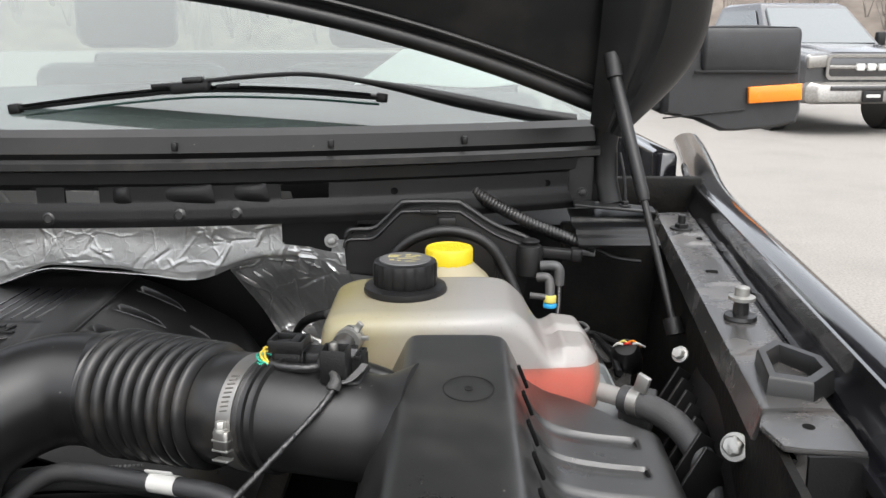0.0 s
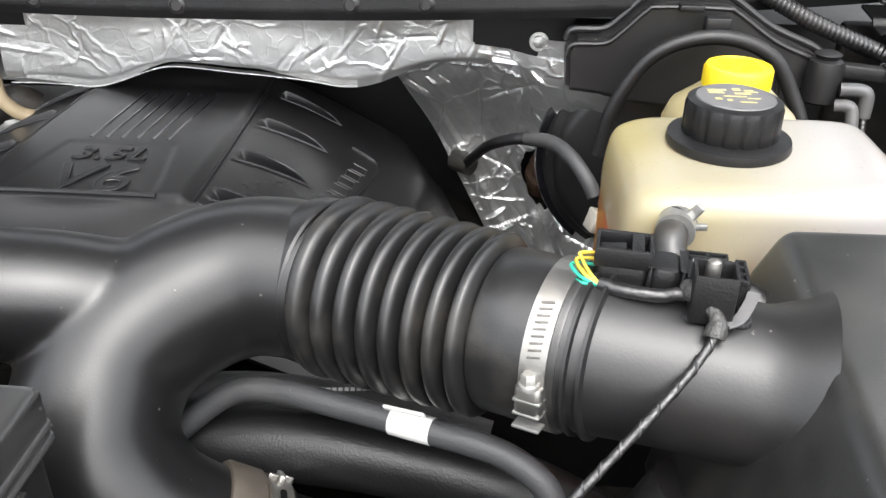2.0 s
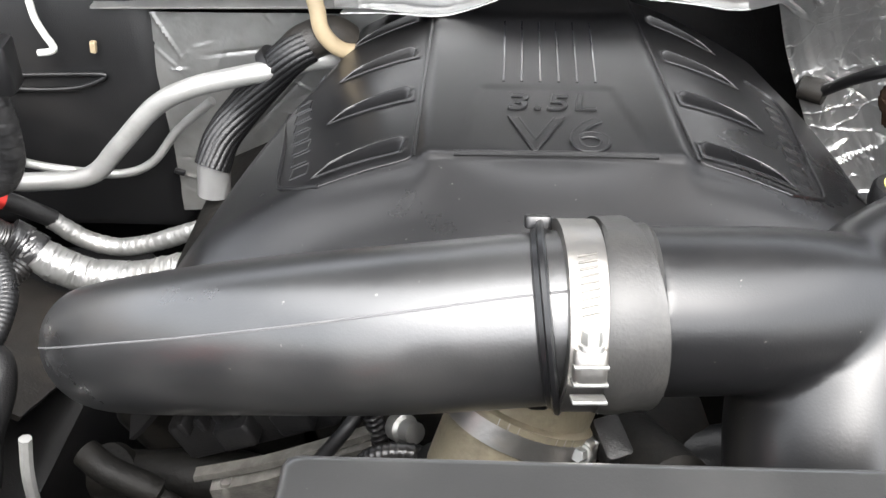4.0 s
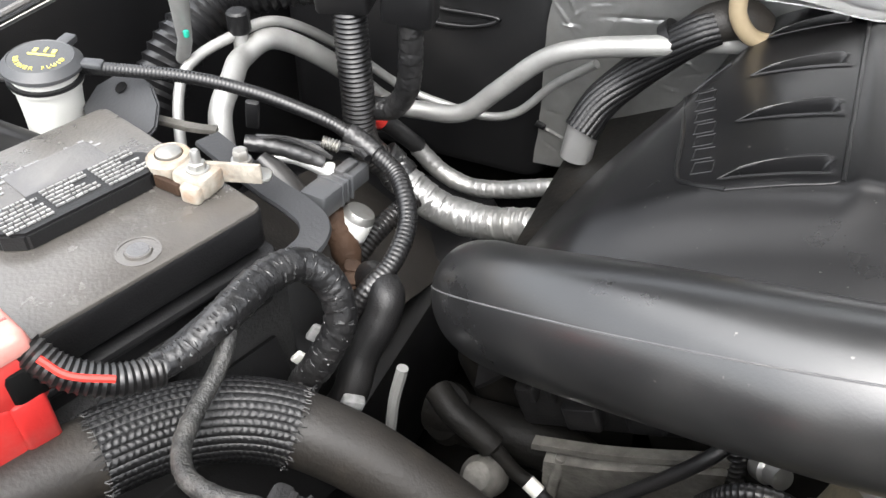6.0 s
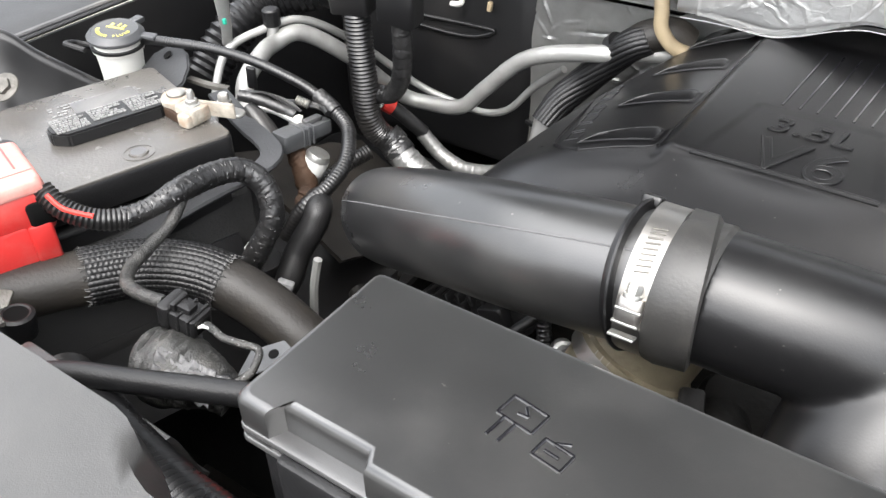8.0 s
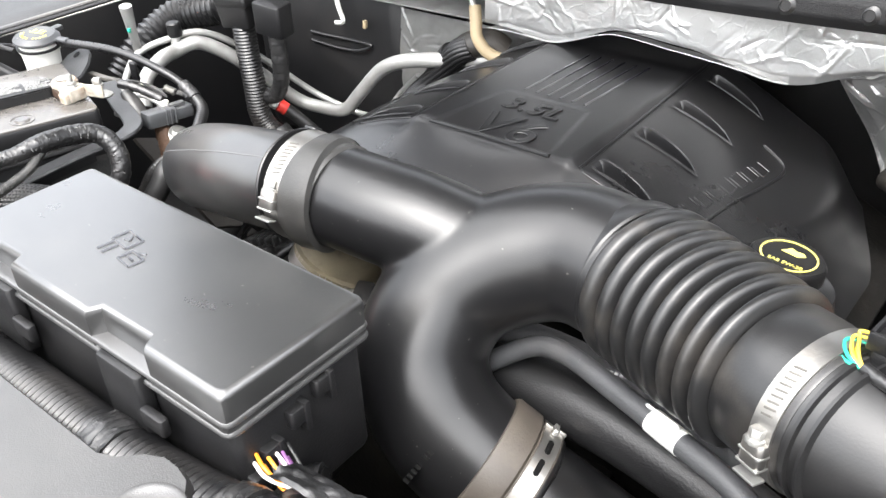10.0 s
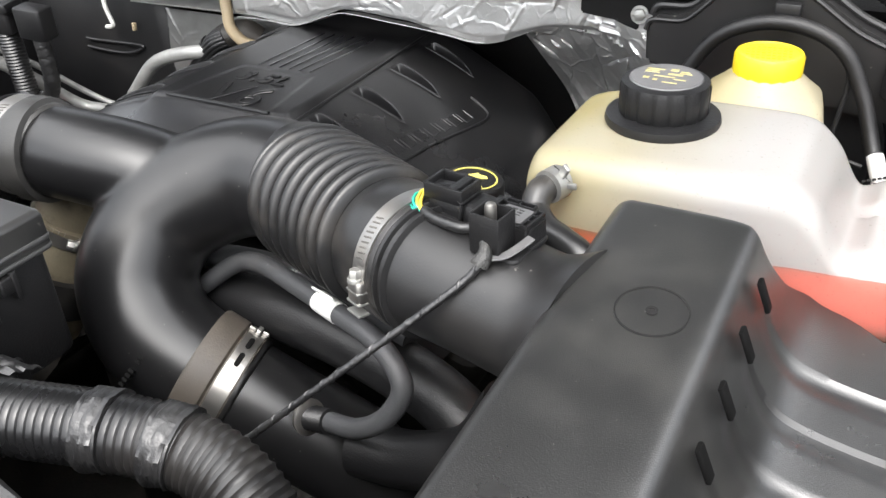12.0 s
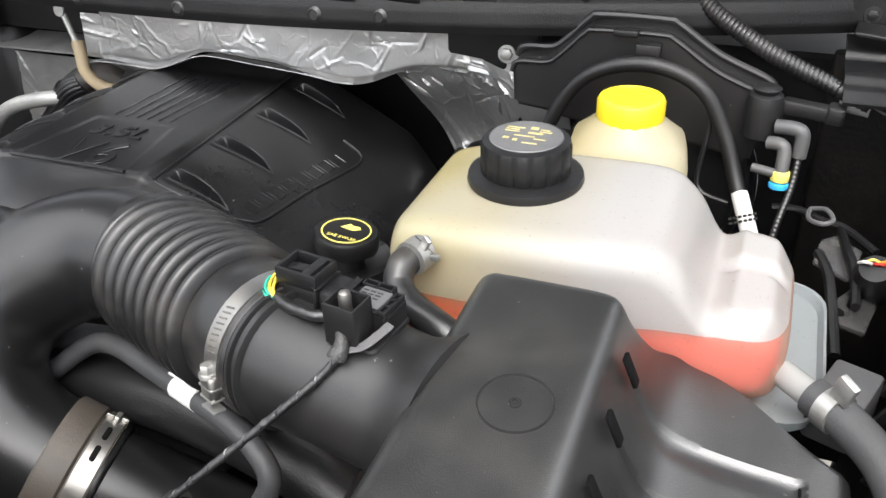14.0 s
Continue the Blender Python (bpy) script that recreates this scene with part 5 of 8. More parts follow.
# airflow sensor with its plug and taped lead
part("tube_seam", sweep([B.lerp(E, f) + V(0.004, -0.0300, 0.0285 - 0.002 * f) for f in (0.14, 0.5, 0.75)], 0.0006, 6), "black", maf, "thin moulded seam")
m = pose(-0.0745, 0.611, 0, 0, 0, -8)
sens = part("sensor_body", plate([(-0.015, -0.0105), (0.014, -0.0105), (0.0155, -0.009), (0.0155, 0.009), (0.014, 0.0105), (-0.008, 0.0115), (-0.015, 0.009)], 0.0145, m @ pose(0, 0, 1.1605), 0.0012), "dull", maf, "black sensor body")
part("sensor_foot", rbox((0.029, 0.034, 0.018), m @ pose(0.000, -0.006, 1.1450), 0.007), "tubeplastic", sens)
part("sensor_skirt", rbox((0.033, 0.038, 0.0045), m @ pose(0.0005, -0.007, 1.1585), 0.005), "dull", sens)
part("sensor_label", rbox((0.0185, 0.0165, 0.0008), m @ pose(-0.002, 0.0015, 1.1748), 0.001), "greybar", sens, "worn grey printed label")
part("label_print", bars([(-0.008 + 0.0045 * (k % 3), 0.006 - 0.0028 * (k // 3), 0.0034, 0.0010) for k in range(11)], m @ pose(-0.002, 0, 1.1756), 0.0002), "dull", sens)
bm = bmesh.new()
for dx, dy, w, d in ((0.0135, 0, 0.0014, 0.020), (0.0095, 0, 0.0012, 0.020), (0.0115, -0.0095, 0.005, 0.0014), (0.0115, -0.003, 0.005, 0.0014), (0.0115, 0.0035, 0.005, 0.0014), (0.0115, 0.0095, 0.005, 0.0014)):
    rbox((w, d, 0.0030), m @ pose(dx, dy, 1.1740), 0.0003, bm=bm)
for dx, dy, w, d in ((-0.004, 0.0105, 0.020, 0.0012), (-0.004, 0.0150, 0.020, 0.0012), (-0.0135, 0.0128, 0.0012, 0.005), (-0.004, 0.0128, 0.0012, 0.005), (0.0055, 0.0128, 0.0012, 0.005)):
    rbox((w, d, 0.0050), m @ pose(dx, dy, 1.1715), 0.0003, bm=bm)
part("sensor_grille", bm, "dull", sens, "open frame along the edge")
bm = bmesh.new()
for dx, dy, w, d in ((-0.003, -0.0110, 0.0195, 0.0016), (-0.003, -0.0275, 0.0195, 0.0016), (-0.0122, -0.0192, 0.0016, 0.0170), (0.0062, -0.0192, 0.0016, 0.0170)):
    rbox((w, d, 0.0250), m @ pose(dx, dy, 1.1620), 0.0006, bm=bm)
part("bolt_well", bm, "dull", sens, "open black bolt well")
part("well_floor", rbox((0.0175, 0.0160, 0.012), m @ pose(-0.003, -0.0192, 1.1620), 0.001), "black", sens)
part("sensor_bolt", lathe([(0.0036, 1.172), (0.0036, 1.1885), (0.0030, 1.1905), (0.0012, 1.1915), (0, 1.1916)], m @ pose(-0.0045, -0.0185, 0), 18), "steel", sens, "bright steel bolt end")
part("strap", strip([m @ V(0.004, -0.030, 1.1640), m @ V(0.010, -0.026, 1.1655), m @ V(0.015, -0.016, 1.1690), m @ V(0.017, -0.010, 1.1710)], 0.006, 0.0012), "greybar", sens, "grey tape strap")
plug = part("plug", rbox((0.026, 0.0185, 0.0170), m @ pose(-0.0455, 0.001, 1.1590, 0, 3, 0), 0.004), "dull", maf, "black electrical plug")
part("plug_collar", rbox((0.016, 0.0215, 0.0195), m @ pose(-0.0250, 0.001, 1.1580, 0, 3, 0), 0.005), "dull", plug)
part("plug_ring", rbox((0.0022, 0.0245, 0.0225), m @ pose(-0.0325, 0.001, 1.1565, 0, 3, 0), 0.006), "dull", plug)
part("plug_ring", rbox((0.0018, 0.0235, 0.0210), m @ pose(-0.0168, 0.001, 1.1572, 0, 3, 0), 0.005), "dull", plug)
bm = bmesh.new()
for dx, dy, w, d in ((-0.0450, -0.0085, 0.028, 0.0020), (-0.0450, 0.0105, 0.028, 0.0020), (-0.0580, 0.001, 0.0020, 0.0205), (-0.0320, 0.001, 0.0020, 0.0205), (-0.0385, 0.001, 0.0060, 0.0185)):
    rbox((w, d, 0.0100), m @ pose(dx, dy, 1.1755), 0.0007, bm=bm)
part("plug_latch", bm, "dull", plug, "open latch frame")
part("latch_bed", rbox((0.024, 0.017, 0.003), m @ pose(-0.0450, 0.001, 1.1745), 0.001), "black", plug)
part("latch_tongue", rbox((0.013, 0.007, 0.0045), m @ pose(-0.0500, 0.001, 1.1780, 0, -6, 0), 0.001), "dull", plug)
o = m @ V(-0.0580, 0.001, 1.1670)
for k, w in enumerate(("wire_g", "wire_g", "wire_y", "wire_g", "wire_y", "wire_y")):
    dz = 0.0024 * (k - 2)
    part("wire", tube([o + V(0.004, 0.0016 * (k - 2), dz), o + V(-0.007, -0.001 + 0.0012 * (k - 2), dz + 0.001), (-0.1440 + 0.0026 * (k % 3), 0.6130 + 0.0014 * k, 1.1700 + dz * 0.5), (-0.1400 + 0.0022 * (k % 3), 0.6050 + 0.0006 * k, 1.1700 + dz * 0.3), (-0.1290, 0.6030 - 0.0006 * k, 1.1685)], 0.00095, 8, 8), w, plug)
lead = thing("taped_sensor_lead", (-0.12, 0.588, 1.160), "crinkled black taped wiring lead of the airflow sensor", "wire")
part("lead", taped([(-0.1310, 0.6040, 1.1690), (-0.1230, 0.5995, 1.1690), (-0.1140, 0.5970, 1.1690), (-0.1030, 0.5955, 1.1690), (-0.0950, 0.5970, 1.1695), (-0.0880, 0.5940, 1.1710)], 0.0033, 12, 1), "tape", lead)
part("lead_knot", taped([(-0.0915, 0.5990, 1.1730), (-0.0870, 0.5930, 1.1725), (-0.0820, 0.5860, 1.1700), (-0.0790, 0.5800, 1.1660), (-0.0805, 0.5755, 1.1600)], lambda d, t: 0.0042 + 0.0011 * math.sin(260 * d), 12, 4), "cloth", lead, "crumpled grey tape knot")
tail = [(-0.0805, 0.5755, 1.1600), (-0.0850, 0.5710, 1.1540), (-0.0950, 0.5620, 1.1440), (-0.115, 0.5470, 1.1260), (-0.150, 0.5230, 1.0950), (-0.181, 0.5035, 1.0670), (-0.205, 0.490, 1.045)]
part("lead_tail", taped(tail, 0.0022, 10, 2), "tape", lead, "twisted taped tail")
part("tail_spiral", winding(tail, 0.0019, 0.013, 0.0010, (1,)), "tape", lead)

# ---- air filter box ----
box = thing("air_filter_box", (0.06, 0.55, 0.95), "grained black air filter box with ribbed sloping side", "air filter box")
profile = [(-0.080, 1.00), (-0.068, 1.06), (-0.053, 1.125), (-0.041, 1.153), (-0.0335, 1.169), (-0.0295, 1.1765), (-0.0245, 1.1805), (-0.017, 1.1812), (0.020, 1.1815), (0.042, 1.1808), (0.0505, 1.177),
           (0.057, 1.165), (0.064, 1.148), (0.072, 1.130), (0.084, 1.116), (0.100, 1.109), (0.125, 1.104), (0.150, 1.101), (0.172, 1.098), (0.180, 1.094), (0.184, 1.084), (0.186, 1.05), (0.187, 1.00)]


def dense(p, n):
    pts = [V(x, 0, z) for x, z in p]
    out, total = resample(spline(pts, 6), 0.0022)
    return [(q.x, q.z) for q in out]


prof2 = dense(profile, 6)
CH = (0.469, 0.509, 0.549, 0.590, 0.631)


def back_y(x):
    return 0.666 if x < 0.05 else 0.666 + 0.038 * smoothstep(0.055, 0.085, x) - 0.046 * smoothstep(0.10, 0.185, x)


NV = 112


def box_pt(i, y0, v):
    x, z = prof2[i]
    y1 = back_y(x)
    j = round(v * NV)
    y = 0.415 + 0.230 * j / (NV - 8) if j <= NV - 8 else 0.645 + (y1 - 0.645) * (j - NV + 8) / 8
    e = 0.0065
    near, far = max(0, 1 - (y - 0.415) / e), max(0, 1 - (y1 - y) / e)
    sag = (0.0085 + 0.10 * (0.665 - y)) * smoothstep(1.02, 1.12, z)
    inset = e * (1 - math.sqrt(max(0, 1 - max(near, far) ** 2)))
    tz = z - sag - (inset if z > 1.02 else 0)
    tx = x + (inset * 0.6 - 0.032 * (0.665 - y) if x < 0.0 else -inset * 0.6)
    if 0.062 < x < 0.160:
        c = min((y - k for k in CH), key=abs)
        tz -= 0.0030 * smoothstep(-0.0110, 0.0040, c) * smoothstep(0.0085, 0.0066, c) * smoothstep(0.062, 0.066, x) * smoothstep(0.160, 0.156, x)
    return V(tx, y, tz)


nv = NV
bm = bmesh.new()
g = [[bm.verts.new(box_pt(i, 0, j / nv)) for j in range(nv + 1)] for i in range(len(prof2))]
for i in range(len(prof2) - 1):
    for j in range(nv):
        bm.faces.new((g[i][j], g[i + 1][j], g[i + 1][j + 1], g[i][j + 1]))
for row, rev in ((0, 1), (nv, -1)):
    bm.faces.new([g[i][row] for i in range(len(prof2))][::rev])
body = part("lid", bm, "boxplastic", box)
# black blocks at both rib ends paint the shade of deeper notches
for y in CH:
    part("rib_notch_shade", rbox((0.0028, 0.0075, 0.019), pose(0.0670, y, 1.1425 - 0.10 * (0.665 - y), 0, -22, 0), 0.001), "black", body, "black block painting the shade at the head of a rib")
    part("rib_notch_shade", rbox((0.0065, 0.011, 0.0050), pose(0.1590, y + 0.001, 1.0852 - 0.07 * (0.665 - y), 0, 6, 0), 0.001), "black", body, "black block painting the shade at the foot of a rib")
mark = pose(0.0185, 0.5705, 1.1636, 5.7, 0, 0)
part("round_mark", lathe([(0.0188, -0.0004), (0.0188, 0.0007), (0.0180, 0.0007), (0.0180, -0.0004)], mark, 56), "dull", body, "moulded round outline")
part("mark_centre", lathe([(0.0032, -0.0004), (0.0032, 0.0008), (0.0018, 0.0008), (0.0018, 0.0002), (0, 0.0002)], mark, 24), "dull", body)
part("lower_tray", rbox((0.24, 0.26, 0.16), pose(0.070, 0.545, 0.86), 0.02), "dull", box)

# ---- coolant expansion tank ----
tank = thing("coolant_tank", (0.02, 0.77, 0.98), "milky plastic coolant tank half full of red coolant", "coolant tank")


def tank_bumps(x, y, top):
    """Two moulded bumps on the low lobe, a shallow dip before it and a groove down the left shoulder."""
    lobe = smoothstep(0.098, 0.106, x) * smoothstep(0.140, 0.128, x)
    h = 0.0065 * lobe * (smoothstep(0.708, 0.716, y) * smoothstep(0.763, 0.755, y) + smoothstep(0.768, 0.776, y) * smoothstep(0.818, 0.810, y))
    h -= 0.0045 * smoothstep(0.078, 0.090, x) * smoothstep(0.106, 0.096, x)
    h -= 0.0030 * math.exp(-((x + 0.088) / 0.006) ** 2) * smoothstep(0.76, 0.80, y)
    return h * top


def tank_sections(inset=0.0, level=None):
    rows = []
    for x, zt, yf, yb, s in ((-0.109, 1.146, 0.712, 0.800, 0.62), (-0.1075, 1.158, 0.702, 0.812, 0.85), (-0.103, 1.168, 0.695, 0.822, 0.95), (-0.094, 1.1735, 0.691, 0.828, 1), (-0.075, 1.176, 0.690, 0.830, 1),
                             (-0.03, 1.177, 0.690, 0.830, 1), (0.01, 1.178, 0.690, 0.830, 1), (0.042, 1.178, 0.694, 0.830, 1), (0.058, 1.176, 0.697, 0.829, 1), (0.068, 1.170, 0.699, 0.827, 1), (0.078, 1.160, 0.700, 0.825, 1),
                             (0.087, 1.149, 0.701, 0.823, 1), (0.094, 1.1415, 0.701, 0.822, 1), (0.102, 1.1375, 0.701, 0.822, 1), (0.108, 1.1365, 0.701, 0.822, 1), (0.114, 1.136, 0.702, 0.821, 1), (0.122, 1.1355, 0.703, 0.820, 1), (0.130, 1.1345, 0.706, 0.817, 1), (0.137, 1.131, 0.712, 0.812, 1), (0.142, 1.125, 0.720, 0.806, 0.92), (0.1435, 1.117, 0.730, 0.797, 0.75)):
        zb = 1.020 + 0.056 * smoothstep(0.02, 0.07, x) + (1 - s) * 0.05
        zt2, yf2, yb2, xx = zt - inset, yf + inset, yb - inset, x
        if inset:
            xx = x * (1 - inset / 0.11) + 0.001
        if level is not None:
            zt2 = min(zt2, level)
        r = min(0.018, (zt2 - zb) * 0.45)
        rt = 0.003 if level is not None and zt - inset > level else r
        pts = []
        yc = (yf2 + yb2) / 2
        for sy, sz, a0 in ((1, 1, 0), (-1, 1, 90), (-1, -1, 180), (1, -1, 270)):
            q = rt if sz > 0 else r
            for k in range(7):
                a = radians(a0 + 15 * k)
                pts.append(V(xx, yc + sy * ((yb2 - yf2) / 2 - q) + q * math.cos(a), (zt2 - q if sz > 0 else zb + q) + q * math.sin(a)))
            if a0 == 0:
                for k in range(1, 28):
                    pts.append(V(xx, yb2 - q - (yb2 - yf2 - 2 * q) * k / 28, zt2))
        for p in pts:
            p.z += tank_bumps(p.x, p.y, smoothstep(zt2 - r, zt2, p.z) if level is None else 0)
        rows.append(pts)
    return rows


def smooth_rows(rows, n=4):
    cols = [spline(c, n) for c in zip(*rows)]
    return [list(r) for r in zip(*cols)]


bm = loft(smooth_rows(tank_sections()))
bmesh.ops.bisect_plane(bm, geom=[*bm.verts, *bm.edges, *bm.faces], plane_co=(0, 0, 1.1265), plane_no=(0, 0, 1))
shell = part("shell", bm, "milky", tank, "milky translucent shell")
shell.data.materials.append(M["wet"])
for f in shell.data.polygons:
    f.material_index = int(f.center.z < 1.1265)
part("coolant", loft(smooth_rows(tank_sections(0.0035, 1.1265), 2)), "coolant", tank, "orange-red coolant seen through the wall")
part("foot_flange", plate(rounded(0.110, 0.160, 0.030, 6), 0.004, pose(0.115, 0.785, 1.062), 0.001), "clearfoot", tank, "clear moulded foot flange")
neck = V(-0.036, 0.770, 1.172)
part("neck", lathe([(0.030, -0.006), (0.032, 0.004), (0.029, 0.010)], Matrix.Translation(neck), 40), "milky", tank)
capthing = part("cap", lathe([(0.029, 0.012), (0.0302, 0.014), (0.0302, 0.031), (0.0290, 0.0345), (0.025, 0.036), (0.0, 0.0362)], Matrix.Translation(neck), 96,
                wave=lambda a, z: 1 - (0.05 * max(0, math.cos(16 * a)) ** 4 if z < 0.033 else 0)), "dull", tank, "black screw cap with grip notches")
part("cap_flange", lathe([(0.030, 0.004), (0.0385, 0.005), (0.0392, 0.007), (0.0385, 0.011), (0.031, 0.013)], Matrix.Translation(neck), 56), "dull", capthing)
part("cap_top", lathe([(0.0245, 0.0360), (0.0240, 0.0368), (0.0, 0.0370)], Matrix.Translation(neck), 48), "greybar", capthing, "dusty grey top")
part("cap_print", bars([(-0.016, 0.010, 0.012, 0.0014), (-0.016, 0.007, 0.009, 0.0012), (-0.016, 0.004, 0.010, 0.0012), (0.000, 0.010, 0.005, 0.004), (0.007, 0.010, 0.006, 0.0012), (0.007, 0.007, 0.008, 0.0012), (0.000, 0.003, 0.010, 0.0025), (-0.008, -0.002, 0.014, 0.0013), (0.006, -0.005, 0.008, 0.0013), (-0.014, -0.008, 0.004, 0.003), (-0.007, -0.010, 0.003, 0.003), (0.000, -0.012, 0.010, 0.0013)], Matrix.Translation(neck + V(0, 0, 0.0370)), 0.0003), "fadedink", capthing, "faded yellow print")
o = V(-0.077, 0.693, 1.160)
part("vent_pipe", sweep([o + V(0, 0.01, 0), o + V(0, -0.012, -0.004)], 0.006, 14), "milky", tank)
vh = thing("coolant_vent_hose", (-0.08, 0.68, 1.08), "black rubber vent hose with a spring clip on the coolant tank", "hose")
part("hose", tube([o + V(0.001, -0.004, 0.004), (-0.081, 0.683, 1.159), (-0.085, 0.672, 1.158), (-0.084, 0.663, 1.150), (-0.073, 0.653, 1.145), (-0.056, 0.644, 1.143), (-0.040, 0.638, 1.138), (-0.020, 0.636, 1.12)], 0.0094, 16), "rubber", vh)
part("clip", lathe([(0.0096, -0.006), (0.0112, -0.006), (0.0112, 0.006), (0.0096, 0.006)], axis_at(o + V(-0.003, -0.010, 0.000), (-0.3, -1, 0)), 24), "zinc", vh, "pale spring clip")
part("clip_ear", rbox((0.003, 0.006, 0.010), axis_at(o + V(0.003, -0.012, 0.008), (0.5, -0.3, 0.9)), 0.001), "zinc", vh)
part("clip_ear", rbox((0.007, 0.003, 0.004), Matrix.Translation(o + V(0.010, -0.012, 0.000)), 0.001), "zinc", vh)
oh = thing("coolant_outlet_hose", (0.19, 0.67, 1.05), "grey coolant hose with a white clip leaving the tank", "hose")
part("spout", sweep([V(0.143, 0.722, 1.096), V(0.163, 0.700, 1.098)], 0.0085, 16), "milky", oh)
part("hose", tube([(0.160, 0.704, 1.098), (0.178, 0.688, 1.097), (0.200, 0.662, 1.090), (0.213, 0.630, 1.072), (0.216, 0.605, 1.04), (0.216, 0.60, 0.98)], 0.0118, 18), "hose", oh)
part("clip", lathe([(0.0120, -0.005), (0.0132, -0.005), (0.0132, 0.005), (0.0120, 0.005)], axis_at((0.171, 0.694, 1.098), (0.7, -0.65, 0)), 28), "zinc", oh, "pale spring clip")
part("clip_ear", rbox((0.005, 0.012, 0.016), axis_at((0.172, 0.690, 1.110), (0.2, -0.2, 1)), 0.001), "zinc", oh)
part("tray_rim", loft([[V(0.115 + x, 0.785 + y, z) for x, y in rounded(0.110 + 2 * g, 0.160 + 2 * g, 0.030, 6)] for z, g in ((1.064, -0.003), (1.064, 0.0), (1.072, 0.002), (1.072, 0.0), (1.066, -0.003))], False), "clearfoot", tank, "clear moulded foot of the tank")

# ---- brake fluid reservoir and booster ----
br = thing("brake_fluid_reservoir", (0.008, 0.925, 1.02), "yellowed brake fluid reservoir with a yellow cap", "fluid reservoir")
mb = pose(0.006, 0.925, 0, 0, 0, 8)
part("reservoir", loft([[mb @ V(x, y, z) for x, y in rounded(w, d, r)] for z, w, d, r in ((1.05, 0.085, 0.085, 0.02), (1.10, 0.097, 0.09, 0.022), (1.130, 0.098, 0.09, 0.024), (1.146, 0.090, 0.085, 0.028), (1.156, 0.070, 0.070, 0.030), (1.162, 0.058, 0.058, 0.027), (1.166, 0.052, 0.052, 0.025))]), "amberish", br, "yellowed translucent reservoir")
part("cap", lathe([(0.024, 1.163), (0.0268, 1.164), (0.0268, 1.179), (0.0255, 1.1815), (0.023, 1.1822), (0.0225, 1.181), (0, 1.181)], mb, 72, wave=lambda a, z: 1 + (0.015 * (math.cos(18 * a) > 0.6) if z < 1.18 else 0)), "yellow", br, "bright yellow screw cap")
part("cap_embossing", bars([(-0.018 + 0.004 * (k % 9), -0.016 + 0.0065 * (k // 9), 0.0026, 0.0042) for k in range(45) if math.hypot(-0.0165 + 0.004 * (k % 9), -0.014 + 0.0065 * (k // 9)) < 0.020], mb @ pose(0, 0, 1.1808), 0.0009), "yellow", br)
boost = thing("brake_booster", (-0.02, 1.12, 0.95), "black brake booster drum on the firewall", "brake booster")
part("drum", lathe([(0.02, 0.004), (0.052, 0.006), (0.060, 0.010), (0.063, 0.018), (0.100, 0.024), (0.106, 0.028), (0.110, 0.036), (0.118, 0.039), (0.120, 0.046), (0.120, 0.10)], axis_at((-0.015, 1.03, 1.03), (0, 1, 0.06)), 56), "tubeplastic", boost)
part("drum_rim", lathe([(0.119, 0.046), (0.1275, 0.047), (0.1285, 0.050), (0.1275, 0.055), (0.119, 0.056)], axis_at((-0.015, 1.03, 1.03), (0, 1, 0.06)), 56), "paint", boost, "rolled glossy rim")
part("master_cylinder", sweep([V(-0.015, 1.06, 1.03), V(-0.01, 0.86, 1.03)], 0.026, 20), "cast", boost)

# ---- cowl-side duct, arched hose, harness and valves at the back right ----
duct = thing("cowl_drain_duct", (0.0, 1.03, 1.10), "black stepped plastic duct on the cowl wall", "duct")
out = [(-0.122, 1.122), (-0.124, 1.160), (-0.118, 1.170), (-0.090, 1.172), (-0.076, 1.182), (-0.056, 1.202), (-0.045, 1.206), (0.012, 1.206), (0.025, 1.202), (0.062, 1.178), (0.105, 1.160), (0.112, 1.15), (0.10, 1.09), (0.06, 1.10), (-0.07, 1.112), (-0.085, 1.118)]
part("body", plate(out, 0.036, Matrix.Translation((0, 1.058, 0)) @ pose(0, 0, 0, 90, 0, 0), 0.004), "tubeplastic", duct)
rim = [V(x, 1.022, z - 0.004) for x, z in out[1:12]]
part("rim", tube(rim, 0.0022, 8, 6), "tubeplastic", duct)
part("rim", tube([p + V(0, 0.022, 0.008) for p in rim], 0.0035, 8, 6), "tubeplastic", duct)
part("clip", rbox((0.022, 0.012, 0.012), pose(0.004, 1.008, 1.186), 0.002), "dull", duct)
part("clip", rbox((0.022, 0.010, 0.006), pose(-0.018, 1.018, 1.200), 0.002), "dull", duct)
arch = thing("arched_vacuum_hose", (0.0, 1.0, 1.08), "black rubber hose arching over the brake reservoir", "hose")
part("hose", tube([(-0.088, 0.995, 1.07), (-0.080, 0.996, 1.115), (-0.055, 0.998, 1.160), (-0.02, 0.998, 1.180), (0.02, 0.997, 1.182), (0.055, 0.995, 1.166), (0.078, 0.990, 1.130), (0.095, 0.975, 1.090), (0.112, 0.945, 1.060), (0.13, 0.91, 1.03)], 0.0068, 14), "dull", arch)
part("label", sweep([V(0.098, 0.971, 1.086), V(0.116, 0.938, 1.055)], 0.0072, 14), "label", arch, "white printed label band")
lab = axis_at((0.107, 0.954, 1.0700), (-0.35, -0.75, 0.55))
part("label_print", bars([(-0.012 + 0.0042 * k, -0.0030 + 0.0042 * j, 0.0030, 0.0020) for k in range(6) for j in range(2)], lab @ pose(0, 0, 0.0064, 0, 0, 32), 0.0012), "dull", arch)
con = thing("corrugated_harness", (0.12, 1.06, 1.15), "corrugated black wiring conduit along the cowl", "cable")
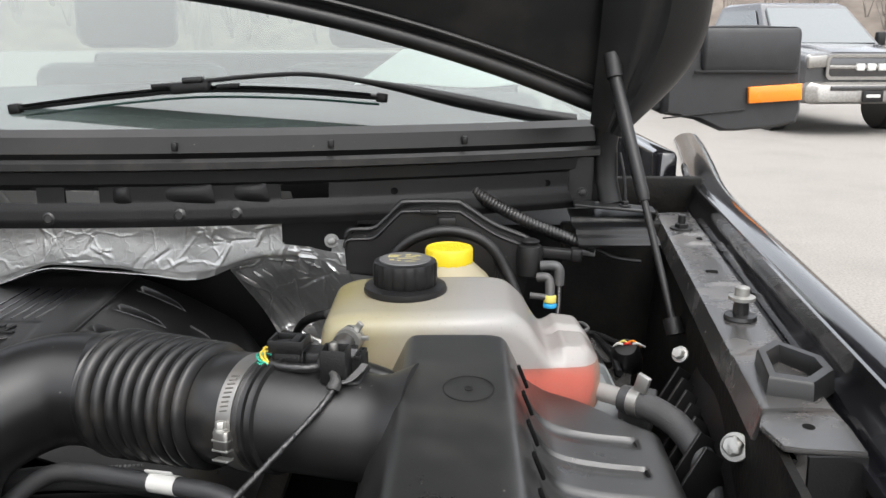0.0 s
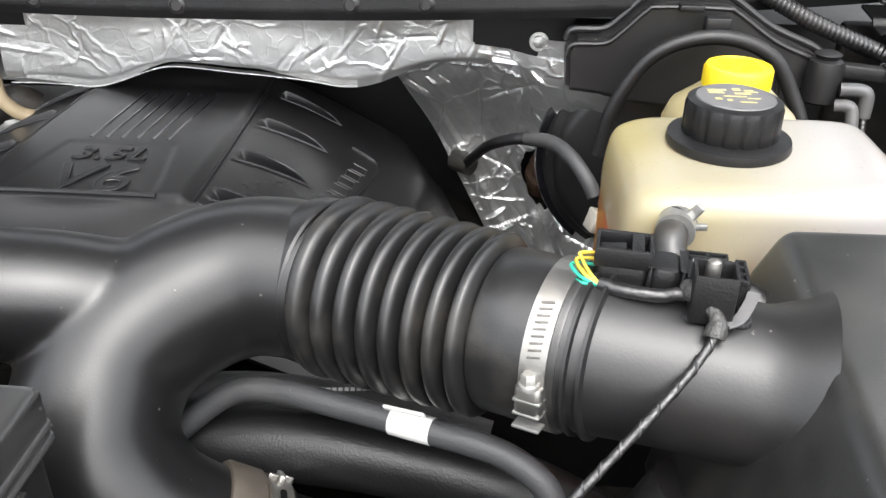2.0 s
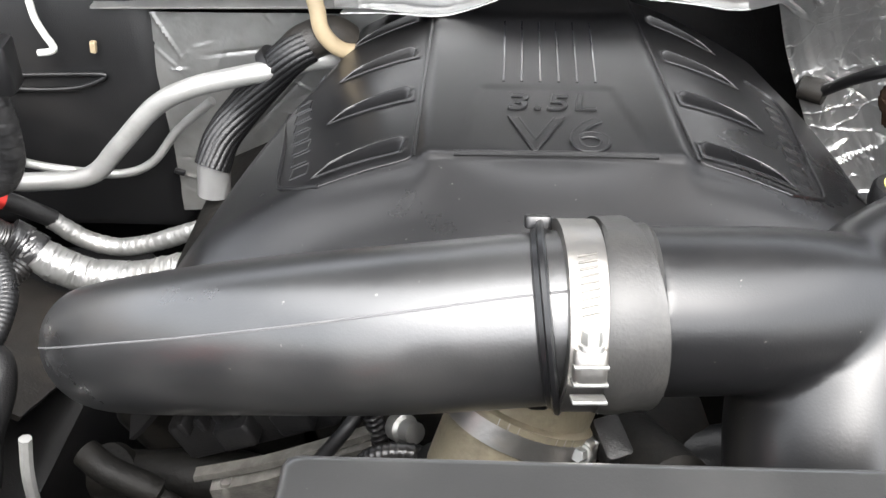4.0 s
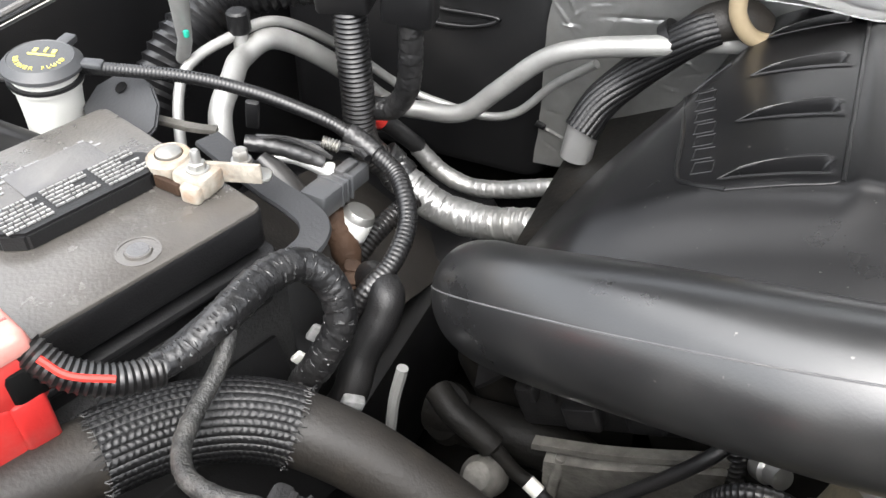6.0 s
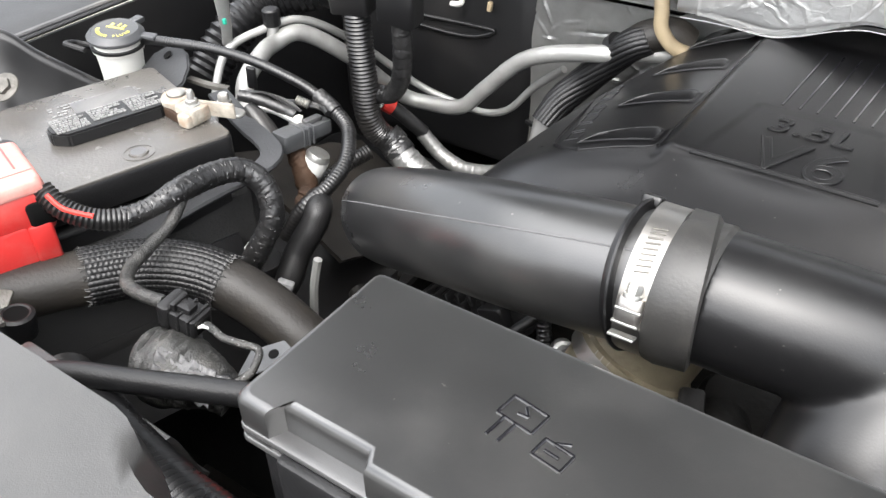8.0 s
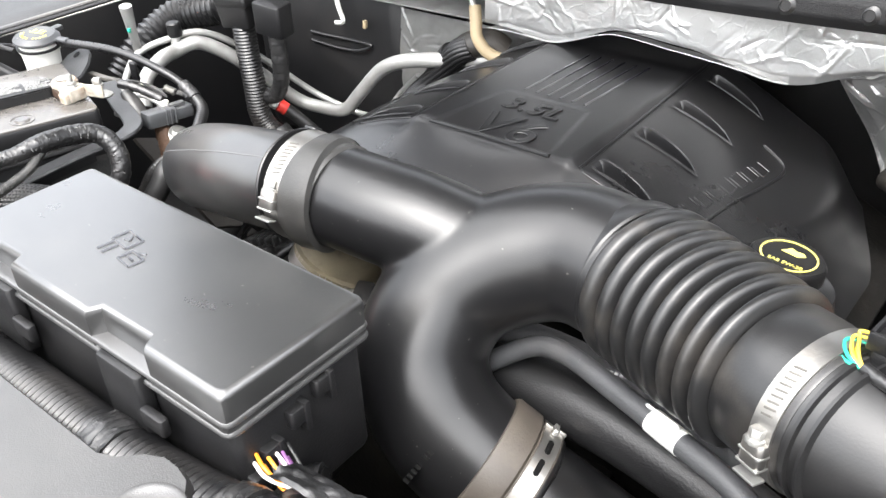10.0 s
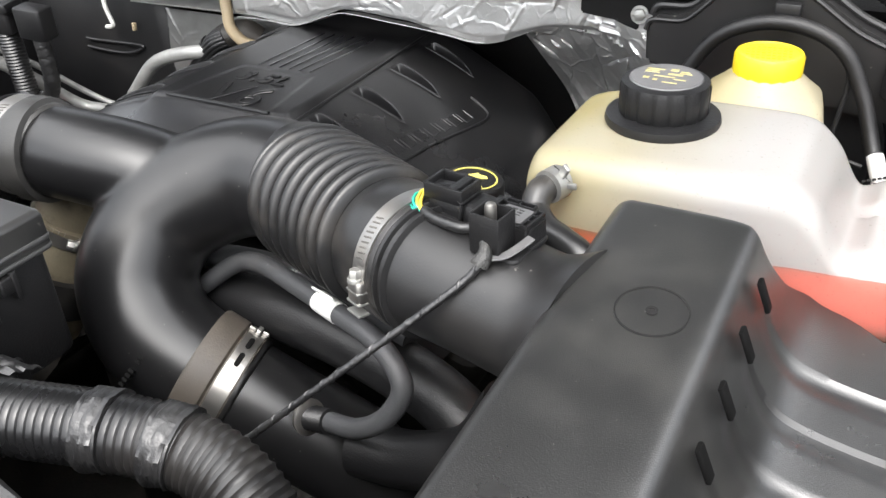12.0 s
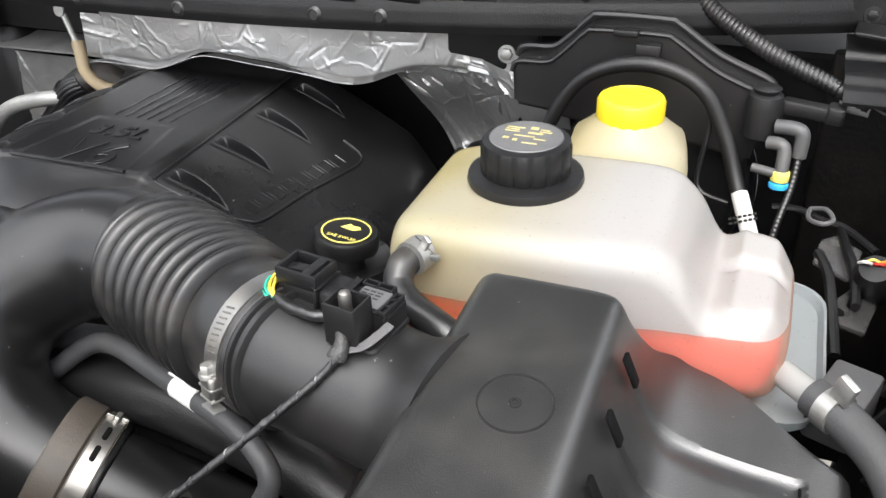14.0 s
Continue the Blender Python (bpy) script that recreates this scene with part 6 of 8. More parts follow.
part("conduit", ribbed([(0.030, 1.085, 1.225), (0.055, 1.075, 1.207), (0.10, 1.058, 1.185), (0.15, 1.045, 1.166), (0.19, 1.035, 1.152)], 0.0085, 0.0045), "conduit", con)
part("wire", tube([(0.19, 1.035, 1.152), (0.215, 1.03, 1.142), (0.245, 1.02, 1.140)], 0.0026, 8), "dull", con)
part("wire_end", sweep([V(0.165, 1.037, 1.150), V(0.19, 1.034, 1.147)], 0.005, 10), "greyprint", con, "pale grey plug end")
val = thing("vacuum_valve", (0.11, 1.0, 1.08), "black vacuum valve with grey elbow fittings", "valve")
part("body", lathe([(0.010, -0.035), (0.016, -0.032), (0.016, -0.004), (0.014, 0.004), (0.010, 0.006), (0.012, 0.010), (0.008, 0.012)], pose(0.106, 1.012, 1.158), 28), "dull", val)
part("plug", rbox((0.045, 0.014, 0.012), pose(0.142, 1.012, 1.146, 0, 4, -6), 0.003), "dull", val)
part("plug_tip", rbox((0.014, 0.018, 0.015), pose(0.162, 1.010, 1.144, 0, 4, -6), 0.003), "dull", val)
part("elbow", tube([(0.118, 0.998, 1.140), (0.134, 0.994, 1.141), (0.140, 0.992, 1.136), (0.140, 0.990, 1.118)], 0.0062, 12, 6), "grey", val, "grey elbow fitting")
part("elbow", tube([(0.114, 0.992, 1.127), (0.124, 0.988, 1.128), (0.128, 0.985, 1.122), (0.128, 0.975, 1.100)], 0.0058, 12, 6), "grey", val, "grey elbow fitting")
part("collar", lathe([(0.0072, 0), (0.0076, 0.001), (0.0076, 0.008), (0.007, 0.009)], axis_at((0.128, 0.977, 1.100), (0, 0.1, 1)), 20), "ink", val, "pale yellow collar")
part("ring", lathe([(0.0078, 0), (0.0082, 0.001), (0.0082, 0.004), (0.0076, 0.005)], axis_at((0.128, 0.976, 1.094), (0, 0.1, 1)), 20), "blue", val, "blue ring")
part("side_port", sweep([V(0.128, 0.976, 1.106), V(0.104, 0.980, 1.108)], 0.004, 10), "grey", val)
part("line", ribbed([(0.140, 0.990, 1.120), (0.138, 0.975, 1.095), (0.132, 0.955, 1.070), (0.128, 0.94, 1.04)], 0.0032, 0.004, 0.15, 10), "conduit", val)
part("stalk", tube([(0.062, 1.000, 1.150), (0.064, 0.998, 1.13), (0.060, 0.99, 1.09), (0.066, 0.985, 1.075), (0.09, 0.98, 1.07)], 0.0022, 8, 6), "dull", val)

# ---- right inner fender: horn-like lamp wiring, bracket, clips ----
brk = thing("abs_bracket", (0.20, 0.86, 0.98), "black stamped bracket with slots on the inner fender", "bracket")
mbk = pose(0.186, 0.945, 1.046, 0, 14, -10)
part("plate", plate([(-0.020, -0.018), (0.010, -0.022), (0.013, 0.030), (-0.012, 0.036), (-0.021, 0.020)], 0.004, mbk, 0.001), "rail", brk, "grey stamped plate")
part("plate", plate([(-0.004, -0.080), (0.034, -0.074), (0.040, 0.016), (0.016, 0.020), (0.014, -0.024)], 0.004, mbk @ pose(0, 0, -0.006), 0.001), "rail", brk, "grey stamped plate")
for x, y, w, d in ((0.020, -0.040, 0.009, 0.022), (0.026, -0.002, 0.006, 0.014), (0.012, -0.062, 0.008, 0.010)):
    part("slot", rbox((w, d, 0.0008), mbk @ pose(x, y, -0.0022), 0.0035), "black", brk)
for pts, r in (([(0.128, 1.020, 1.052), (0.150, 1.018, 1.054), (0.170, 1.006, 1.053), (0.190, 0.998, 1.052), (0.214, 0.968, 1.050)], 0.0035), ([(0.168, 0.946, 1.054), (0.176, 0.918, 1.052), (0.180, 0.880, 1.046), (0.185, 0.84, 1.03)], 0.0045), ([(0.186, 1.000, 1.050), (0.190, 0.962, 1.054), (0.196, 0.930, 1.052), (0.197, 0.886, 1.046)], 0.0040)):
    part("arm", tube(pts, r, 8), "dull", brk, "black bracket arm")
part("clip_loop", tube([(0.160, 1.012, 1.060), (0.172, 1.006, 1.064), (0.178, 0.992, 1.062), (0.170, 0.986, 1.060), (0.160, 0.994, 1.058), (0.158, 1.006, 1.058), (0.160, 1.012, 1.060)], 0.0022, 8), "greybar", brk, "pale clip loop")
sup = thing("fender_brace", (0.21, 0.62, 0.98), "ribbed black plastic brace bolted to the inner fender", "bracket")
part("brace", sheet(lambda u, v: V(0.213 + 0.022 * u + 0.020 * v, 0.545 + 0.235 * u - 0.03 * v, 1.080 + 0.068 * v - 0.01 * math.cos(6 * u)), 30, 8, 0.004), "dull", sup)
for k in range(7):
    part("rib", rbox((0.042, 0.003, 0.045), pose(0.196 + 0.004 * k, 0.60 + 0.028 * k, 1.052, 0, 35, 20), 0.001), "dull", sup)
for p, s in (((0.214, 0.566, 1.120), 0.85), ((0.224, 0.752, 1.120), 0.62)):
    bolt = part("brace_bolt", lathe([(0.0125 * s, 0), (0.0130 * s, 0.001), (0.0125 * s, 0.003), (0.0085 * s, 0.0035), (0.0085 * s, 0.009), (0.007 * s, 0.010)], axis_at(p, (-0.60, -0.62, 0.5)), 28, wave=lambda a, z: 1 if z < 0.0034 else 1 - 0.06 * math.cos(6 * a)), "zinc", sup, "pale zinc bolt with washer")
lamp = thing("headlamp_wiring_boot", (0.20, 0.76, 1.05), "black wiring boot with coloured wire ends by the fender", "wiring")
part("boot", lathe([(0.013, 0), (0.0165, 0.006), (0.0165, 0.03), (0.012, 0.038), (0, 0.039)], axis_at((0.215, 0.93, 1.035), (-0.2, -0.5, 0.9)), 28), "dull", lamp)
for k, w in enumerate(("wire_w", "ink", "wire_r", "wire_o", "wire_w")):
    part("wire", tube([(0.196 + 0.004 * k, 0.920, 1.066), (0.200 + 0.005 * k, 0.912, 1.072 + 0.003 * (k % 2)), (0.212 + 0.005 * k, 0.922, 1.064)], 0.0014, 6, 5), w, lamp)
part("box", rbox((0.03, 0.05, 0.03), pose(0.182, 0.735, 1.055, 0, 0, -20), 0.003), "grey", lamp)

# ---- front hoses and harness under the ducts ----
gh = thing("grey_heater_hose", (-0.25, 0.60, 0.95), "grey rubber coolant hose with a white tape label", "hose")
gp = [(-0.415, 0.635, 0.985), (-0.377, 0.643, 1.019), (-0.344, 0.653, 1.044), (-0.315, 0.650, 1.053), (-0.266, 0.632, 1.058), (-0.215, 0.613, 1.061), (-0.169, 0.596, 1.060), (-0.145, 0.585, 1.041), (-0.156, 0.579, 1.013), (-0.182, 0.579, 0.991), (-0.217, 0.586, 0.978)]
part("hose", tube(gp, 0.0077, 18), "hose", gh)
part("tape_label", tube([(-0.236, 0.6207, 1.0598), (-0.224, 0.6162, 1.0605), (-0.212, 0.6118, 1.0612)], 0.0082, 20), "label", gh, "white tape label")
part("tape_flag", rbox((0.026, 0.002, 0.006), pose(-0.228, 0.6195, 1.0665, 30, -4, -18), 0.001), "label", gh)
part("hose_print", bars([(0.0036 * k, -0.0012, 0.0024, 0.0020) for k in range(14)], axis_at((-0.300, 0.641, 1.0612), (0.05, -0.45, 0.9)) @ pose(0, 0, 0, 0, 0, 0)), "greyprint", gh)
part("fitting", ribbed([(-0.212, 0.5850, 0.980), (-0.236, 0.5900, 0.970)], 0.0100, 0.005, 0.2), "dull", gh, "black ribbed fitting")
part("flange", lathe([(0.006, 0), (0.014, 0.001), (0.0145, 0.004), (0.010, 0.006)], axis_at((-0.240, 0.591, 0.969), (0.9, -0.2, 0.25)), 28), "steel", gh, "bright steel flange")
lo = thing("lower_charge_pipe", (-0.25, 0.66, 0.95), "glossy black lower charge pipe beneath the bellows", "pipe")
part("pipe", tube([(-0.46, 0.66, 0.98), (-0.36, 0.662, 0.996), (-0.26, 0.655, 1.000), (-0.16, 0.640, 0.990), (-0.09, 0.62, 0.965)], 0.024, 24), "dull", lo)
part("hose", tube([(-0.42, 0.67, 1.025), (-0.33, 0.672, 1.035), (-0.24, 0.665, 1.030), (-0.18, 0.655, 1.02)], 0.011, 14), "hose", lo)
part("thick_hose", tube([(-0.20, 0.60, 0.945), (-0.15, 0.60, 0.955), (-0.10, 0.60, 0.985), (-0.07, 0.60, 1.04)], 0.022, 18), "dull", lo)

big = thing("large_front_harness", (-0.30, 0.43, 1.05), "thick corrugated black wiring harness with tape bands", "cable")
bp = [(-0.86, 0.440, 1.020), (-0.70, 0.402, 1.055), (-0.56, 0.394, 1.076), (-0.44, 0.394, 1.084), (-0.36, 0.398, 1.092), (-0.295, 0.410, 1.099), (-0.226, 0.430, 1.099), (-0.180, 0.440, 1.093), (-0.145, 0.438, 1.076), (-0.115, 0.425, 1.040), (-0.10, 0.41, 0.98)]
part("conduit", ribbed(bp, 0.0218, 0.0052, 0.07, 28), "conduit", big)
bpath = resample(spline(bp, 12), 0.004)[0]
for x0, x1 in ((-0.245, -0.222), (-0.206, -0.186), (-0.330, -0.296), (-0.47, -0.44)):
    run = [q for q in bpath if x0 <= q.x <= x1]
    part("tape_band", taped(run[::2], 0.0221, 28, 5), "tape", big, "crinkled tape band")
part("crumpled_tape", taped([q for q in bpath if -0.362 <= q.x <= -0.335][::2], 0.0232, 36, 19), "tape", big, "crumpled shiny tape at the branch")
part("tape_flap", sheet(lambda u, v: V(-0.352 + 0.048 * u, 0.422 + 0.020 * v + 0.004 * u, 1.113 + 0.004 * noise.noise((5 * u, 4 * v, 2)) - 0.010 * v * v), 16, 10, 0.0008), "tape", big, "loose tape flap")
br2 = thing("harness_branch", (-0.36, 0.45, 1.04), "taped harness branch under the fuse box", "cable")
part("branch", taped([(-0.325, 0.412, 1.094), (-0.340, 0.425, 1.086), (-0.36, 0.44, 1.07), (-0.40, 0.46, 1.045)], 0.014, 20, 8), "tape", br2)
for k, w in enumerate(("wire_o", "wire_o", "wire_w", "wire_v", "dull", "wire_o", "dull", "wire_v", "wire_v", "dull")):
    s = 0.0022 * (k % 5)
    part("wire", tube([(-0.372 + 0.0010 * k, 0.430 + 2 * s, 1.108 - 0.001 * k), (-0.362 + 0.0006 * k, 0.427 + 2 * s + 0.001 * (k % 3), 1.106 - 0.0015 * k), (-0.354 + 0.0006 * k, 0.430 + 1.6 * s, 1.098 - 0.001 * k), (-0.350, 0.438 + s, 1.088)], 0.0011, 8, 6), w, br2)

part("split_sleeve", taped([(-0.376, 0.445, 1.062), (-0.367, 0.453, 1.064), (-0.358, 0.460, 1.066)], 0.0125, 24, 17), "tape", br2, "shiny split tape sleeve")
part("sleeve_bore", lathe([(0.0105, 0), (0.0100, 0.0006), (0, 0.0006)], axis_at((-0.3571, 0.4608, 1.0662), (0.757, 0.631, 0.168)), 20), "black", br2)
part("white_wire", tube([(-0.372, 0.428, 1.103), (-0.362, 0.426, 1.101), (-0.352, 0.430, 1.097), (-0.344, 0.438, 1.090)], 0.0012, 8), "wire_w", br2)

# ---- fuse box ----
fuse = thing("fuse_box", (-0.502, 0.463, 1.04), "black plastic fuse box with a clipped lid", "fuse box")
fm = pose(-0.5060, 0.4670, -0.0005)
part("housing", rbox((0.268, 0.094, 0.085), fm @ pose(0, 0, 1.048), 0.008), "dull", fuse)
W, D = 0.1365, 0.0515
outl = [(-W + 0.004, D), (-W + 0.0012, D - 0.0012), (-W, D - 0.004), (-W, -D + 0.004), (-W + 0.0012, -D + 0.0012), (-W + 0.004, -D), (-0.118, -D), (-0.114, -D + 0.008), (-0.068, -D + 0.008), (-0.064, -D), (0.018, -D), (0.022, -D + 0.008), (0.070, -D + 0.008), (0.074, -D),
        (W - 0.004, -D), (W - 0.0012, -D + 0.0012), (W, -D + 0.004), (W, D - 0.004), (W - 0.0012, D - 0.0012), (W - 0.004, D)]
lid = part("lid", loft([[fm @ V(x * (1 - e / W), y * (1 - e / D), 1.134 + z) for x, y in outl] for z, e in ((0, 0), (0.0215, 0), (0.0238, 0.0006), (0.0252, 0.0018), (0.0260, 0.0034), (0.0260, 0.0044), (0.0260, 0.0060))]), "lidplastic", fuse, "smooth grained lid")
for z in (1.131, 1.138):
    part("lid_rim", rbox((0.2755, 0.1050, 0.004), fm @ pose(0, 0, z), 0.006, 0.0015), "grained", lid)
for x in (-0.091, 0.046):
    part("latch", rbox((0.040, 0.010, 0.050), fm @ pose(x, -0.052, 1.088), 0.003), "dull", fuse)
    part("latch_eye", rbox((0.020, 0.006, 0.012), fm @ pose(x + 0.03, -0.057, 1.108), 0.002), "dull", fuse)
for k, (y, z) in enumerate(((-0.028, 1.098), (-0.008, 1.110), (0.012, 1.118), (-0.038, 1.085))):
    part("side_clip", rbox((0.008, 0.014, 0.012), fm @ pose(0.136, y, z), 0.002), "dull", fuse)
    part("side_clip", rbox((0.010, 0.004, 0.020), fm @ pose(0.136, y + 0.004, z - 0.006), 0.001), "dull", fuse)
sm = fm @ pose(-0.020, -0.004, 1.1601, 0, 0, -8)


def symbol(name, lines, label):
    """A moulded outline, each stroke a part of its own."""
    for a, b in lines:
        part(name, sweep([sm @ V(*a, 0), sm @ V(*b, 0)], 0.0009, 6), "paint", lid, label)


symbol("symbol_stroke", (((-0.016, 0.004), (0.002, 0.004)), ((0.002, 0.004), (0.002, 0.016)), ((0.002, 0.016), (-0.016, 0.016)), ((-0.016, 0.016), (-0.016, 0.004)), ((-0.012, 0.004), (-0.012, -0.008)), ((-0.006, 0.004), (-0.006, -0.008)), ((-0.008, 0.014), (-0.004, 0.010)), ((-0.004, 0.010), (-0.009, 0.009))), "moulded fuse symbol stroke")
symbol("symbol_stroke", (((0.008, -0.004), (0.022, -0.004)), ((0.022, -0.004), (0.022, 0.006)), ((0.022, 0.006), (0.008, 0.006)), ((0.008, 0.006), (0.008, -0.004)), ((0.011, 0.001), (0.018, 0.001)), ((0.012, 0.006), (0.018, 0.010))), "moulded relay symbol stroke")

# ---- throttle body under the crossover ----
thr = thing("intake_throttle", (-0.555, 0.665, 0.96), "yellowish metal throttle pipe with a steel clamp", "throttle body")
ta, tb_ = V(-0.545, 0.668, 1.046), V(-0.58, 0.628, 0.955)
tw = (tb_ - ta).normalized()
part("throat", sweep([ta - tw * 0.02, ta, tb_, tb_ + tw * 0.03], 0.038, 36), "brass", thr)
for k in (0.012, 0.07):
    part("bead", lathe([(0.038, 0), (0.041, 0.002), (0.041, 0.006), (0.038, 0.008)], axis_at(ta + tw * k, tw), 40), "brass", thr)
clampband("clamp", ta + tw * 0.022, tw, 0.0395, thr, (0.85, -0.45, 0.35), 0.016)
part("cuff", lathe([(0.038, -0.01), (0.043, -0.008), (0.043, 0.03), (0.038, 0.032)], axis_at(ta + tw * 0.075, tw), 40), "rubber", thr)
act = thing("throttle_actuator", (-0.49, 0.675, 0.96), "dark cast throttle actuator with wiring plug", "actuator")
part("case", rbox((0.07, 0.06, 0.06), pose(-0.485, 0.685, 0.955, 20, 10, 15), 0.014), "shadeblack", act)
part("motor", lathe([(0.01, 0), (0.022, 0.001), (0.022, 0.05), (0.015, 0.055)], axis_at((-0.49, 0.66, 1.0), (0.3, -0.8, 0.3)), 24), "shadeblack", act)
part("plug", rbox((0.016, 0.024, 0.014), pose(-0.505, 0.645, 1.018, 20, 0, 20), 0.003), "dull", act)
part("lead", ribbed([(-0.64, 0.66, 0.955), (-0.615, 0.645, 0.975), (-0.59, 0.64, 0.965), (-0.575, 0.645, 0.94)], 0.0058, 0.004), "conduit", act)

# ---- battery in its tray ----
F = V(-1.118, 0.745, 0)
MB = Matrix.Translation(F) @ Matrix(((0.952, -0.304, 0, 0), (-0.304, -0.952, 0, 0), (0, 0, 1, 0), (0, 0, 0, 1)))
ZT = 1.0655


def bat(x, y, z=0, rz=0):
    """A pose on the battery: x along its short side, y along its length, z from its top."""
    return Matrix.Translation(MB @ V(x, y, ZT + z)) @ pose(0, 0, 0, 0, 0, -17.7 + rz)


battery = thing("car_battery", MB @ V(0.09, 0.14, ZT - 0.19), "dusty black car battery with vent covers and a corroded terminal", "battery")
part("lid", rbox((0.180, 0.285, 0.028), bat(0.090, 0.1425, -0.030), 0.008, 0.003), "dull", battery)
part("lid_top", rbox((0.178, 0.283, 0.004), bat(0.090, 0.1425, -0.0040), 0.007, 0.0015), "battery", battery, "dusty pale lid top")
part("lid_step", rbox((0.188, 0.292, 0.008), bat(0.091, 0.1425, -0.042), 0.008), "dull", battery)
part("case", rbox((0.178, 0.285, 0.150), bat(0.090, 0.1425, -0.190), 0.008), "dull", battery)
part("blanket", rbox((0.196, 0.300, 0.110), bat(0.094, 0.146, -0.165), 0.010), "blanket", battery, "woven black insulation blanket")
for y in (0.077, 0.212):
    c = 0.012
    w, d = 0.036, 0.108
    outl = [(-w / 2 + c, -d / 2), (w / 2 - c, -d / 2), (w / 2, -d / 2 + c), (w / 2, d / 2 - c), (w / 2 - c, d / 2), (-w / 2 + c, d / 2), (-w / 2, d / 2 - c), (-w / 2, -d / 2 + c)]
    vent = part("vent_cover", plate(outl, 0.013, bat(0.096, y, -0.001), 0.0018), "dull", battery, "chamfered vent cover with raised print")
    random.seed(4)
    rows = []
    for block in range(3):
        for line in range(7 - block % 2):
            yy = -0.049 + 0.033 * block
            end = yy + random.choice((0.018, 0.024, 0.029, 0.029))
            while yy < end:
                w1 = random.uniform(0.002, 0.006)
                rows.append((-0.0140 + 0.0040 * line, yy, 0.0014, min(w1, end - yy)))
                yy += w1 + 0.0009
    part("raised_print", bars(rows, bat(0.096, y, 0.012), 0.0012), "brightprint", vent)
part("round_plug", lathe([(0.0135, 0), (0.0135, 0.0008), (0.0122, 0.0008), (0.0122, 0.0002), (0.0085, 0.0002), (0.0078, 0.0018), (0.0, 0.0018)], bat(0.160, 0.078, 0), 32), "battery", battery, "round plug in the lid")
part("plug_dust", lathe([(0.0066, 0.0017), (0.0064, 0.0021), (0, 0.0021)], bat(0.160, 0.078, 0), 24), "greybar", battery)
random.seed(9)
rows = []
for line in range(4):
    yy = 0.0
    while yy < 0.080:
        w1 = random.uniform(0.002, 0.007)
        if random.random() < 0.72:
            rows.append((0.0056 * line, yy, 0.0024, w1))
        yy += w1 + 0.0012
part("sticker_print", bars(rows, bat(0.030, 0.115, 0.0002), 0.0002), "greyprint", battery, "worn white sticker print")
part("sticker", rbox((0.036, 0.060, 0.0006), bat(0.050, 0.065, 0.0), 0.004), "greybar", battery, "worn grey sticker")
# negative clamp, crusted
neg = thing("battery_terminal", bat(0.140, 0.030, 0) @ V(0, 0, 0), "crusted white and rusty negative battery terminal clamp", "battery terminal")
nm = pose(-1.006, 0.690, ZT, 0, 0, -8)
part("post", lathe([(0.0085, 0), (0.0082, 0.0185), (0.0065, 0.0195), (0, 0.0195)], nm @ pose(-0.013, 0.002, 0.0), 28), "zinc", neg, "dull lead post")
part("clamp", lathe([(0.0135, 0.001), (0.0150, 0.003), (0.0150, 0.014), (0.0130, 0.0165), (0.0092, 0.0168), (0.0092, 0.006)], nm @ pose(-0.013, 0.002, 0), 32, wave=lambda a, z: 1 + 0.05 * noise.noise((2 * math.cos(a), 2 * math.sin(a), 90 * z))), "crust", neg, "crusted pale clamp ring")
part("clamp_block", rbox((0.026, 0.022, 0.015), nm @ pose(0.013, 0.0, 0.001, 0, 0, 6), 0.004), "crust", neg)
part("clamp_block", rbox((0.014, 0.012, 0.012), nm @ pose(0.018, -0.010, 0.000, 0, 0, 10), 0.003), "crust", neg)
part("rust_crust", rbox((0.022, 0.004, 0.009), nm @ pose(-0.002, -0.0125, 0.0005), 0.002), "rust", neg, "rust crust")
part("clamp_nut", hexbolt(nm @ V(0.014, 0.0, 0.0155), (0, 0, 1), 0.0056, 0.006, 1.35), "zinc", neg)
part("clamp_stud", lathe([(0.0032, 0), (0.0032, 0.013), (0.0024, 0.0145), (0, 0.0145)], nm @ pose(0.014, 0, 0.0155), 14), "zinc", neg)
part("strap", rbox((0.036, 0.003, 0.014), nm @ pose(0.030, 0.014, 0.004, 0, 0, 26), 0.001), "crust", neg, "bent metal strap")
part("strap_bolt", hexbolt(nm @ V(0.028, 0.024, 0.012), (0, 0, 1), 0.0052, 0.010, 1.3), "zinc", neg)
part("eyelet", rbox((0.016, 0.014, 0.004), nm @ pose(0.040, 0.026, 0.004, 0, 10, 30), 0.005), "zinc", neg)
# red cover on the positive side
redc = thing("red_terminal_cover", bat(0.185, 0.20, -0.02) @ V(0, 0, 0), "red plastic cover over the positive battery terminal", "terminal cover")
rm = bat(0.181, 0.207, -0.002)
part("hood", rbox((0.072, 0.086, 0.036), rm @ pose(0, 0, -0.004), 0.006, 0.003, 0.001), "red", redc)
part("top_slab", rbox((0.074, 0.088, 0.012), rm @ pose(0, 0, 0.029), 0.005, 0.003, 0.002), "dustyred", redc, "dusty pale red top")
part("skirt", rbox((0.036, 0.066, 0.072), rm @ pose(0.0185, -0.009, -0.066), 0.005, 0.003), "red", redc)
part("side_lip", rbox((0.010, 0.018, 0.034), rm @ pose(0.0330, 0.030, -0.030), 0.003, 0.002), "red", redc)
for a, b in (((-0.032, -0.020), (0.012, -0.020)), ((-0.032, 0.006), (0.012, 0.006)), ((-0.032, 0.030), (0.012, 0.030)), ((0.020, -0.040), (0.020, 0.040))):
    part("raised_line", sweep([rm @ V(*a, 0.0407), rm @ V(*b, 0.0407)], 0.0009, 8), "red", redc)
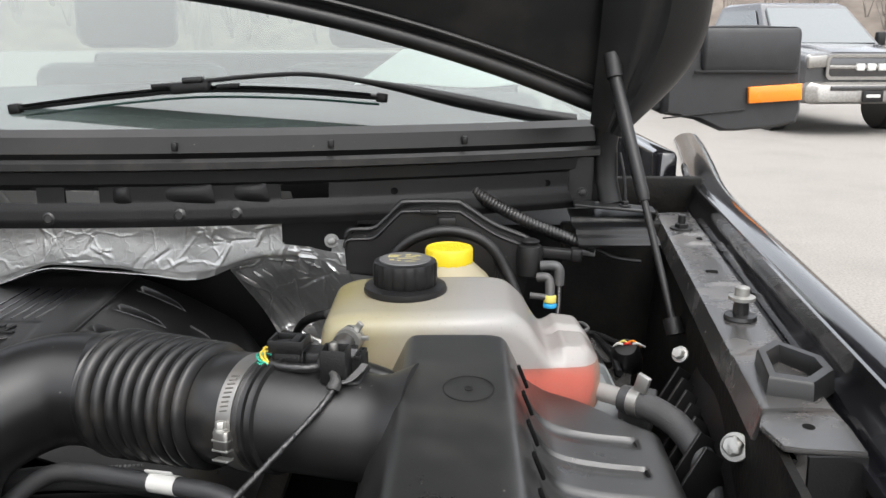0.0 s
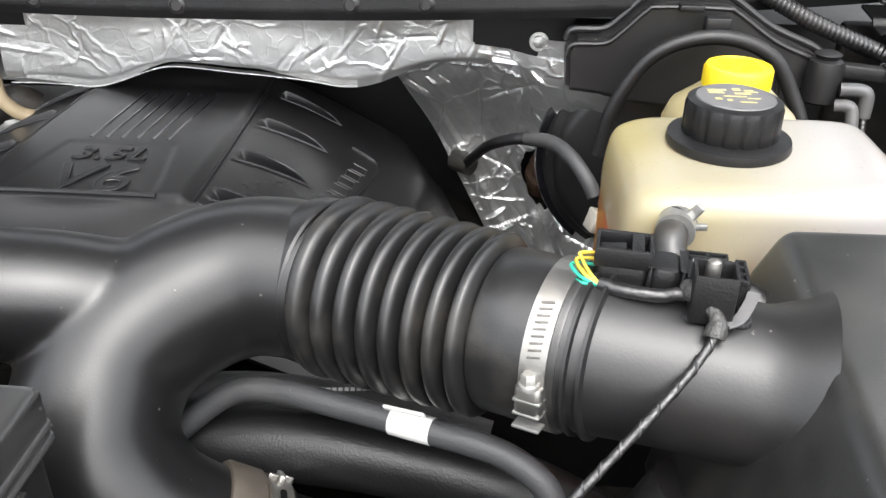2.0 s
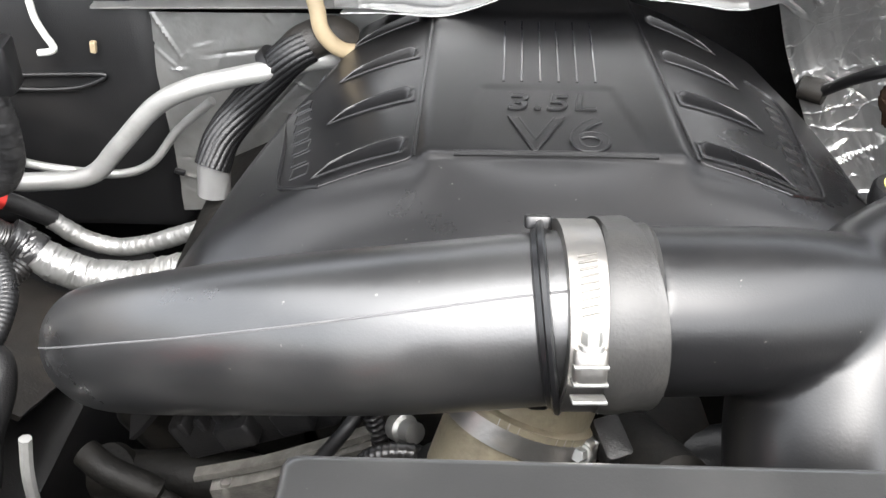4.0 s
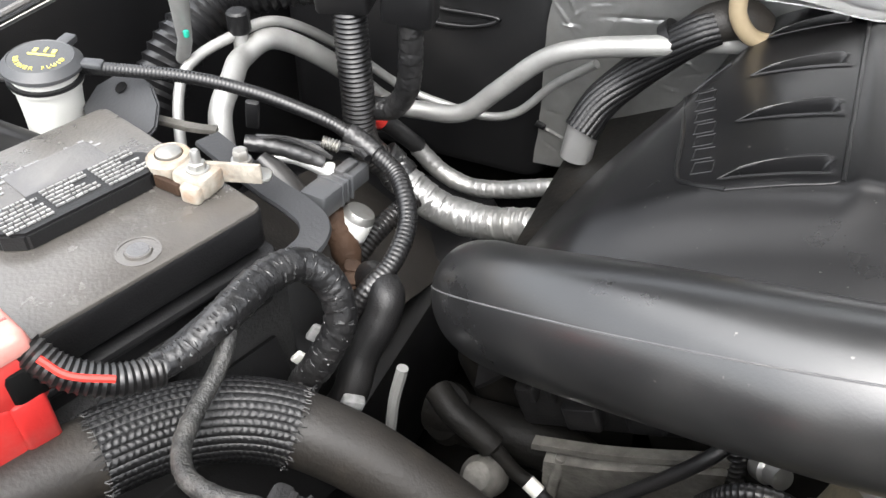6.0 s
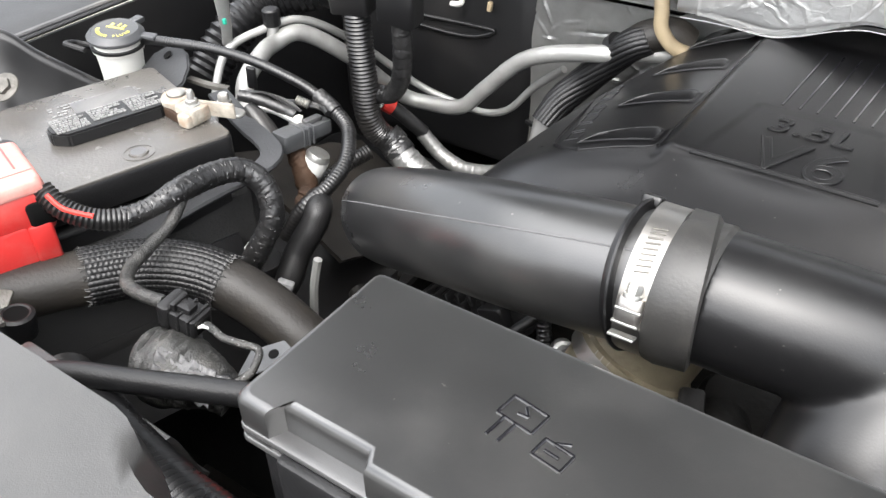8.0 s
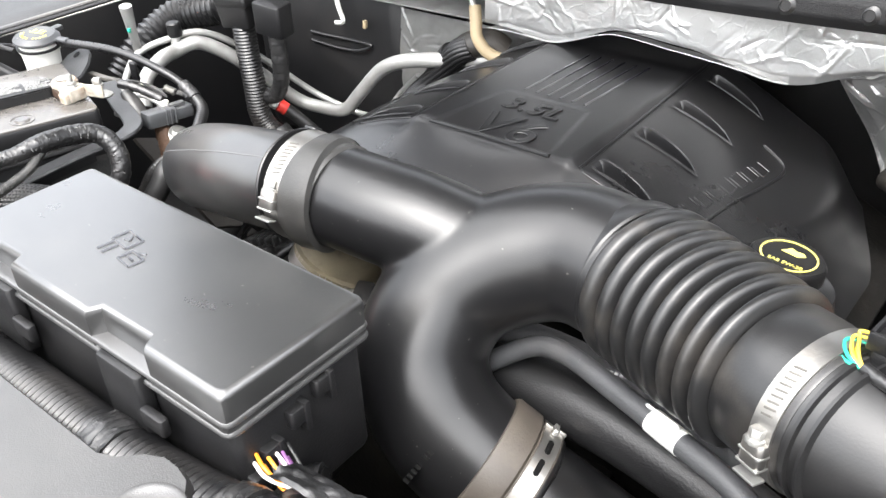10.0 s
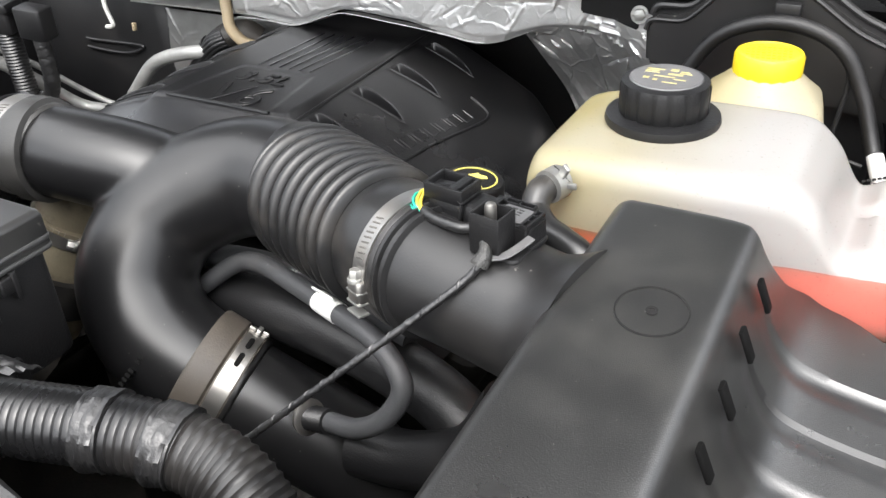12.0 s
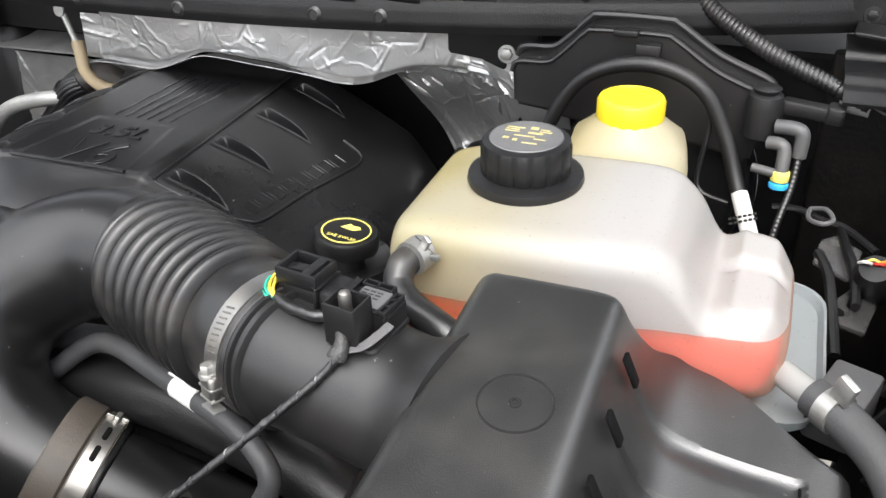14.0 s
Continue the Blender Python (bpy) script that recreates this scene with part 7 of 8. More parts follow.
part("cable_mouth", rbox((0.010, 0.022, 0.022), rm @ pose(0.0330, 0.0345, 0.001), 0.007), "black", redc, "dark cable mouth")
part("boot", rbox((0.026, 0.026, 0.040), rm @ pose(0.026, -0.020, -0.090), 0.008), "rubber", redc)

tray = thing("battery_tray", (-1.0, 0.62, 0.84), "grey plastic battery tray and hold-down rail", "battery tray")
part("hold_down", strip([(-1.040, 0.757, 1.050), (-0.976, 0.731, 1.046), (-0.945, 0.722, 1.043), (-0.928, 0.714, 1.040), (-0.922, 0.699, 1.037), (-0.929, 0.678, 1.032), (-0.945, 0.638, 1.024), (-0.966, 0.573, 1.010), (-0.99, 0.49, 0.995)], 0.021, 0.005), "mirror", tray, "grey hold-down rail")
part("rail_lip", strip([(-0.935, 0.664, 1.022), (-0.950, 0.625, 1.014), (-0.974, 0.560, 0.998), (-0.995, 0.48, 0.985)], 0.012, 0.012), "dull", tray)
part("bracket_ear", plate([(-0.040, -0.016), (-0.010, -0.030), (0.034, -0.034), (0.040, -0.014), (0.030, 0.004), (0.012, 0.018), (-0.008, 0.023), (-0.028, 0.019), (-0.040, 0.006)], 0.004, pose(-1.112, 0.764, 1.058, 30, -6, -8), 0.0015), "mirror", tray, "dark grey bracket ear with a hole")
part("ear_hole", lathe([(0.005, 0), (0.005, 0.0006), (0.0, 0.0006)], pose(-1.124, 0.770, 1.0658, 30, -6, -8), 16), "black", tray)
part("ear_strap", strip([(-1.090, 0.764, 1.050), (-1.062, 0.768, 1.048), (-1.045, 0.775, 1.046)], 0.008, 0.004), "cast", tray)
part("tray", rbox((0.24, 0.34, 0.10), bat(0.10, 0.15, -0.225), 0.02), "dull", tray)
part("apron", sheet(lambda u, v: MB @ V(0.195 + 0.05 * v, 0.02 + 0.26 * u, ZT - 0.09 - 0.12 * v), 10, 6, 0.004), "dull", tray)

# ---- washer bottle ----
wash = thing("washer_fluid_filler", (-1.185, 0.745, 1.0), "white washer fluid filler neck with a black printed cap", "fluid filler")
wm = pose(-1.172, 0.748, 1.088, 3, 4, 20) @ pose(0, 0, -1.080)
part("neck", lathe([(0.021, 0.99), (0.0215, 1.02), (0.0225, 1.045), (0.024, 1.062), (0.0262, 1.063), (0.0262, 1.066), (0.024, 1.067), (0.024, 1.076)], wm, 40), "white", wash)
part("strap_ring", lathe([(0.0245, 1.066), (0.0275, 1.066), (0.0275, 1.0685), (0.0245, 1.0685)], wm, 32), "dull", wash)
wc = part("cap", lathe([(0.024, 1.074), (0.0275, 1.0745), (0.0290, 1.0760), (0.0290, 1.0785), (0.0275, 1.0800), (0.0262, 1.0815), (0.0235, 1.0838), (0.0228, 1.0832), (0.0, 1.0836)], wm, 40), "grey", wash, "dusty black cap")
part("cap_lug", rbox((0.016, 0.010, 0.004), wm @ pose(0.035, 0.006, 1.076), 0.002), "grey", wc)
part("cap_lug", rbox((0.016, 0.010, 0.006), wm @ pose(0.006, 0.031, 1.076, 0, 0, 80), 0.002), "grey", wc)
for k, ch in enumerate("WASHER FLUID"):
    if ch != " ":
        a = radians(200 + 14 * k)
        part("lettering", letters(ch, 0.0055, wm @ pose(0.0185 * math.cos(a), 0.0185 * math.sin(a), 1.0836, 0, 0, math.degrees(a) + 90), 0.0006), "ink", wc, "yellow washer fluid lettering")
part("wiper_mark", bars([(-0.010, -0.001, 0.020, 0.002), (-0.008, 0.003, 0.003, 0.005), (0.0, 0.004, 0.002, 0.006), (0.006, 0.003, 0.003, 0.005)], wm @ pose(0, 0.002, 1.0836)), "ink", wc)
part("tether", tube([(-1.203, 0.728, 1.068), (-1.225, 0.722, 1.072), (-1.232, 0.738, 1.066), (-1.212, 0.752, 1.060)], 0.0032, 8), "dull", wash)
ov = thing("fender_liner", (-1.2, 0.62, 1.06), "dark grey moulded liner with a rounded ridge beside the battery", "liner")
ridge = spline([V(-1.275, 0.640, 1.110), V(-1.245, 0.672, 1.102), V(-1.220, 0.690, 1.078), V(-1.195, 0.713, 1.053), V(-1.170, 0.738, 1.026), V(-1.145, 0.765, 0.995)], 8)


def liner(u, v):
    """A rolled ridge whose face falls away towards the battery."""
    k = u * (len(ridge) - 1)
    i = min(int(k), len(ridge) - 2)
    p = ridge[i].lerp(ridge[i + 1], k - i)
    if v < 0.25:
        a = math.pi * (v / 0.25)
        return p + V(0.007 * (1 - math.cos(a)) * 0.7, -0.007 * (1 - math.cos(a)) * 0.7, 0.007 * math.sin(a) - 0.004)
    e = (v - 0.25) / 0.75
    return p + V(0.010 + 0.050 * e, -0.010 - 0.055 * e, -0.004 - 0.020 * e - 0.055 * e * e)


part("liner", sheet(liner, 40, 30, 0.003), "tubeplastic", ov)
bolt = part("bolt", hexbolt((-1.171, 0.618, 1.080), (0.2, -0.5, 0.8), 0.009, 0.006, 1.7), "cast", ov, "pale flanged bolt")

# ---- battery cables ----
bc = thing("positive_battery_cable", (-0.92, 0.58, 1.0), "taped battery cable looping from the red cover", "cable")
part("conduit", ribbed([(-0.968, 0.522, 1.090), (-0.952, 0.525, 1.078), (-0.935, 0.537, 1.068), (-0.922, 0.556, 1.062)], 0.0090, 0.0036), "conduit", bc)
part("red_strip", tube([(-0.957, 0.519, 1.0915), (-0.945, 0.522, 1.082), (-0.930, 0.534, 1.074)], 0.0020, 8), "wire_r", bc, "red wire showing through the conduit")
lp2 = [(-0.930, 0.543, 1.064), (-0.918, 0.570, 1.064), (-0.912, 0.598, 1.068), (-0.911, 0.632, 1.065), (-0.904, 0.658, 1.058), (-0.889, 0.666, 1.042), (-0.881, 0.661, 1.018), (-0.890, 0.650, 0.990), (-0.905, 0.645, 0.960), (-0.905, 0.65, 0.92)]
loop_r = lambda d, t: 0.0078 + 0.0024 * smoothstep(0.03, 0.07, d)
part("loop", taped(lp2, loop_r, 24, 3), "tape", bc, "crinkled tape wrap")
part("tape_spiral", winding(lp2, loop_r, 0.0085, 0.0010), "tape", bc)
part("tape_spiral", winding(lp2, loop_r, 0.0060, 0.0008, (1,), seed=4), "conduit", bc)
brp = [(-0.911, 0.600, 1.062), (-0.906, 0.580, 1.050), (-0.904, 0.555, 1.043), (-0.898, 0.533, 1.041), (-0.884, 0.518, 1.042), (-0.864, 0.514, 1.044), (-0.842, 0.517, 1.044)]
part("branch", taped(brp, 0.0050, 14, 6), "cloth", bc, "thin cloth-taped branch")
part("branch_spiral", winding(brp, 0.0048, 0.0055, 0.0006), "cloth", bc)
m = pose(-0.822, 0.520, 1.030, 0, 8, 6) @ Matrix.Scale(0.92, 4)
plug = part("connector", rbox((0.026, 0.022, 0.017), m, 0.003), "dull", bc, "black connector")
part("latch", rbox((0.014, 0.010, 0.005), m @ pose(-0.002, 0, 0.017), 0.0015), "dull", plug)
part("latch_bridge", rbox((0.004, 0.016, 0.007), m @ pose(-0.009, 0, 0.0165), 0.001), "dull", plug)
for x in (-0.012, -0.002, 0.008):
    part("collar", rbox((0.003, 0.0245, 0.0195), m @ pose(x, 0, -0.001), 0.002), "dull", plug)
part("socket", rbox((0.001, 0.014, 0.010), m @ pose(0.0131, 0, 0.003), 0.0004), "black", plug)
part("rear_shell", rbox((0.012, 0.026, 0.021), m @ pose(-0.016, 0, -0.001), 0.004), "dull", plug)
part("foot_bracket", rbox((0.016, 0.008, 0.016), m @ pose(0.004, -0.004, -0.016), 0.002), "grey", plug, "grey foot bracket")
fw = thing("fan_motor_lead", (-0.79, 0.52, 1.0), "grey twisted lead with a pale tape wrap", "wire")
lead = [(-0.806, 0.522, 1.037), (-0.795, 0.519, 1.040), (-0.784, 0.517, 1.040), (-0.770, 0.522, 1.037), (-0.760, 0.525, 1.035), (-0.755, 0.517, 1.032), (-0.754, 0.507, 1.029), (-0.761, 0.494, 1.026), (-0.776, 0.489, 1.020), (-0.79, 0.490, 1.01)]
part("lead", taped(lead, 0.0027, 10, 9), "cloth", fw)
part("lead_spiral", winding(lead, 0.0026, 0.006, 0.0007, (1,)), "greyprint", fw)
for k in range(3):
    part("wire", tube([(-0.811, 0.516 + 0.003 * k, 1.036 + 0.002 * (k % 2)), (-0.804, 0.517 + 0.0025 * k, 1.040 - 0.002 * k), (-0.797, 0.519, 1.040)], 0.0011, 8, 5), "wire_w", fw)
fm2 = thing("taped_fan_motor_plug", (-0.81, 0.50, 0.98), "grey tape-wrapped bundle below the connector", "cable")
part("taped_body", taped([(-0.846, 0.490, 1.004), (-0.838, 0.492, 1.006), (-0.825, 0.495, 1.008), (-0.808, 0.499, 1.008), (-0.792, 0.503, 1.004), (-0.775, 0.507, 0.996)], lambda d, t: 0.004 + 0.0225 * smoothstep(-0.004, 0.014, d) - 0.012 * smoothstep(0.03, 0.075, d), 40, 31), "cloth", fm2)
part("loose_wrap", sheet(lambda u, v: V(-0.818 + 0.040 * u + 0.006 * v, 0.490 - 0.018 * v + 0.012 * u, 1.036 - 0.012 * u - 0.016 * v * v + 0.004 * noise.noise((9 * u, 7 * v, 3))), 22, 14, 0.001), "greybar", fm2, "loose grey tape flap")
for k in range(4):
    part("strand", tube([(-0.800 + 0.004 * k, 0.488 - 0.002 * k, 1.018), (-0.785 + 0.003 * k, 0.490 + 0.004 * k, 1.024 - 0.002 * k), (-0.770, 0.496 + 0.003 * k, 1.018), (-0.755, 0.500 + 0.002 * k, 1.005)], 0.0026, 8, 6), ("dull", "cloth", "greybar", "dull")[k], fm2)
part("bracket", plate([(-0.018, -0.010), (0.012, -0.010), (0.020, 0.006), (0.014, 0.014), (-0.010, 0.010)], 0.002, pose(-0.768, 0.534, 1.013, 12, -10, 35), 0.0006), "grey", fm2, "grey metal bracket")
part("bracket_hole", lathe([(0.0038, 0), (0.0038, 0.0006), (0, 0.0006)], pose(-0.764, 0.540, 1.0170, 12, -10, 35), 14), "black", fm2)
part("stay", rbox((0.030, 0.012, 0.003), pose(-0.742, 0.515, 1.004, 8, 12, 10), 0.002), "greybar", fm2)
jc = thing("jump_cable", (-0.78, 0.45, 1.03), "thick black cable with a red tape band at the fuse box", "cable")
part("cable", tube([(-0.885, 0.400, 1.040), (-0.850, 0.420, 1.050), (-0.824, 0.433, 1.055), (-0.786, 0.449, 1.056), (-0.734, 0.469, 1.060), (-0.690, 0.482, 1.066), (-0.640, 0.490, 1.074)], 0.0080, 16), "dull", jc)
part("red_band", sweep([V(-0.690, 0.4822, 1.0662), V(-0.660, 0.4877, 1.0706)], 0.0089, 16), "wire_r", jc, "red tape band")
so = thing("front_corner_shroud", (-0.88, 0.42, 1.0), "grey dusty plastic shroud behind the radiator cover", "shroud")
part("shroud", sheet(lambda u, v: V(-0.898 + 0.16 * u, 0.456 - 0.004 * u - 0.085 * v, 1.050 - 0.05 * smoothstep(0.22, 0, v) - 0.03 * smoothstep(0.12, 0, u) + 0.004 * v), 30, 24, 0.004), "panel", so)
part("socket", lathe([(0.012, 0), (0.0125, 0.018), (0.010, 0.0195), (0.0085, 0.019), (0.008, 0.010)], axis_at((-0.926, 0.452, 1.022), (0.1, 0.1, 1)), 24), "dull", so)
part("socket_bore", lathe([(0.0084, 0), (0.0084, 0.001), (0, 0.001)], axis_at((-0.9242, 0.4538, 1.0395), (0.1, 0.1, 1)), 20), "black", so)
part("spring_clip", rbox((0.030, 0.016, 0.003), pose(-0.950, 0.452, 1.043, 24, 6, 30), 0.002), "cast", so, "grey metal spring clip")
part("clip_tab", rbox((0.011, 0.008, 0.012), pose(-0.953, 0.456, 1.045, 10, -20, 30), 0.002), "greyprint", so)
part("clip_spring", tube([(-0.935, 0.440, 1.05), (-0.918, 0.437, 1.062), (-0.900, 0.433, 1.068), (-0.888, 0.430, 1.066)], 0.0020, 8), "cast", so)

# ---- radiator hose ----
rh = thing("upper_radiator_hose", (-0.88, 0.57, 0.93), "thick dusty radiator hose with a braided sleeve", "radiator hose")
rp = [(-1.02, 0.415, 1.020), (-0.985, 0.465, 1.018), (-0.958, 0.515, 1.014), (-0.930, 0.560, 1.008), (-0.893, 0.588, 1.000), (-0.850, 0.602, 0.982), (-0.805, 0.608, 0.955), (-0.755, 0.612, 0.920), (-0.70, 0.625, 0.87), (-0.66, 0.65, 0.82)]
rpath = spline(rp, 10)
part("hose", sweep(rpath, 0.0222, 32), "oldhose", rh)


def weave(a, d, n=22, high=0.016, stitch=0.40):
    """Plaited strands: lengthwise cords, each with slanting stitches that lean in turn to either side."""
    k = n * a / (2 * math.pi)
    f = k % 1.0
    lean = 1 if int(k) % 2 else -1
    cord = math.sin(math.pi * f) ** 0.6
    return 1 + high * cord + stitch * high * cord * math.cos(d * 2 * math.pi / 0.0040 + lean * 2.4 * f)


part("sleeve", sweep(resample(rpath[22:45], 0.0009)[0], 0.0232, 240, shape=lambda a, d: (weave(a, d, 30, 0.034), weave(a, d, 30, 0.034))), "braid", rh, "braided black sleeve")
random.seed(12)
bm = bmesh.new()
for end, way in ((22, -1), (44, 1)):
    p, t = rpath[end], (rpath[end + 1] - rpath[end]).normalized() * way
    s1 = t.cross(V(0, 0, 1)).normalized()
    u1 = s1.cross(t)
    for k in range(56):
        a = 2 * math.pi * (k + random.uniform(-0.3, 0.3)) / 56
        o = s1 * math.cos(a) + u1 * math.sin(a)
        n1 = random.uniform(0.001, 0.005)
        sweep([p + o * 0.0234 - t * 0.003, p + o * 0.0238 + t * n1 * 0.5, p + o * random.uniform(0.0231, 0.0250) + t * n1 + s1 * random.uniform(-0.002, 0.002)], 0.00045, 4, bm=bm)
tagged(part("frayed_braid", bm, "braid", rh), "frayed black braid strands", kind="stuff")

# ---- middle: brackets, pipes and harnesses between battery and engine ----
acp = thing("air_conditioning_pipe", (-0.95, 1.02, 0.9), "bare aluminium air conditioning pipe with a black service cap", "pipe")
part("pipe", tube([(-1.080, 0.820, 0.985), (-1.092, 0.838, 1.014), (-1.098, 0.868, 1.030), (-1.112, 0.905, 1.030), (-1.102, 0.945, 1.032), (-1.075, 1.00, 0.985), (-1.052, 1.060, 0.918), (-1.020, 1.078, 0.905), (-0.972, 1.084, 0.910), (-0.935, 1.084, 0.945), (-0.890, 1.084, 0.990), (-0.850, 1.082, 1.012), (-0.800, 1.080, 1.026), (-0.765, 1.086, 1.031), (-0.735, 1.100, 1.034), (-0.700, 1.118, 1.032)], 0.0100, 18), "alu", acp)
part("valve_stub", sweep([V(-1.117, 0.912, 1.032), V(-1.119, 0.916, 1.052)], 0.007, 14), "alu", acp)
part("service_cap", lathe([(0.009, 0), (0.0098, 0.002), (0.0098, 0.018), (0.008, 0.020), (0, 0.020)], pose(-1.119, 0.916, 1.048), 24, wave=lambda a, z: 1 + 0.06 * (math.cos(12 * a) > 0)), "dull", acp, "knurled black service cap")
acs = thing("thin_aluminium_pipe", (-1.0, 0.95, 0.9), "thin bare aluminium refrigerant line", "pipe")
part("pipe", tube([(-1.10, 0.79, 0.98), (-1.133, 0.835, 1.012), (-1.140, 0.865, 1.034), (-1.125, 0.905, 1.045), (-1.105, 0.955, 1.044), (-1.08, 1.02, 0.995), (-1.045, 1.085, 0.925), (-1.00, 1.10, 0.905), (-0.955, 1.115, 0.893), (-0.92, 1.12, 0.905), (-0.885, 1.12, 0.945), (-0.84, 1.11, 0.985)], 0.0048, 12), "alu", acs)
part("filler", sweep([V(-1.150, 0.872, 1.036), V(-1.135, 0.862, 1.060), V(-1.128, 0.856, 1.105)], lambda d, t: 0.006 if d < 0.035 else 0.0085, 14), "alu", acs)
part("green_mark", rbox((0.004, 0.004, 0.006), pose(-1.121, 0.849, 1.072), 0.001), "wire_g", acs)
fs = thing("foil_wrapped_hose", (-0.93, 1.0, 0.84), "foil-wrapped heater hose running to the engine", "hose")
part("hose", taped([(-1.014, 0.992, 0.890), (-0.993, 0.990, 0.871), (-0.955, 0.990, 0.851), (-0.905, 0.988, 0.850), (-0.85, 0.985, 0.866), (-0.80, 0.98, 0.88)], 0.0180, 28, 11), "foilflat", fs)
part("tape_end", taped([(-1.022, 0.990, 0.898), (-1.012, 0.992, 0.888), (-1.000, 0.991, 0.876)], 0.0190, 20, 16), "tape", fs, "black tape end")
ft = thing("foil_wrapped_line", (-0.93, 1.06, 0.84), "thin foil-wrapped line with a red tape band", "hose")
part("line", taped([(-1.010, 1.050, 0.876), (-0.984, 1.055, 0.849), (-0.95, 1.056, 0.838), (-0.91, 1.056, 0.845), (-0.853, 1.055, 0.866), (-0.80, 1.05, 0.88)], 0.0098, 20, 12), "foilflat", ft)
part("black_end", tube([(-1.045, 1.022, 0.922), (-1.030, 1.035, 0.904), (-1.008, 1.051, 0.876)], 0.0095, 14), "tape", ft)
part("red_band", sweep([V(-1.047, 1.020, 0.924), V(-1.039, 1.027, 0.915)], 0.0102, 16), "wire_r", ft, "red tape band")
part("white_band", sweep([V(-1.055, 1.012, 0.932), V(-1.048, 1.019, 0.925)], 0.0102, 16), "label", ft)
bs = thing("braided_hose", (-0.80, 1.08, 0.93), "braided black hose curving down behind the engine cover", "hose")
bpath = resample(spline([(-0.735, 1.098, 1.052), (-0.752, 1.092, 1.042), (-0.778, 1.094, 1.015), (-0.805, 1.092, 0.985), (-0.826, 1.078, 0.960), (-0.836, 1.062, 0.935)], 10), 0.0015)[0]
part("sleeve", sweep(resample(bpath, 0.0010)[0], 0.0170, 160, shape=lambda a, d: (weave(a + 9 * d, d, 18, 0.07, 0.10), weave(a + 9 * d, d, 18, 0.07, 0.10))), "braid", bs)
part("elbow", tube([(-0.70, 1.12, 1.045), (-0.715, 1.112, 1.056), (-0.738, 1.100, 1.052), (-0.752, 1.095, 1.040)], 0.0185, 18), "oldhose", bs, "dusty rubber elbow")
part("foil_end", sweep([V(-0.834, 1.066, 0.942), V(-0.838, 1.060, 0.905)], 0.0165, 18), "foil", bs)
part("clip", lathe([(0.018, -0.005), (0.021, -0.005), (0.021, 0.005), (0.018, 0.005)], axis_at((-0.768, 1.098, 1.030), (-0.7, 0, -0.7)), 28), "dull", bs)
tn = thing("tan_ground_strap", (-0.71, 1.10, 1.04), "tan sleeved ground strap with a bare eyelet", "wire")
part("sleeve", tube([(-0.727, 1.095, 1.108), (-0.722, 1.090, 1.090), (-0.718, 1.088, 1.068), (-0.702, 1.095, 1.048), (-0.675, 1.11, 1.042), (-0.64, 1.14, 1.045)], 0.0078, 14), "tan", tn)
part("strap", tube([(-0.745, 1.101, 1.140), (-0.737, 1.098, 1.122), (-0.728, 1.094, 1.106)], 0.004, 10), "zinc", tn, "bare braided strap")
part("eyelet", lathe([(0.003, 0), (0.008, 0), (0.008, 0.002), (0.003, 0.002)], axis_at((-0.747, 1.099, 1.145), (0, -1, 0.2)), 20), "zinc", tn)
gr = thing("firewall_grommet", (-0.91, 1.11, 1.13), "black oval grommet with a stud on the firewall", "grommet")
part("ring", lathe([(0.02, 0), (0.032, 0.002), (0.034, 0.008), (0.026, 0.012), (0.02, 0.006)], axis_at((-0.915, 1.122, 1.128), (0, -1, 0)), 28), "rubber", gr)
part("stud", hexbolt((-0.900, 1.112, 1.120), (0.3, -1, 0.1), 0.006, 0.012, 1.3), "zinc", gr)

vhn = thing("upright_harness", (-1.03, 0.98, 0.87), "upright corrugated wiring harness with a large plug", "cable")
part("conduit", ribbed([(-1.042, 0.976, 1.062), (-1.040, 0.975, 1.02), (-1.037, 0.974, 0.975), (-1.036, 0.974, 0.93), (-1.030, 0.982, 0.905), (-1.012, 0.992, 0.888)], 0.0165, 0.0048, 0.08, 22), "conduit", vhn)
part("plug", rbox((0.050, 0.032, 0.045), pose(-1.044, 0.976, 1.060, 4, -4, 10), 0.005), "dull", vhn, "black plug")
part("plug_rim", rbox((0.056, 0.038, 0.014), pose(-1.044, 0.976, 1.090, 4, -4, 10), 0.004), "dull", vhn)
vjn = thing("short_harness", (-0.98, 0.98, 0.95), "taped wiring harness hanging from a black plug", "cable")
part("lead", taped([(-0.985, 0.985, 1.058), (-0.985, 0.985, 1.02), (-0.990, 0.985, 0.985), (-1.005, 0.985, 0.962), (-1.03, 0.985, 0.955)], 0.0115, 14, 14), "tape", vjn)
part("plug", rbox((0.048, 0.030, 0.045), pose(-0.986, 0.985, 1.056, 4, 4, 6), 0.005), "dull", vjn, "black plug")
ch = thing("thin_corrugated_harness", (-0.98, 0.79, 1.0), "thin corrugated wiring lead crossing to a grey plug", "cable")
part("lead", ribbed([(-1.165, 0.765, 1.076), (-1.124, 0.771, 1.080), (-1.068, 0.784, 1.080), (-1.019, 0.792, 1.075), (-0.978, 0.798, 1.065), (-0.956, 0.802, 1.056), (-0.928, 0.802, 1.042)], 0.0052, 0.0030, 0.07, 14), "conduit", ch)
part("lower_lead", ribbed([(-0.934, 0.803, 1.045), (-0.910, 0.796, 1.035), (-0.894, 0.780, 1.030), (-0.882, 0.758, 1.020), (-0.880, 0.729, 1.010), (-0.888, 0.706, 1.000), (-0.902, 0.690, 0.97)], 0.0072, 0.0034, 0.07, 16), "conduit", ch)
part("tape_band", taped([(-0.950, 0.803, 1.053), (-0.938, 0.803, 1.047), (-0.926, 0.801, 1.042)], 0.0078, 18, 41), "tape", ch)
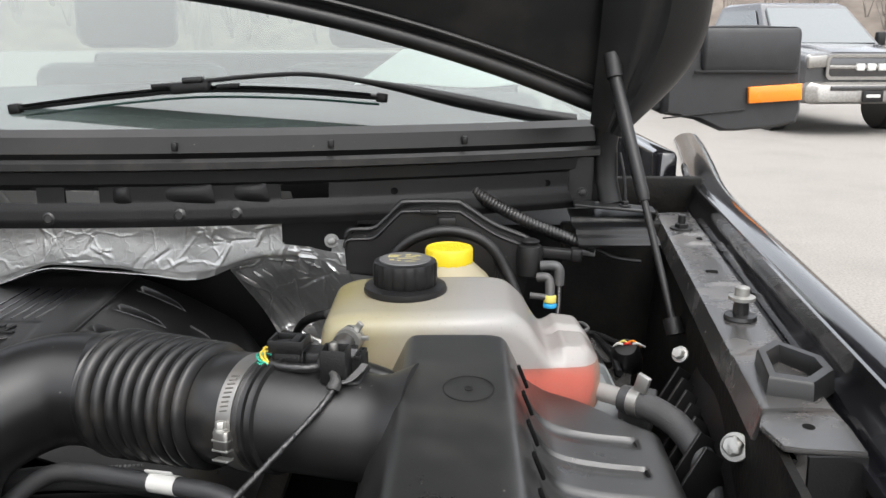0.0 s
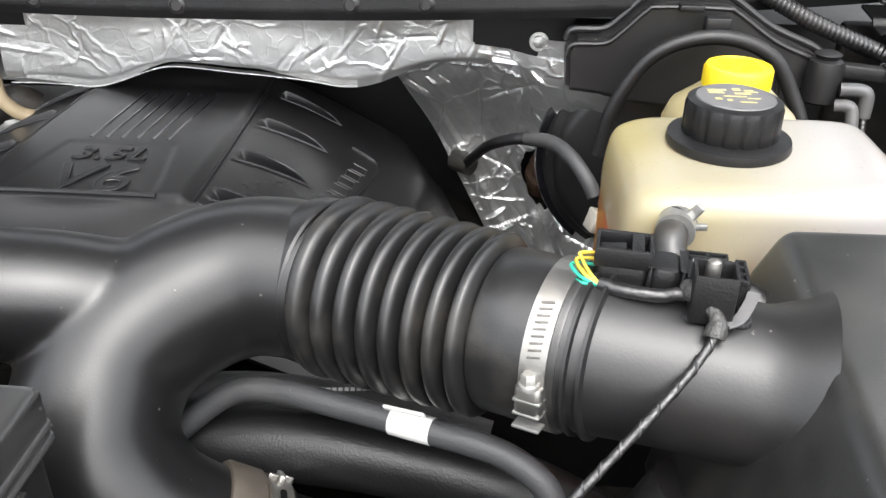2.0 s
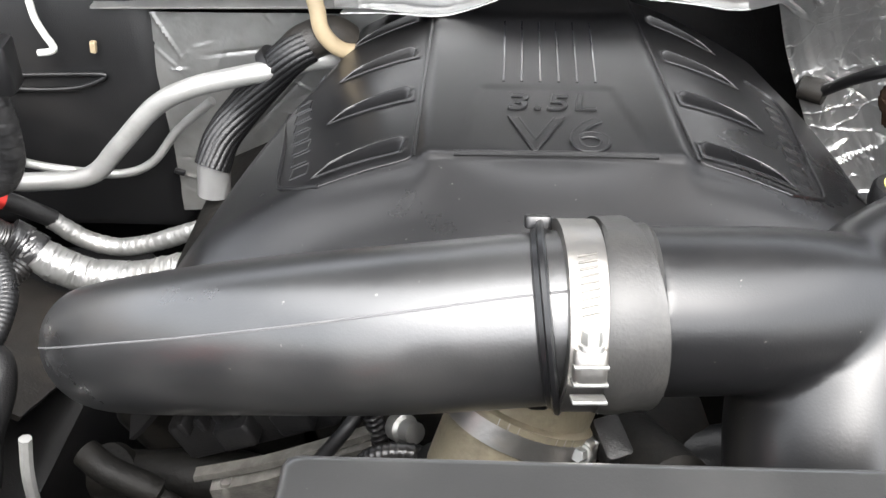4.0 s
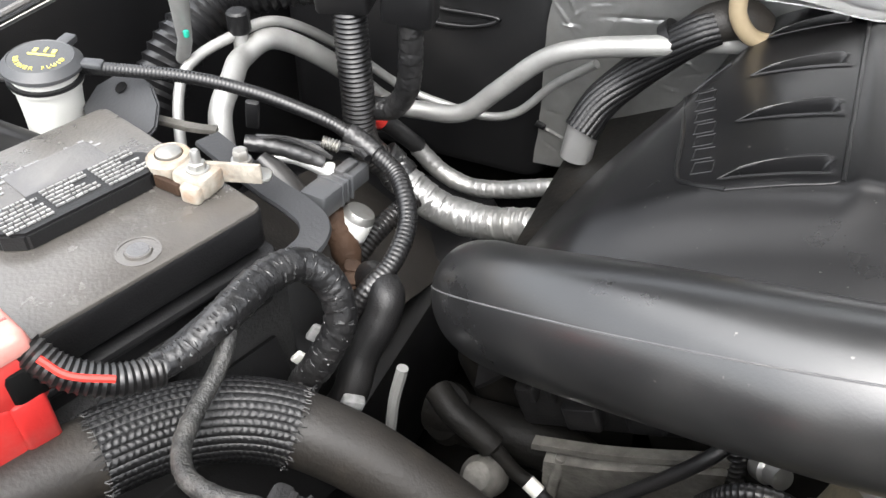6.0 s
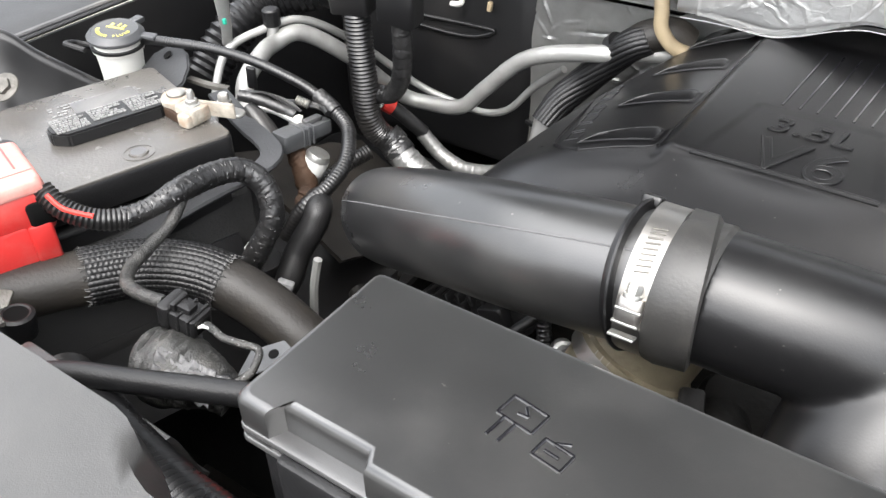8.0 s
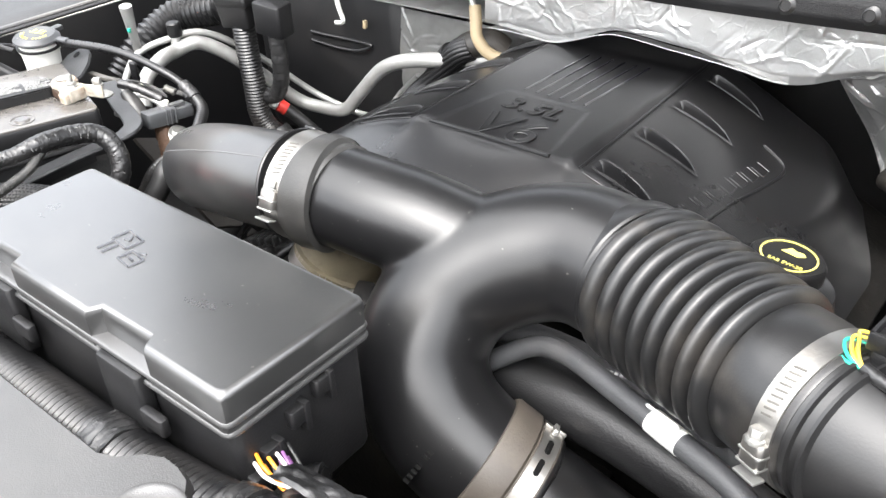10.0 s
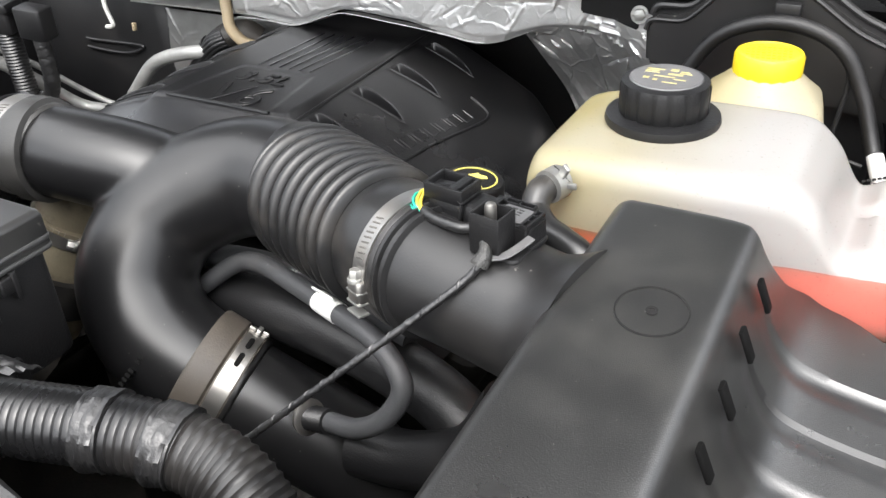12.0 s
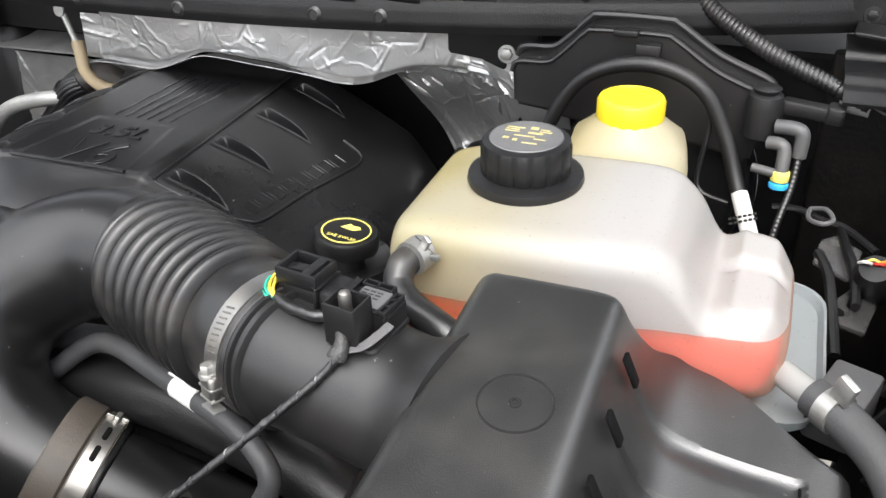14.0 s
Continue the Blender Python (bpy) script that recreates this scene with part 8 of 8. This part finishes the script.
m = pose(-0.943, 0.766, 1.020, 0, 4, 84)
gp2 = part("plug", rbox((0.034, 0.021, 0.018), m @ pose(-0.010, 0, 0), 0.003), "grey", ch, "grey plug")
part("plug_front", rbox((0.026, 0.017, 0.014), m @ pose(0.020, 0, 0.002), 0.002), "grey", gp2)
for x in (-0.004, 0.002, 0.008):
    part("plug_rib", rbox((0.0025, 0.0225, 0.0195), m @ pose(x, 0, -0.0005), 0.002), "grey", gp2)
part("plug_latch", rbox((0.020, 0.008, 0.004), m @ pose(0.016, 0.001, 0.0165), 0.001), "grey", gp2)
part("plug_stud", lathe([(0.004, 0), (0.004, 0.007), (0, 0.009)], m @ pose(0.006, 0.008, 0.016), 14), "white", gp2)
can = axis_at((-0.932, 0.762, 0.992), (0.35, 0.30, 0.88))
fit_can = part("fitting", lathe([(0.009, -0.010), (0.0118, -0.008), (0.0122, 0.0), (0.0122, 0.020), (0.0105, 0.024), (0, 0.024)], can, 28), "zinc", ch, "dull silver round fitting")
part("fitting_label", lathe([(0.0124, 0.004), (0.0125, 0.005), (0.0125, 0.017), (0.0124, 0.018)], can, 28), "label", fit_can, "white label band")
part("cable_boot", sweep([V(-0.990, 0.748, 1.054), V(-0.981, 0.748, 1.046), V(-0.970, 0.747, 1.035), V(-0.960, 0.747, 1.022)], lambda d, t: 0.0055 + 0.0055 * smoothstep(0.004, 0.016, d), 18), "rubber", ch, "black rubber cable boot")
part("taped_lead", taped([(-1.003, 0.752, 1.060), (-0.988, 0.758, 1.058), (-0.972, 0.766, 1.052), (-0.955, 0.774, 1.043)], 0.0058, 14, 14), "tape", ch)
for k in range(3):
    part("loose_wire", tube([(-0.998, 0.753 + 0.003 * k, 1.063), (-0.980, 0.763 + 0.003 * k, 1.064 - 0.002 * k), (-0.962, 0.772 + 0.002 * k, 1.054), (-0.950, 0.778, 1.046)], 0.0014, 8, 6), ("dull", "cloth", "hose")[k], ch)
part("bare_tube", tube([(-0.985, 0.758, 1.050), (-0.970, 0.766, 1.046), (-0.948, 0.772, 1.036)], 0.0040, 10), "alu", ch, "thin bare metal tube")
part("spring", ribbed([(-0.962, 0.786, 1.052), (-0.950, 0.790, 1.048)], 0.0050, 0.0024, 0.3, 12), "zinc", ch)
part("side_conduit", ribbed([(-0.905, 0.820, 0.995), (-0.914, 0.800, 0.990), (-0.922, 0.778, 0.981), (-0.930, 0.755, 0.965)], 0.0080, 0.0034, 0.12, 14), "conduit", ch)
for k in range(4):
    part("wire", tube([(-0.940 + 0.004 * k, 0.800 - 0.003 * k, 1.044), (-0.952 + 0.003 * k, 0.792 + 0.002 * k, 1.046), (-0.975 + 0.004 * k, 0.790, 1.044), (-1.01, 0.800 - 0.004 * k, 1.03)], 0.0030, 8, 6), ("tape", "cloth", "dull", "dull")[k], ch)
part("cable_tie", rbox((0.010, 0.005, 0.026), pose(-1.020, 0.785, 1.050, 14, 10, 20), 0.002), "dull", ch)
rb = thing("corroded_ground_cable", (-0.935, 0.75, 0.97), "corroded brown cable boot beside the battery rail", "cable")
part("boot", taped([(-0.953, 0.757, 1.024), (-0.946, 0.758, 1.014), (-0.937, 0.757, 1.003), (-0.929, 0.752, 0.990), (-0.923, 0.746, 0.975), (-0.920, 0.738, 0.955)], lambda d, t: 0.0065 + 0.0045 * smoothstep(0.006, 0.02, d) - 0.003 * smoothstep(0.045, 0.06, d), 20, 21), "rust", rb, "corroded brown boot")
part("lug", rbox((0.012, 0.010, 0.022), pose(-0.918, 0.738, 0.975, 20, 10, 20), 0.003), "rust", rb)
part("nut", hexbolt((-0.912, 0.728, 0.985), (0.3, -0.5, 0.8), 0.006, 0.006, 1.3), "rust", rb)
wcl = thing("white_wiring_clip", (-0.905, 0.668, 0.985), "pale plastic wiring clip", "clip")
part("clip", rbox((0.013, 0.005, 0.014), pose(-0.906, 0.666, 0.985, 0, 30, 20), 0.003), "greyprint", wcl)
part("tail", rbox((0.008, 0.004, 0.010), pose(-0.915, 0.655, 0.972, 0, 40, 20), 0.002), "white", wcl)
vdn = thing("black_breather_hose", (-0.88, 0.69, 0.95), "black breather hose with a pale end clip", "hose")
part("hose", tube([(-0.925, 0.755, 0.94), (-0.900, 0.735, 0.985), (-0.876, 0.712, 1.000), (-0.874, 0.700, 0.988), (-0.882, 0.685, 0.965), (-0.884, 0.668, 0.940), (-0.90, 0.655, 0.91)], 0.0125, 16), "dull", vdn)
part("clip", rbox((0.015, 0.008, 0.009), pose(-0.876, 0.656, 0.944, 0, 20, 30), 0.002), "greyprint", vdn)
part("pipe", tube([(-0.845, 0.672, 0.98), (-0.850, 0.668, 0.95), (-0.853, 0.665, 0.91)], 0.004, 8), "alu", vdn)
wl2 = thing("wheel_arch_liner", (-1.0, 0.9, 0.7), "black plastic splash panel beside the pipes", "panel")
part("panel", sheet(lambda u, v: V(-1.09 + 0.15 * u, 0.80 + 0.22 * v, 0.945 - 0.09 * v - 0.09 * u + 0.003 * noise.noise((9 * u, 9 * v, 1))), 24, 24, 0.005), "oldhose", wl2, "dusty brown-black splash panel")
part("lower", rbox((0.30, 0.50, 0.19), pose(-1.08, 0.88, 0.60), 0.03), "dull", wl2)
blw = thing("blower_box", (-0.99, 1.18, 0.85), "black plastic heater box on the firewall", "heater box")
part("box", rbox((0.34, 0.16, 0.30), pose(-1.06, 1.22, 0.80), 0.03), "dull", blw)
part("ridge", tube([(-1.085, 1.138, 0.996), (-1.062, 1.137, 0.996), (-1.008, 1.137, 0.998), (-0.962, 1.137, 0.999), (-0.956, 1.137, 0.996), (-0.970, 1.136, 0.989), (-0.993, 1.136, 0.983), (-1.030, 1.136, 0.981), (-1.085, 1.137, 0.982)], 0.0026, 10), "duct", blw, "glossy moulded ledge")
part("white_hook", tube([(-1.008, 1.128, 1.080), (-1.005, 1.124, 1.063), (-0.999, 1.122, 1.048), (-0.993, 1.121, 1.035), (-0.998, 1.121, 1.030), (-1.010, 1.122, 1.028)], 0.0036, 10), "white", blw, "bent white rod end")
part("copper_stub", rbox((0.006, 0.006, 0.012), pose(-0.958, 1.130, 1.026, 0, 8, 0), 0.0015), "tan", blw, "small copper-coloured stub")

bh = thing("large_corrugated_hose", (-1.13, 0.93, 1.05), "large corrugated black hose beside the fender", "hose")
part("hose", ribbed([(-1.185, 0.86, 0.99), (-1.175, 0.90, 1.03), (-1.155, 0.95, 1.06), (-1.10, 0.985, 1.075), (-1.07, 0.99, 1.08)], 0.026, 0.009, 0.12, 20), "conduit", bh)

# ---- wipers, papers on the dashboard ----
wip = thing("wiper", (-0.1, 1.30, 1.30), "black flat wiper blade on its arm over the windscreen", "wiper")
part("blade", tube([(-0.585, 1.17, 1.314), (-0.45, 1.165, 1.330), (-0.33, 1.165, 1.340), (-0.20, 1.17, 1.338), (-0.09, 1.175, 1.330)], 0.0062, 12, shape=lambda a, d: (1, 0.62)), "dull", wip)
part("spoiler", strip([(-0.575, 1.166, 1.319), (-0.45, 1.161, 1.335), (-0.33, 1.161, 1.345), (-0.20, 1.166, 1.343), (-0.10, 1.171, 1.335)], 0.010, 0.002), "conduit", wip)
# added strip under the blade paints the greenish reflection seen there
part("green_reflection", strip([(-0.575, 1.178, 1.304), (-0.45, 1.174, 1.320), (-0.33, 1.174, 1.330), (-0.20, 1.178, 1.328), (-0.09, 1.184, 1.320)], 0.012, 0.003), "reflectgreen", wip, "dark green strip painting the reflection along the blade")
part("end_cap", rbox((0.018, 0.014, 0.014), pose(-0.585, 1.170, 1.307, 0, -6, 0), 0.004), "dull", wip)
part("end_cap", rbox((0.016, 0.014, 0.013), pose(-0.086, 1.176, 1.323, 0, 6, 0), 0.004), "dull", wip)
part("arm", tube([(-0.345, 1.155, 1.350), (-0.24, 1.150, 1.360), (-0.17, 1.152, 1.361), (-0.08, 1.165, 1.347), (0.02, 1.18, 1.325), (0.12, 1.20, 1.305), (0.185, 1.21, 1.295)], lambda d, t: 0.0032 if d < 0.2 else 0.0032 + 0.0068 * smoothstep(0.2, 0.4, d), 12), "dull", wip)
part("joint", rbox((0.055, 0.020, 0.016), pose(-0.34, 1.158, 1.336, 0, -4, 0), 0.006), "dull", wip)
part("joint_cap", rbox((0.028, 0.016, 0.008), pose(-0.335, 1.153, 1.350, 0, -4, 0), 0.003), "conduit", wip)
for x in (-0.378, -0.290):
    part("joint_tail", rbox((0.030, 0.012, 0.006), pose(x, 1.158, 1.343, 0, -4, 0), 0.002), "dull", wip)
pap = thing("paper_sheets", (0.02, 1.55, 1.30), "white printed paper sheets lying on the dashboard", "paper")
part("sheet", sheet(lambda u, v: V(-0.16 + 0.30 * u + 0.07 * v, 1.52 + 0.34 * v, 1.328 + 0.056 * v + 0.004 * math.sin(7 * u)), 10, 6, 0.0008), "paper", pap)
part("green_edge", rbox((0.05, 0.10, 0.001), pose(0.215, 1.62, 1.346, 9, 0, 0), 0.0004), "wire_g", pap, "bright green sheet edge")

# ---- wing mirror ----
mir = thing("wing_mirror", (0.585, 1.72, 1.22), "grey moulded towing mirror with an amber signal lamp", "wing mirror")
my = 1.70


def shell_ring(y, s):
    pts = [(0.43, 1.345), (0.47, 1.40), (0.492, 1.425), (0.52, 1.432), (0.60, 1.434), (0.67, 1.430), (0.692, 1.415), (0.698, 1.33), (0.704, 1.27), (0.698, 1.245), (0.66, 1.236), (0.58, 1.228), (0.55, 1.228), (0.50, 1.25), (0.43, 1.262)]
    cx, cz = 0.585, 1.33
    return [V(cx + (x - cx) * s, y, cz + (z - cz) * s) for x, z in pts]


part("housing", loft([shell_ring(my - 0.012, 0.93), shell_ring(my - 0.004, 0.985), shell_ring(my + 0.01, 1.0), shell_ring(my + 0.14, 0.97), shell_ring(my + 0.16, 0.93)]), "mirror", mir)
part("upper_cap", rbox((0.19, 0.02, 0.085), pose(0.592, my - 0.014, 1.345), 0.02), "mirror", mir, "smoother grey upper cap")
part("dark_line", rbox((0.20, 0.004, 0.006), pose(0.585, my - 0.0185, 1.342), 0.001), "dull", mir)
part("signal_lamp", rbox((0.104, 0.010, 0.032), pose(0.645, my - 0.019, 1.288, 0, -4, 0), 0.003), "amber", mir, "amber signal lamp")
part("split_line", rbox((0.16, 0.003, 0.003), pose(0.51, my - 0.014, 1.262, 0, -6, 0), 0.001), "dull", mir)
part("arm", rbox((0.16, 0.10, 0.05), pose(0.44, my + 0.06, 1.27), 0.01), "mirror", mir)

# ---- parked trucks and the hillside beyond the lot ----


def pickup(at, turn, paint, label):
    """A parked pickup seen from its front: hood, grille, lamps, bumper, cab and wheels."""
    t = thing("parked_truck", at, label, "truck", group="parked trucks")
    m = Matrix.Translation(at) @ pose(0, 0, 0, 0, 0, turn)

    def ring(y, w, z0, z1, r):
        return [m @ V(x, y, (z0 + z1) / 2 + z) for x, z in rounded(w, z1 - z0, r)]
    part("body", loft([ring(0.0, 1.90, 0.55, 1.12, 0.1), ring(0.05, 1.98, 0.48, 1.18, 0.12), ring(0.5, 2.04, 0.45, 1.24, 0.12), ring(1.3, 2.05, 0.45, 1.27, 0.1), ring(5.6, 2.05, 0.5, 1.30, 0.08), ring(5.7, 1.98, 0.55, 1.28, 0.08)]), paint, t)
    part("hood_dome", loft([ring(0.06, 1.2, 1.0, 1.20, 0.06), ring(0.6, 1.25, 1.0, 1.29, 0.06), ring(1.3, 1.3, 1.0, 1.32, 0.06)]), paint, t)
    part("cab", loft([[m @ V(x, y, 1.25) for x, y in ((-0.95, 1.25), (0.95, 1.25), (0.95, 3.7), (-0.95, 3.7))], [m @ V(x, y, 1.90) for x, y in ((-0.74, 2.05), (0.74, 2.05), (0.76, 3.5), (-0.76, 3.5))], [m @ V(x, y, 1.96) for x, y in ((-0.66, 2.2), (0.66, 2.2), (0.68, 3.4), (-0.68, 3.4))]]), paint, t)
    part("windscreen", loft([[m @ V(x, y, z) for x, y, z in ((-0.84, 1.28, 1.30), (0.84, 1.28, 1.30), (0.69, 1.98, 1.86), (-0.69, 1.98, 1.86))], [m @ V(x, y - 0.03, z + 0.015) for x, y, z in ((-0.83, 1.28, 1.31), (0.83, 1.28, 1.31), (0.68, 1.98, 1.85), (-0.68, 1.98, 1.85))]]), M["farglass"], t, "sky-reflecting windscreen", smooth=False)
    for sx in (-1, 1):
        part("side_window", loft([[m @ V(sx * (0.955 - 0.012), y, 1.34) for y in (1.55, 3.5)] + [m @ V(sx * 0.78, y, 1.84) for y in (3.35, 2.15)], [m @ V(sx * (0.965 - 0.012), y, 1.34) for y in (1.55, 3.5)] + [m @ V(sx * 0.79, y, 1.84) for y in (3.35, 2.15)]]), M["farglass"], t, smooth=False)
        part("headlamp", rbox((0.30, 0.08, 0.17), m @ pose(sx * 0.80, -0.01, 0.98, 0, sx * 5, 0), 0.03), "steel", t, "clear headlamp")
        part("door_mirror", rbox((0.16, 0.12, 0.24), m @ pose(sx * 1.10, 1.55, 1.26), 0.05), "dull", t)
        part("fog_lamp", rbox((0.20, 0.05, 0.10), m @ pose(sx * 0.72, -0.10, 0.56), 0.03), "paint", t)
        part("wheel_arch", lathe([(0.30, 0), (0.46, 0), (0.46, 0.06), (0.30, 0.06)], m @ axis_at((sx * 0.99, 0.95, 0.42), (sx, 0, 0)), 32), "dull", t)
        for y in (0.95, 4.6):
            w = part("wheel", lathe([(0.20, 0.0), (0.38, 0.0), (0.41, 0.04), (0.41, 0.22), (0.38, 0.26), (0.20, 0.26)], m @ axis_at((sx * 0.76, y, 0.41), (sx, 0, 0)), 36), "rubber", t)
            part("rim", lathe([(0.03, 0.2), (0.08, 0.24), (0.2, 0.22), (0.25, 0.262), (0.22, 0.262), (0.18, 0.2)], m @ axis_at((sx * 0.76, y, 0.41), (sx, 0, 0)), 30), "zinc", w)
    g = part("grille", rbox((1.30, 0.05, 0.30), m @ pose(0, -0.02, 0.84), 0.05), "paint", t, "black grille")
    part("grille_surround", loft([[m @ V(x, -0.03, 0.99 + z) for x, z in rounded(1.36, 0.36, 0.08)], [m @ V(x, -0.06, 0.99 + z) for x, z in rounded(1.36, 0.36, 0.08)], [m @ V(x, -0.06, 0.99 + z) for x, z in rounded(1.28, 0.27, 0.06)], [m @ V(x, -0.03, 0.99 + z) for x, z in rounded(1.28, 0.27, 0.06)]], False), "steel", g, "bright surround")
    part("grille_bar", rbox((1.28, 0.05, 0.05), m @ pose(0, -0.05, 0.965), 0.015), "steel", g, "bright bar")
    for k in range(3):
        part("badge_block", rbox((0.13, 0.06, 0.10), m @ pose(-0.17 + 0.17 * k, -0.055, 0.94), 0.02), "label", g, "plain pale badge block")
    part("bumper", loft([ring(-0.16, 1.7, 0.50, 0.74, 0.08), ring(-0.10, 1.98, 0.47, 0.78, 0.1), ring(0.10, 2.02, 0.47, 0.78, 0.1)]), "steel", t, "chromed bumper")
    part("bumper_intake", rbox((1.30, 0.03, 0.07), m @ pose(0, -0.162, 0.66), 0.02), "paint", t)
    part("plate", rbox((0.31, 0.02, 0.16), m @ pose(0, -0.18, 0.50), 0.01), "dull", t, "dark plate holder")
    part("plate_bar", rbox((0.22, 0.01, 0.05), m @ pose(0, -0.187, 0.56), 0.01), "label", t, "plain pale bar")
    return t


M["farglass"] = material("sky_reflecting_glass", (0.10, 0.115, 0.12), 0.06, vary=0.05, coat=1.0)
M["greypaint"] = material("charcoal_metallic_paint", (0.060, 0.062, 0.066), 0.22, 0.3, vary=0.05, coat=1.0)
M["whitepaint"] = material("silver_white_paint", (0.55, 0.56, 0.57), 0.25, 0.0, vary=0.04, coat=1.0)
pickup((6.15, 12.6, 0), 6, "greypaint", "charcoal pickup truck with a chromed grille parked facing")
pickup((5.3, 22.0, 0), 24, "whitepaint", "silver pickup truck parked across the lot")

M["hill"] = material("bare_winter_hillside", (0.125, 0.105, 0.088), 0.95, vary=0.35, scale=0.5, stain=(0.07, 0.058, 0.05), stain_amount=0.8, stain_scale=0.12, bump=0.6, bump_scale=2)


def hillside(u, v):
    a = radians(-100 + 200 * u)
    r = 90 + 60 * v
    return V(math.sin(a) * r, math.cos(a) * r, 24 * v ** 0.8 + 3.5 * noise.noise((u * 40, v * 5, 0)) * v)


solo("backdrop", sheet(hillside, 120, 16, 0), "hill", "bare brown winter hillside beyond the car lot", "hillside", kind="structure")
random.seed(11)
verts, faces = [], []
for k in range(2600):
    a = radians(random.uniform(-100, 100))
    v = random.random()
    r = 90 + 60 * v
    x, y, z = math.sin(a) * r, math.cos(a) * r, 24 * v ** 0.8 - 0.5
    h = random.uniform(4, 9)
    for j in range(4):
        dx, dy = random.uniform(-1.6, 1.6), random.uniform(-1.0, 1.0)
        w = random.uniform(0.05, 0.16)
        i = len(verts)
        verts += [(x - w, y, z), (x + w, y, z), (x, y + w, z), (x + dx, y + dy, z + h * random.uniform(0.6, 1))]
        faces += [(i, i + 1, i + 3), (i + 1, i + 2, i + 3), (i + 2, i, i + 3)]
me = bpy.data.meshes.new("bare_trees")
me.from_pydata(verts, [], faces)
me.materials.append(material("grey_bare_branches", (0.15, 0.135, 0.12), 0.9, vary=0.3, scale=0.8))
tagged(new("bare_trees", me), "bare grey-brown winter trees on the hillside", "trees", kind="stuff")
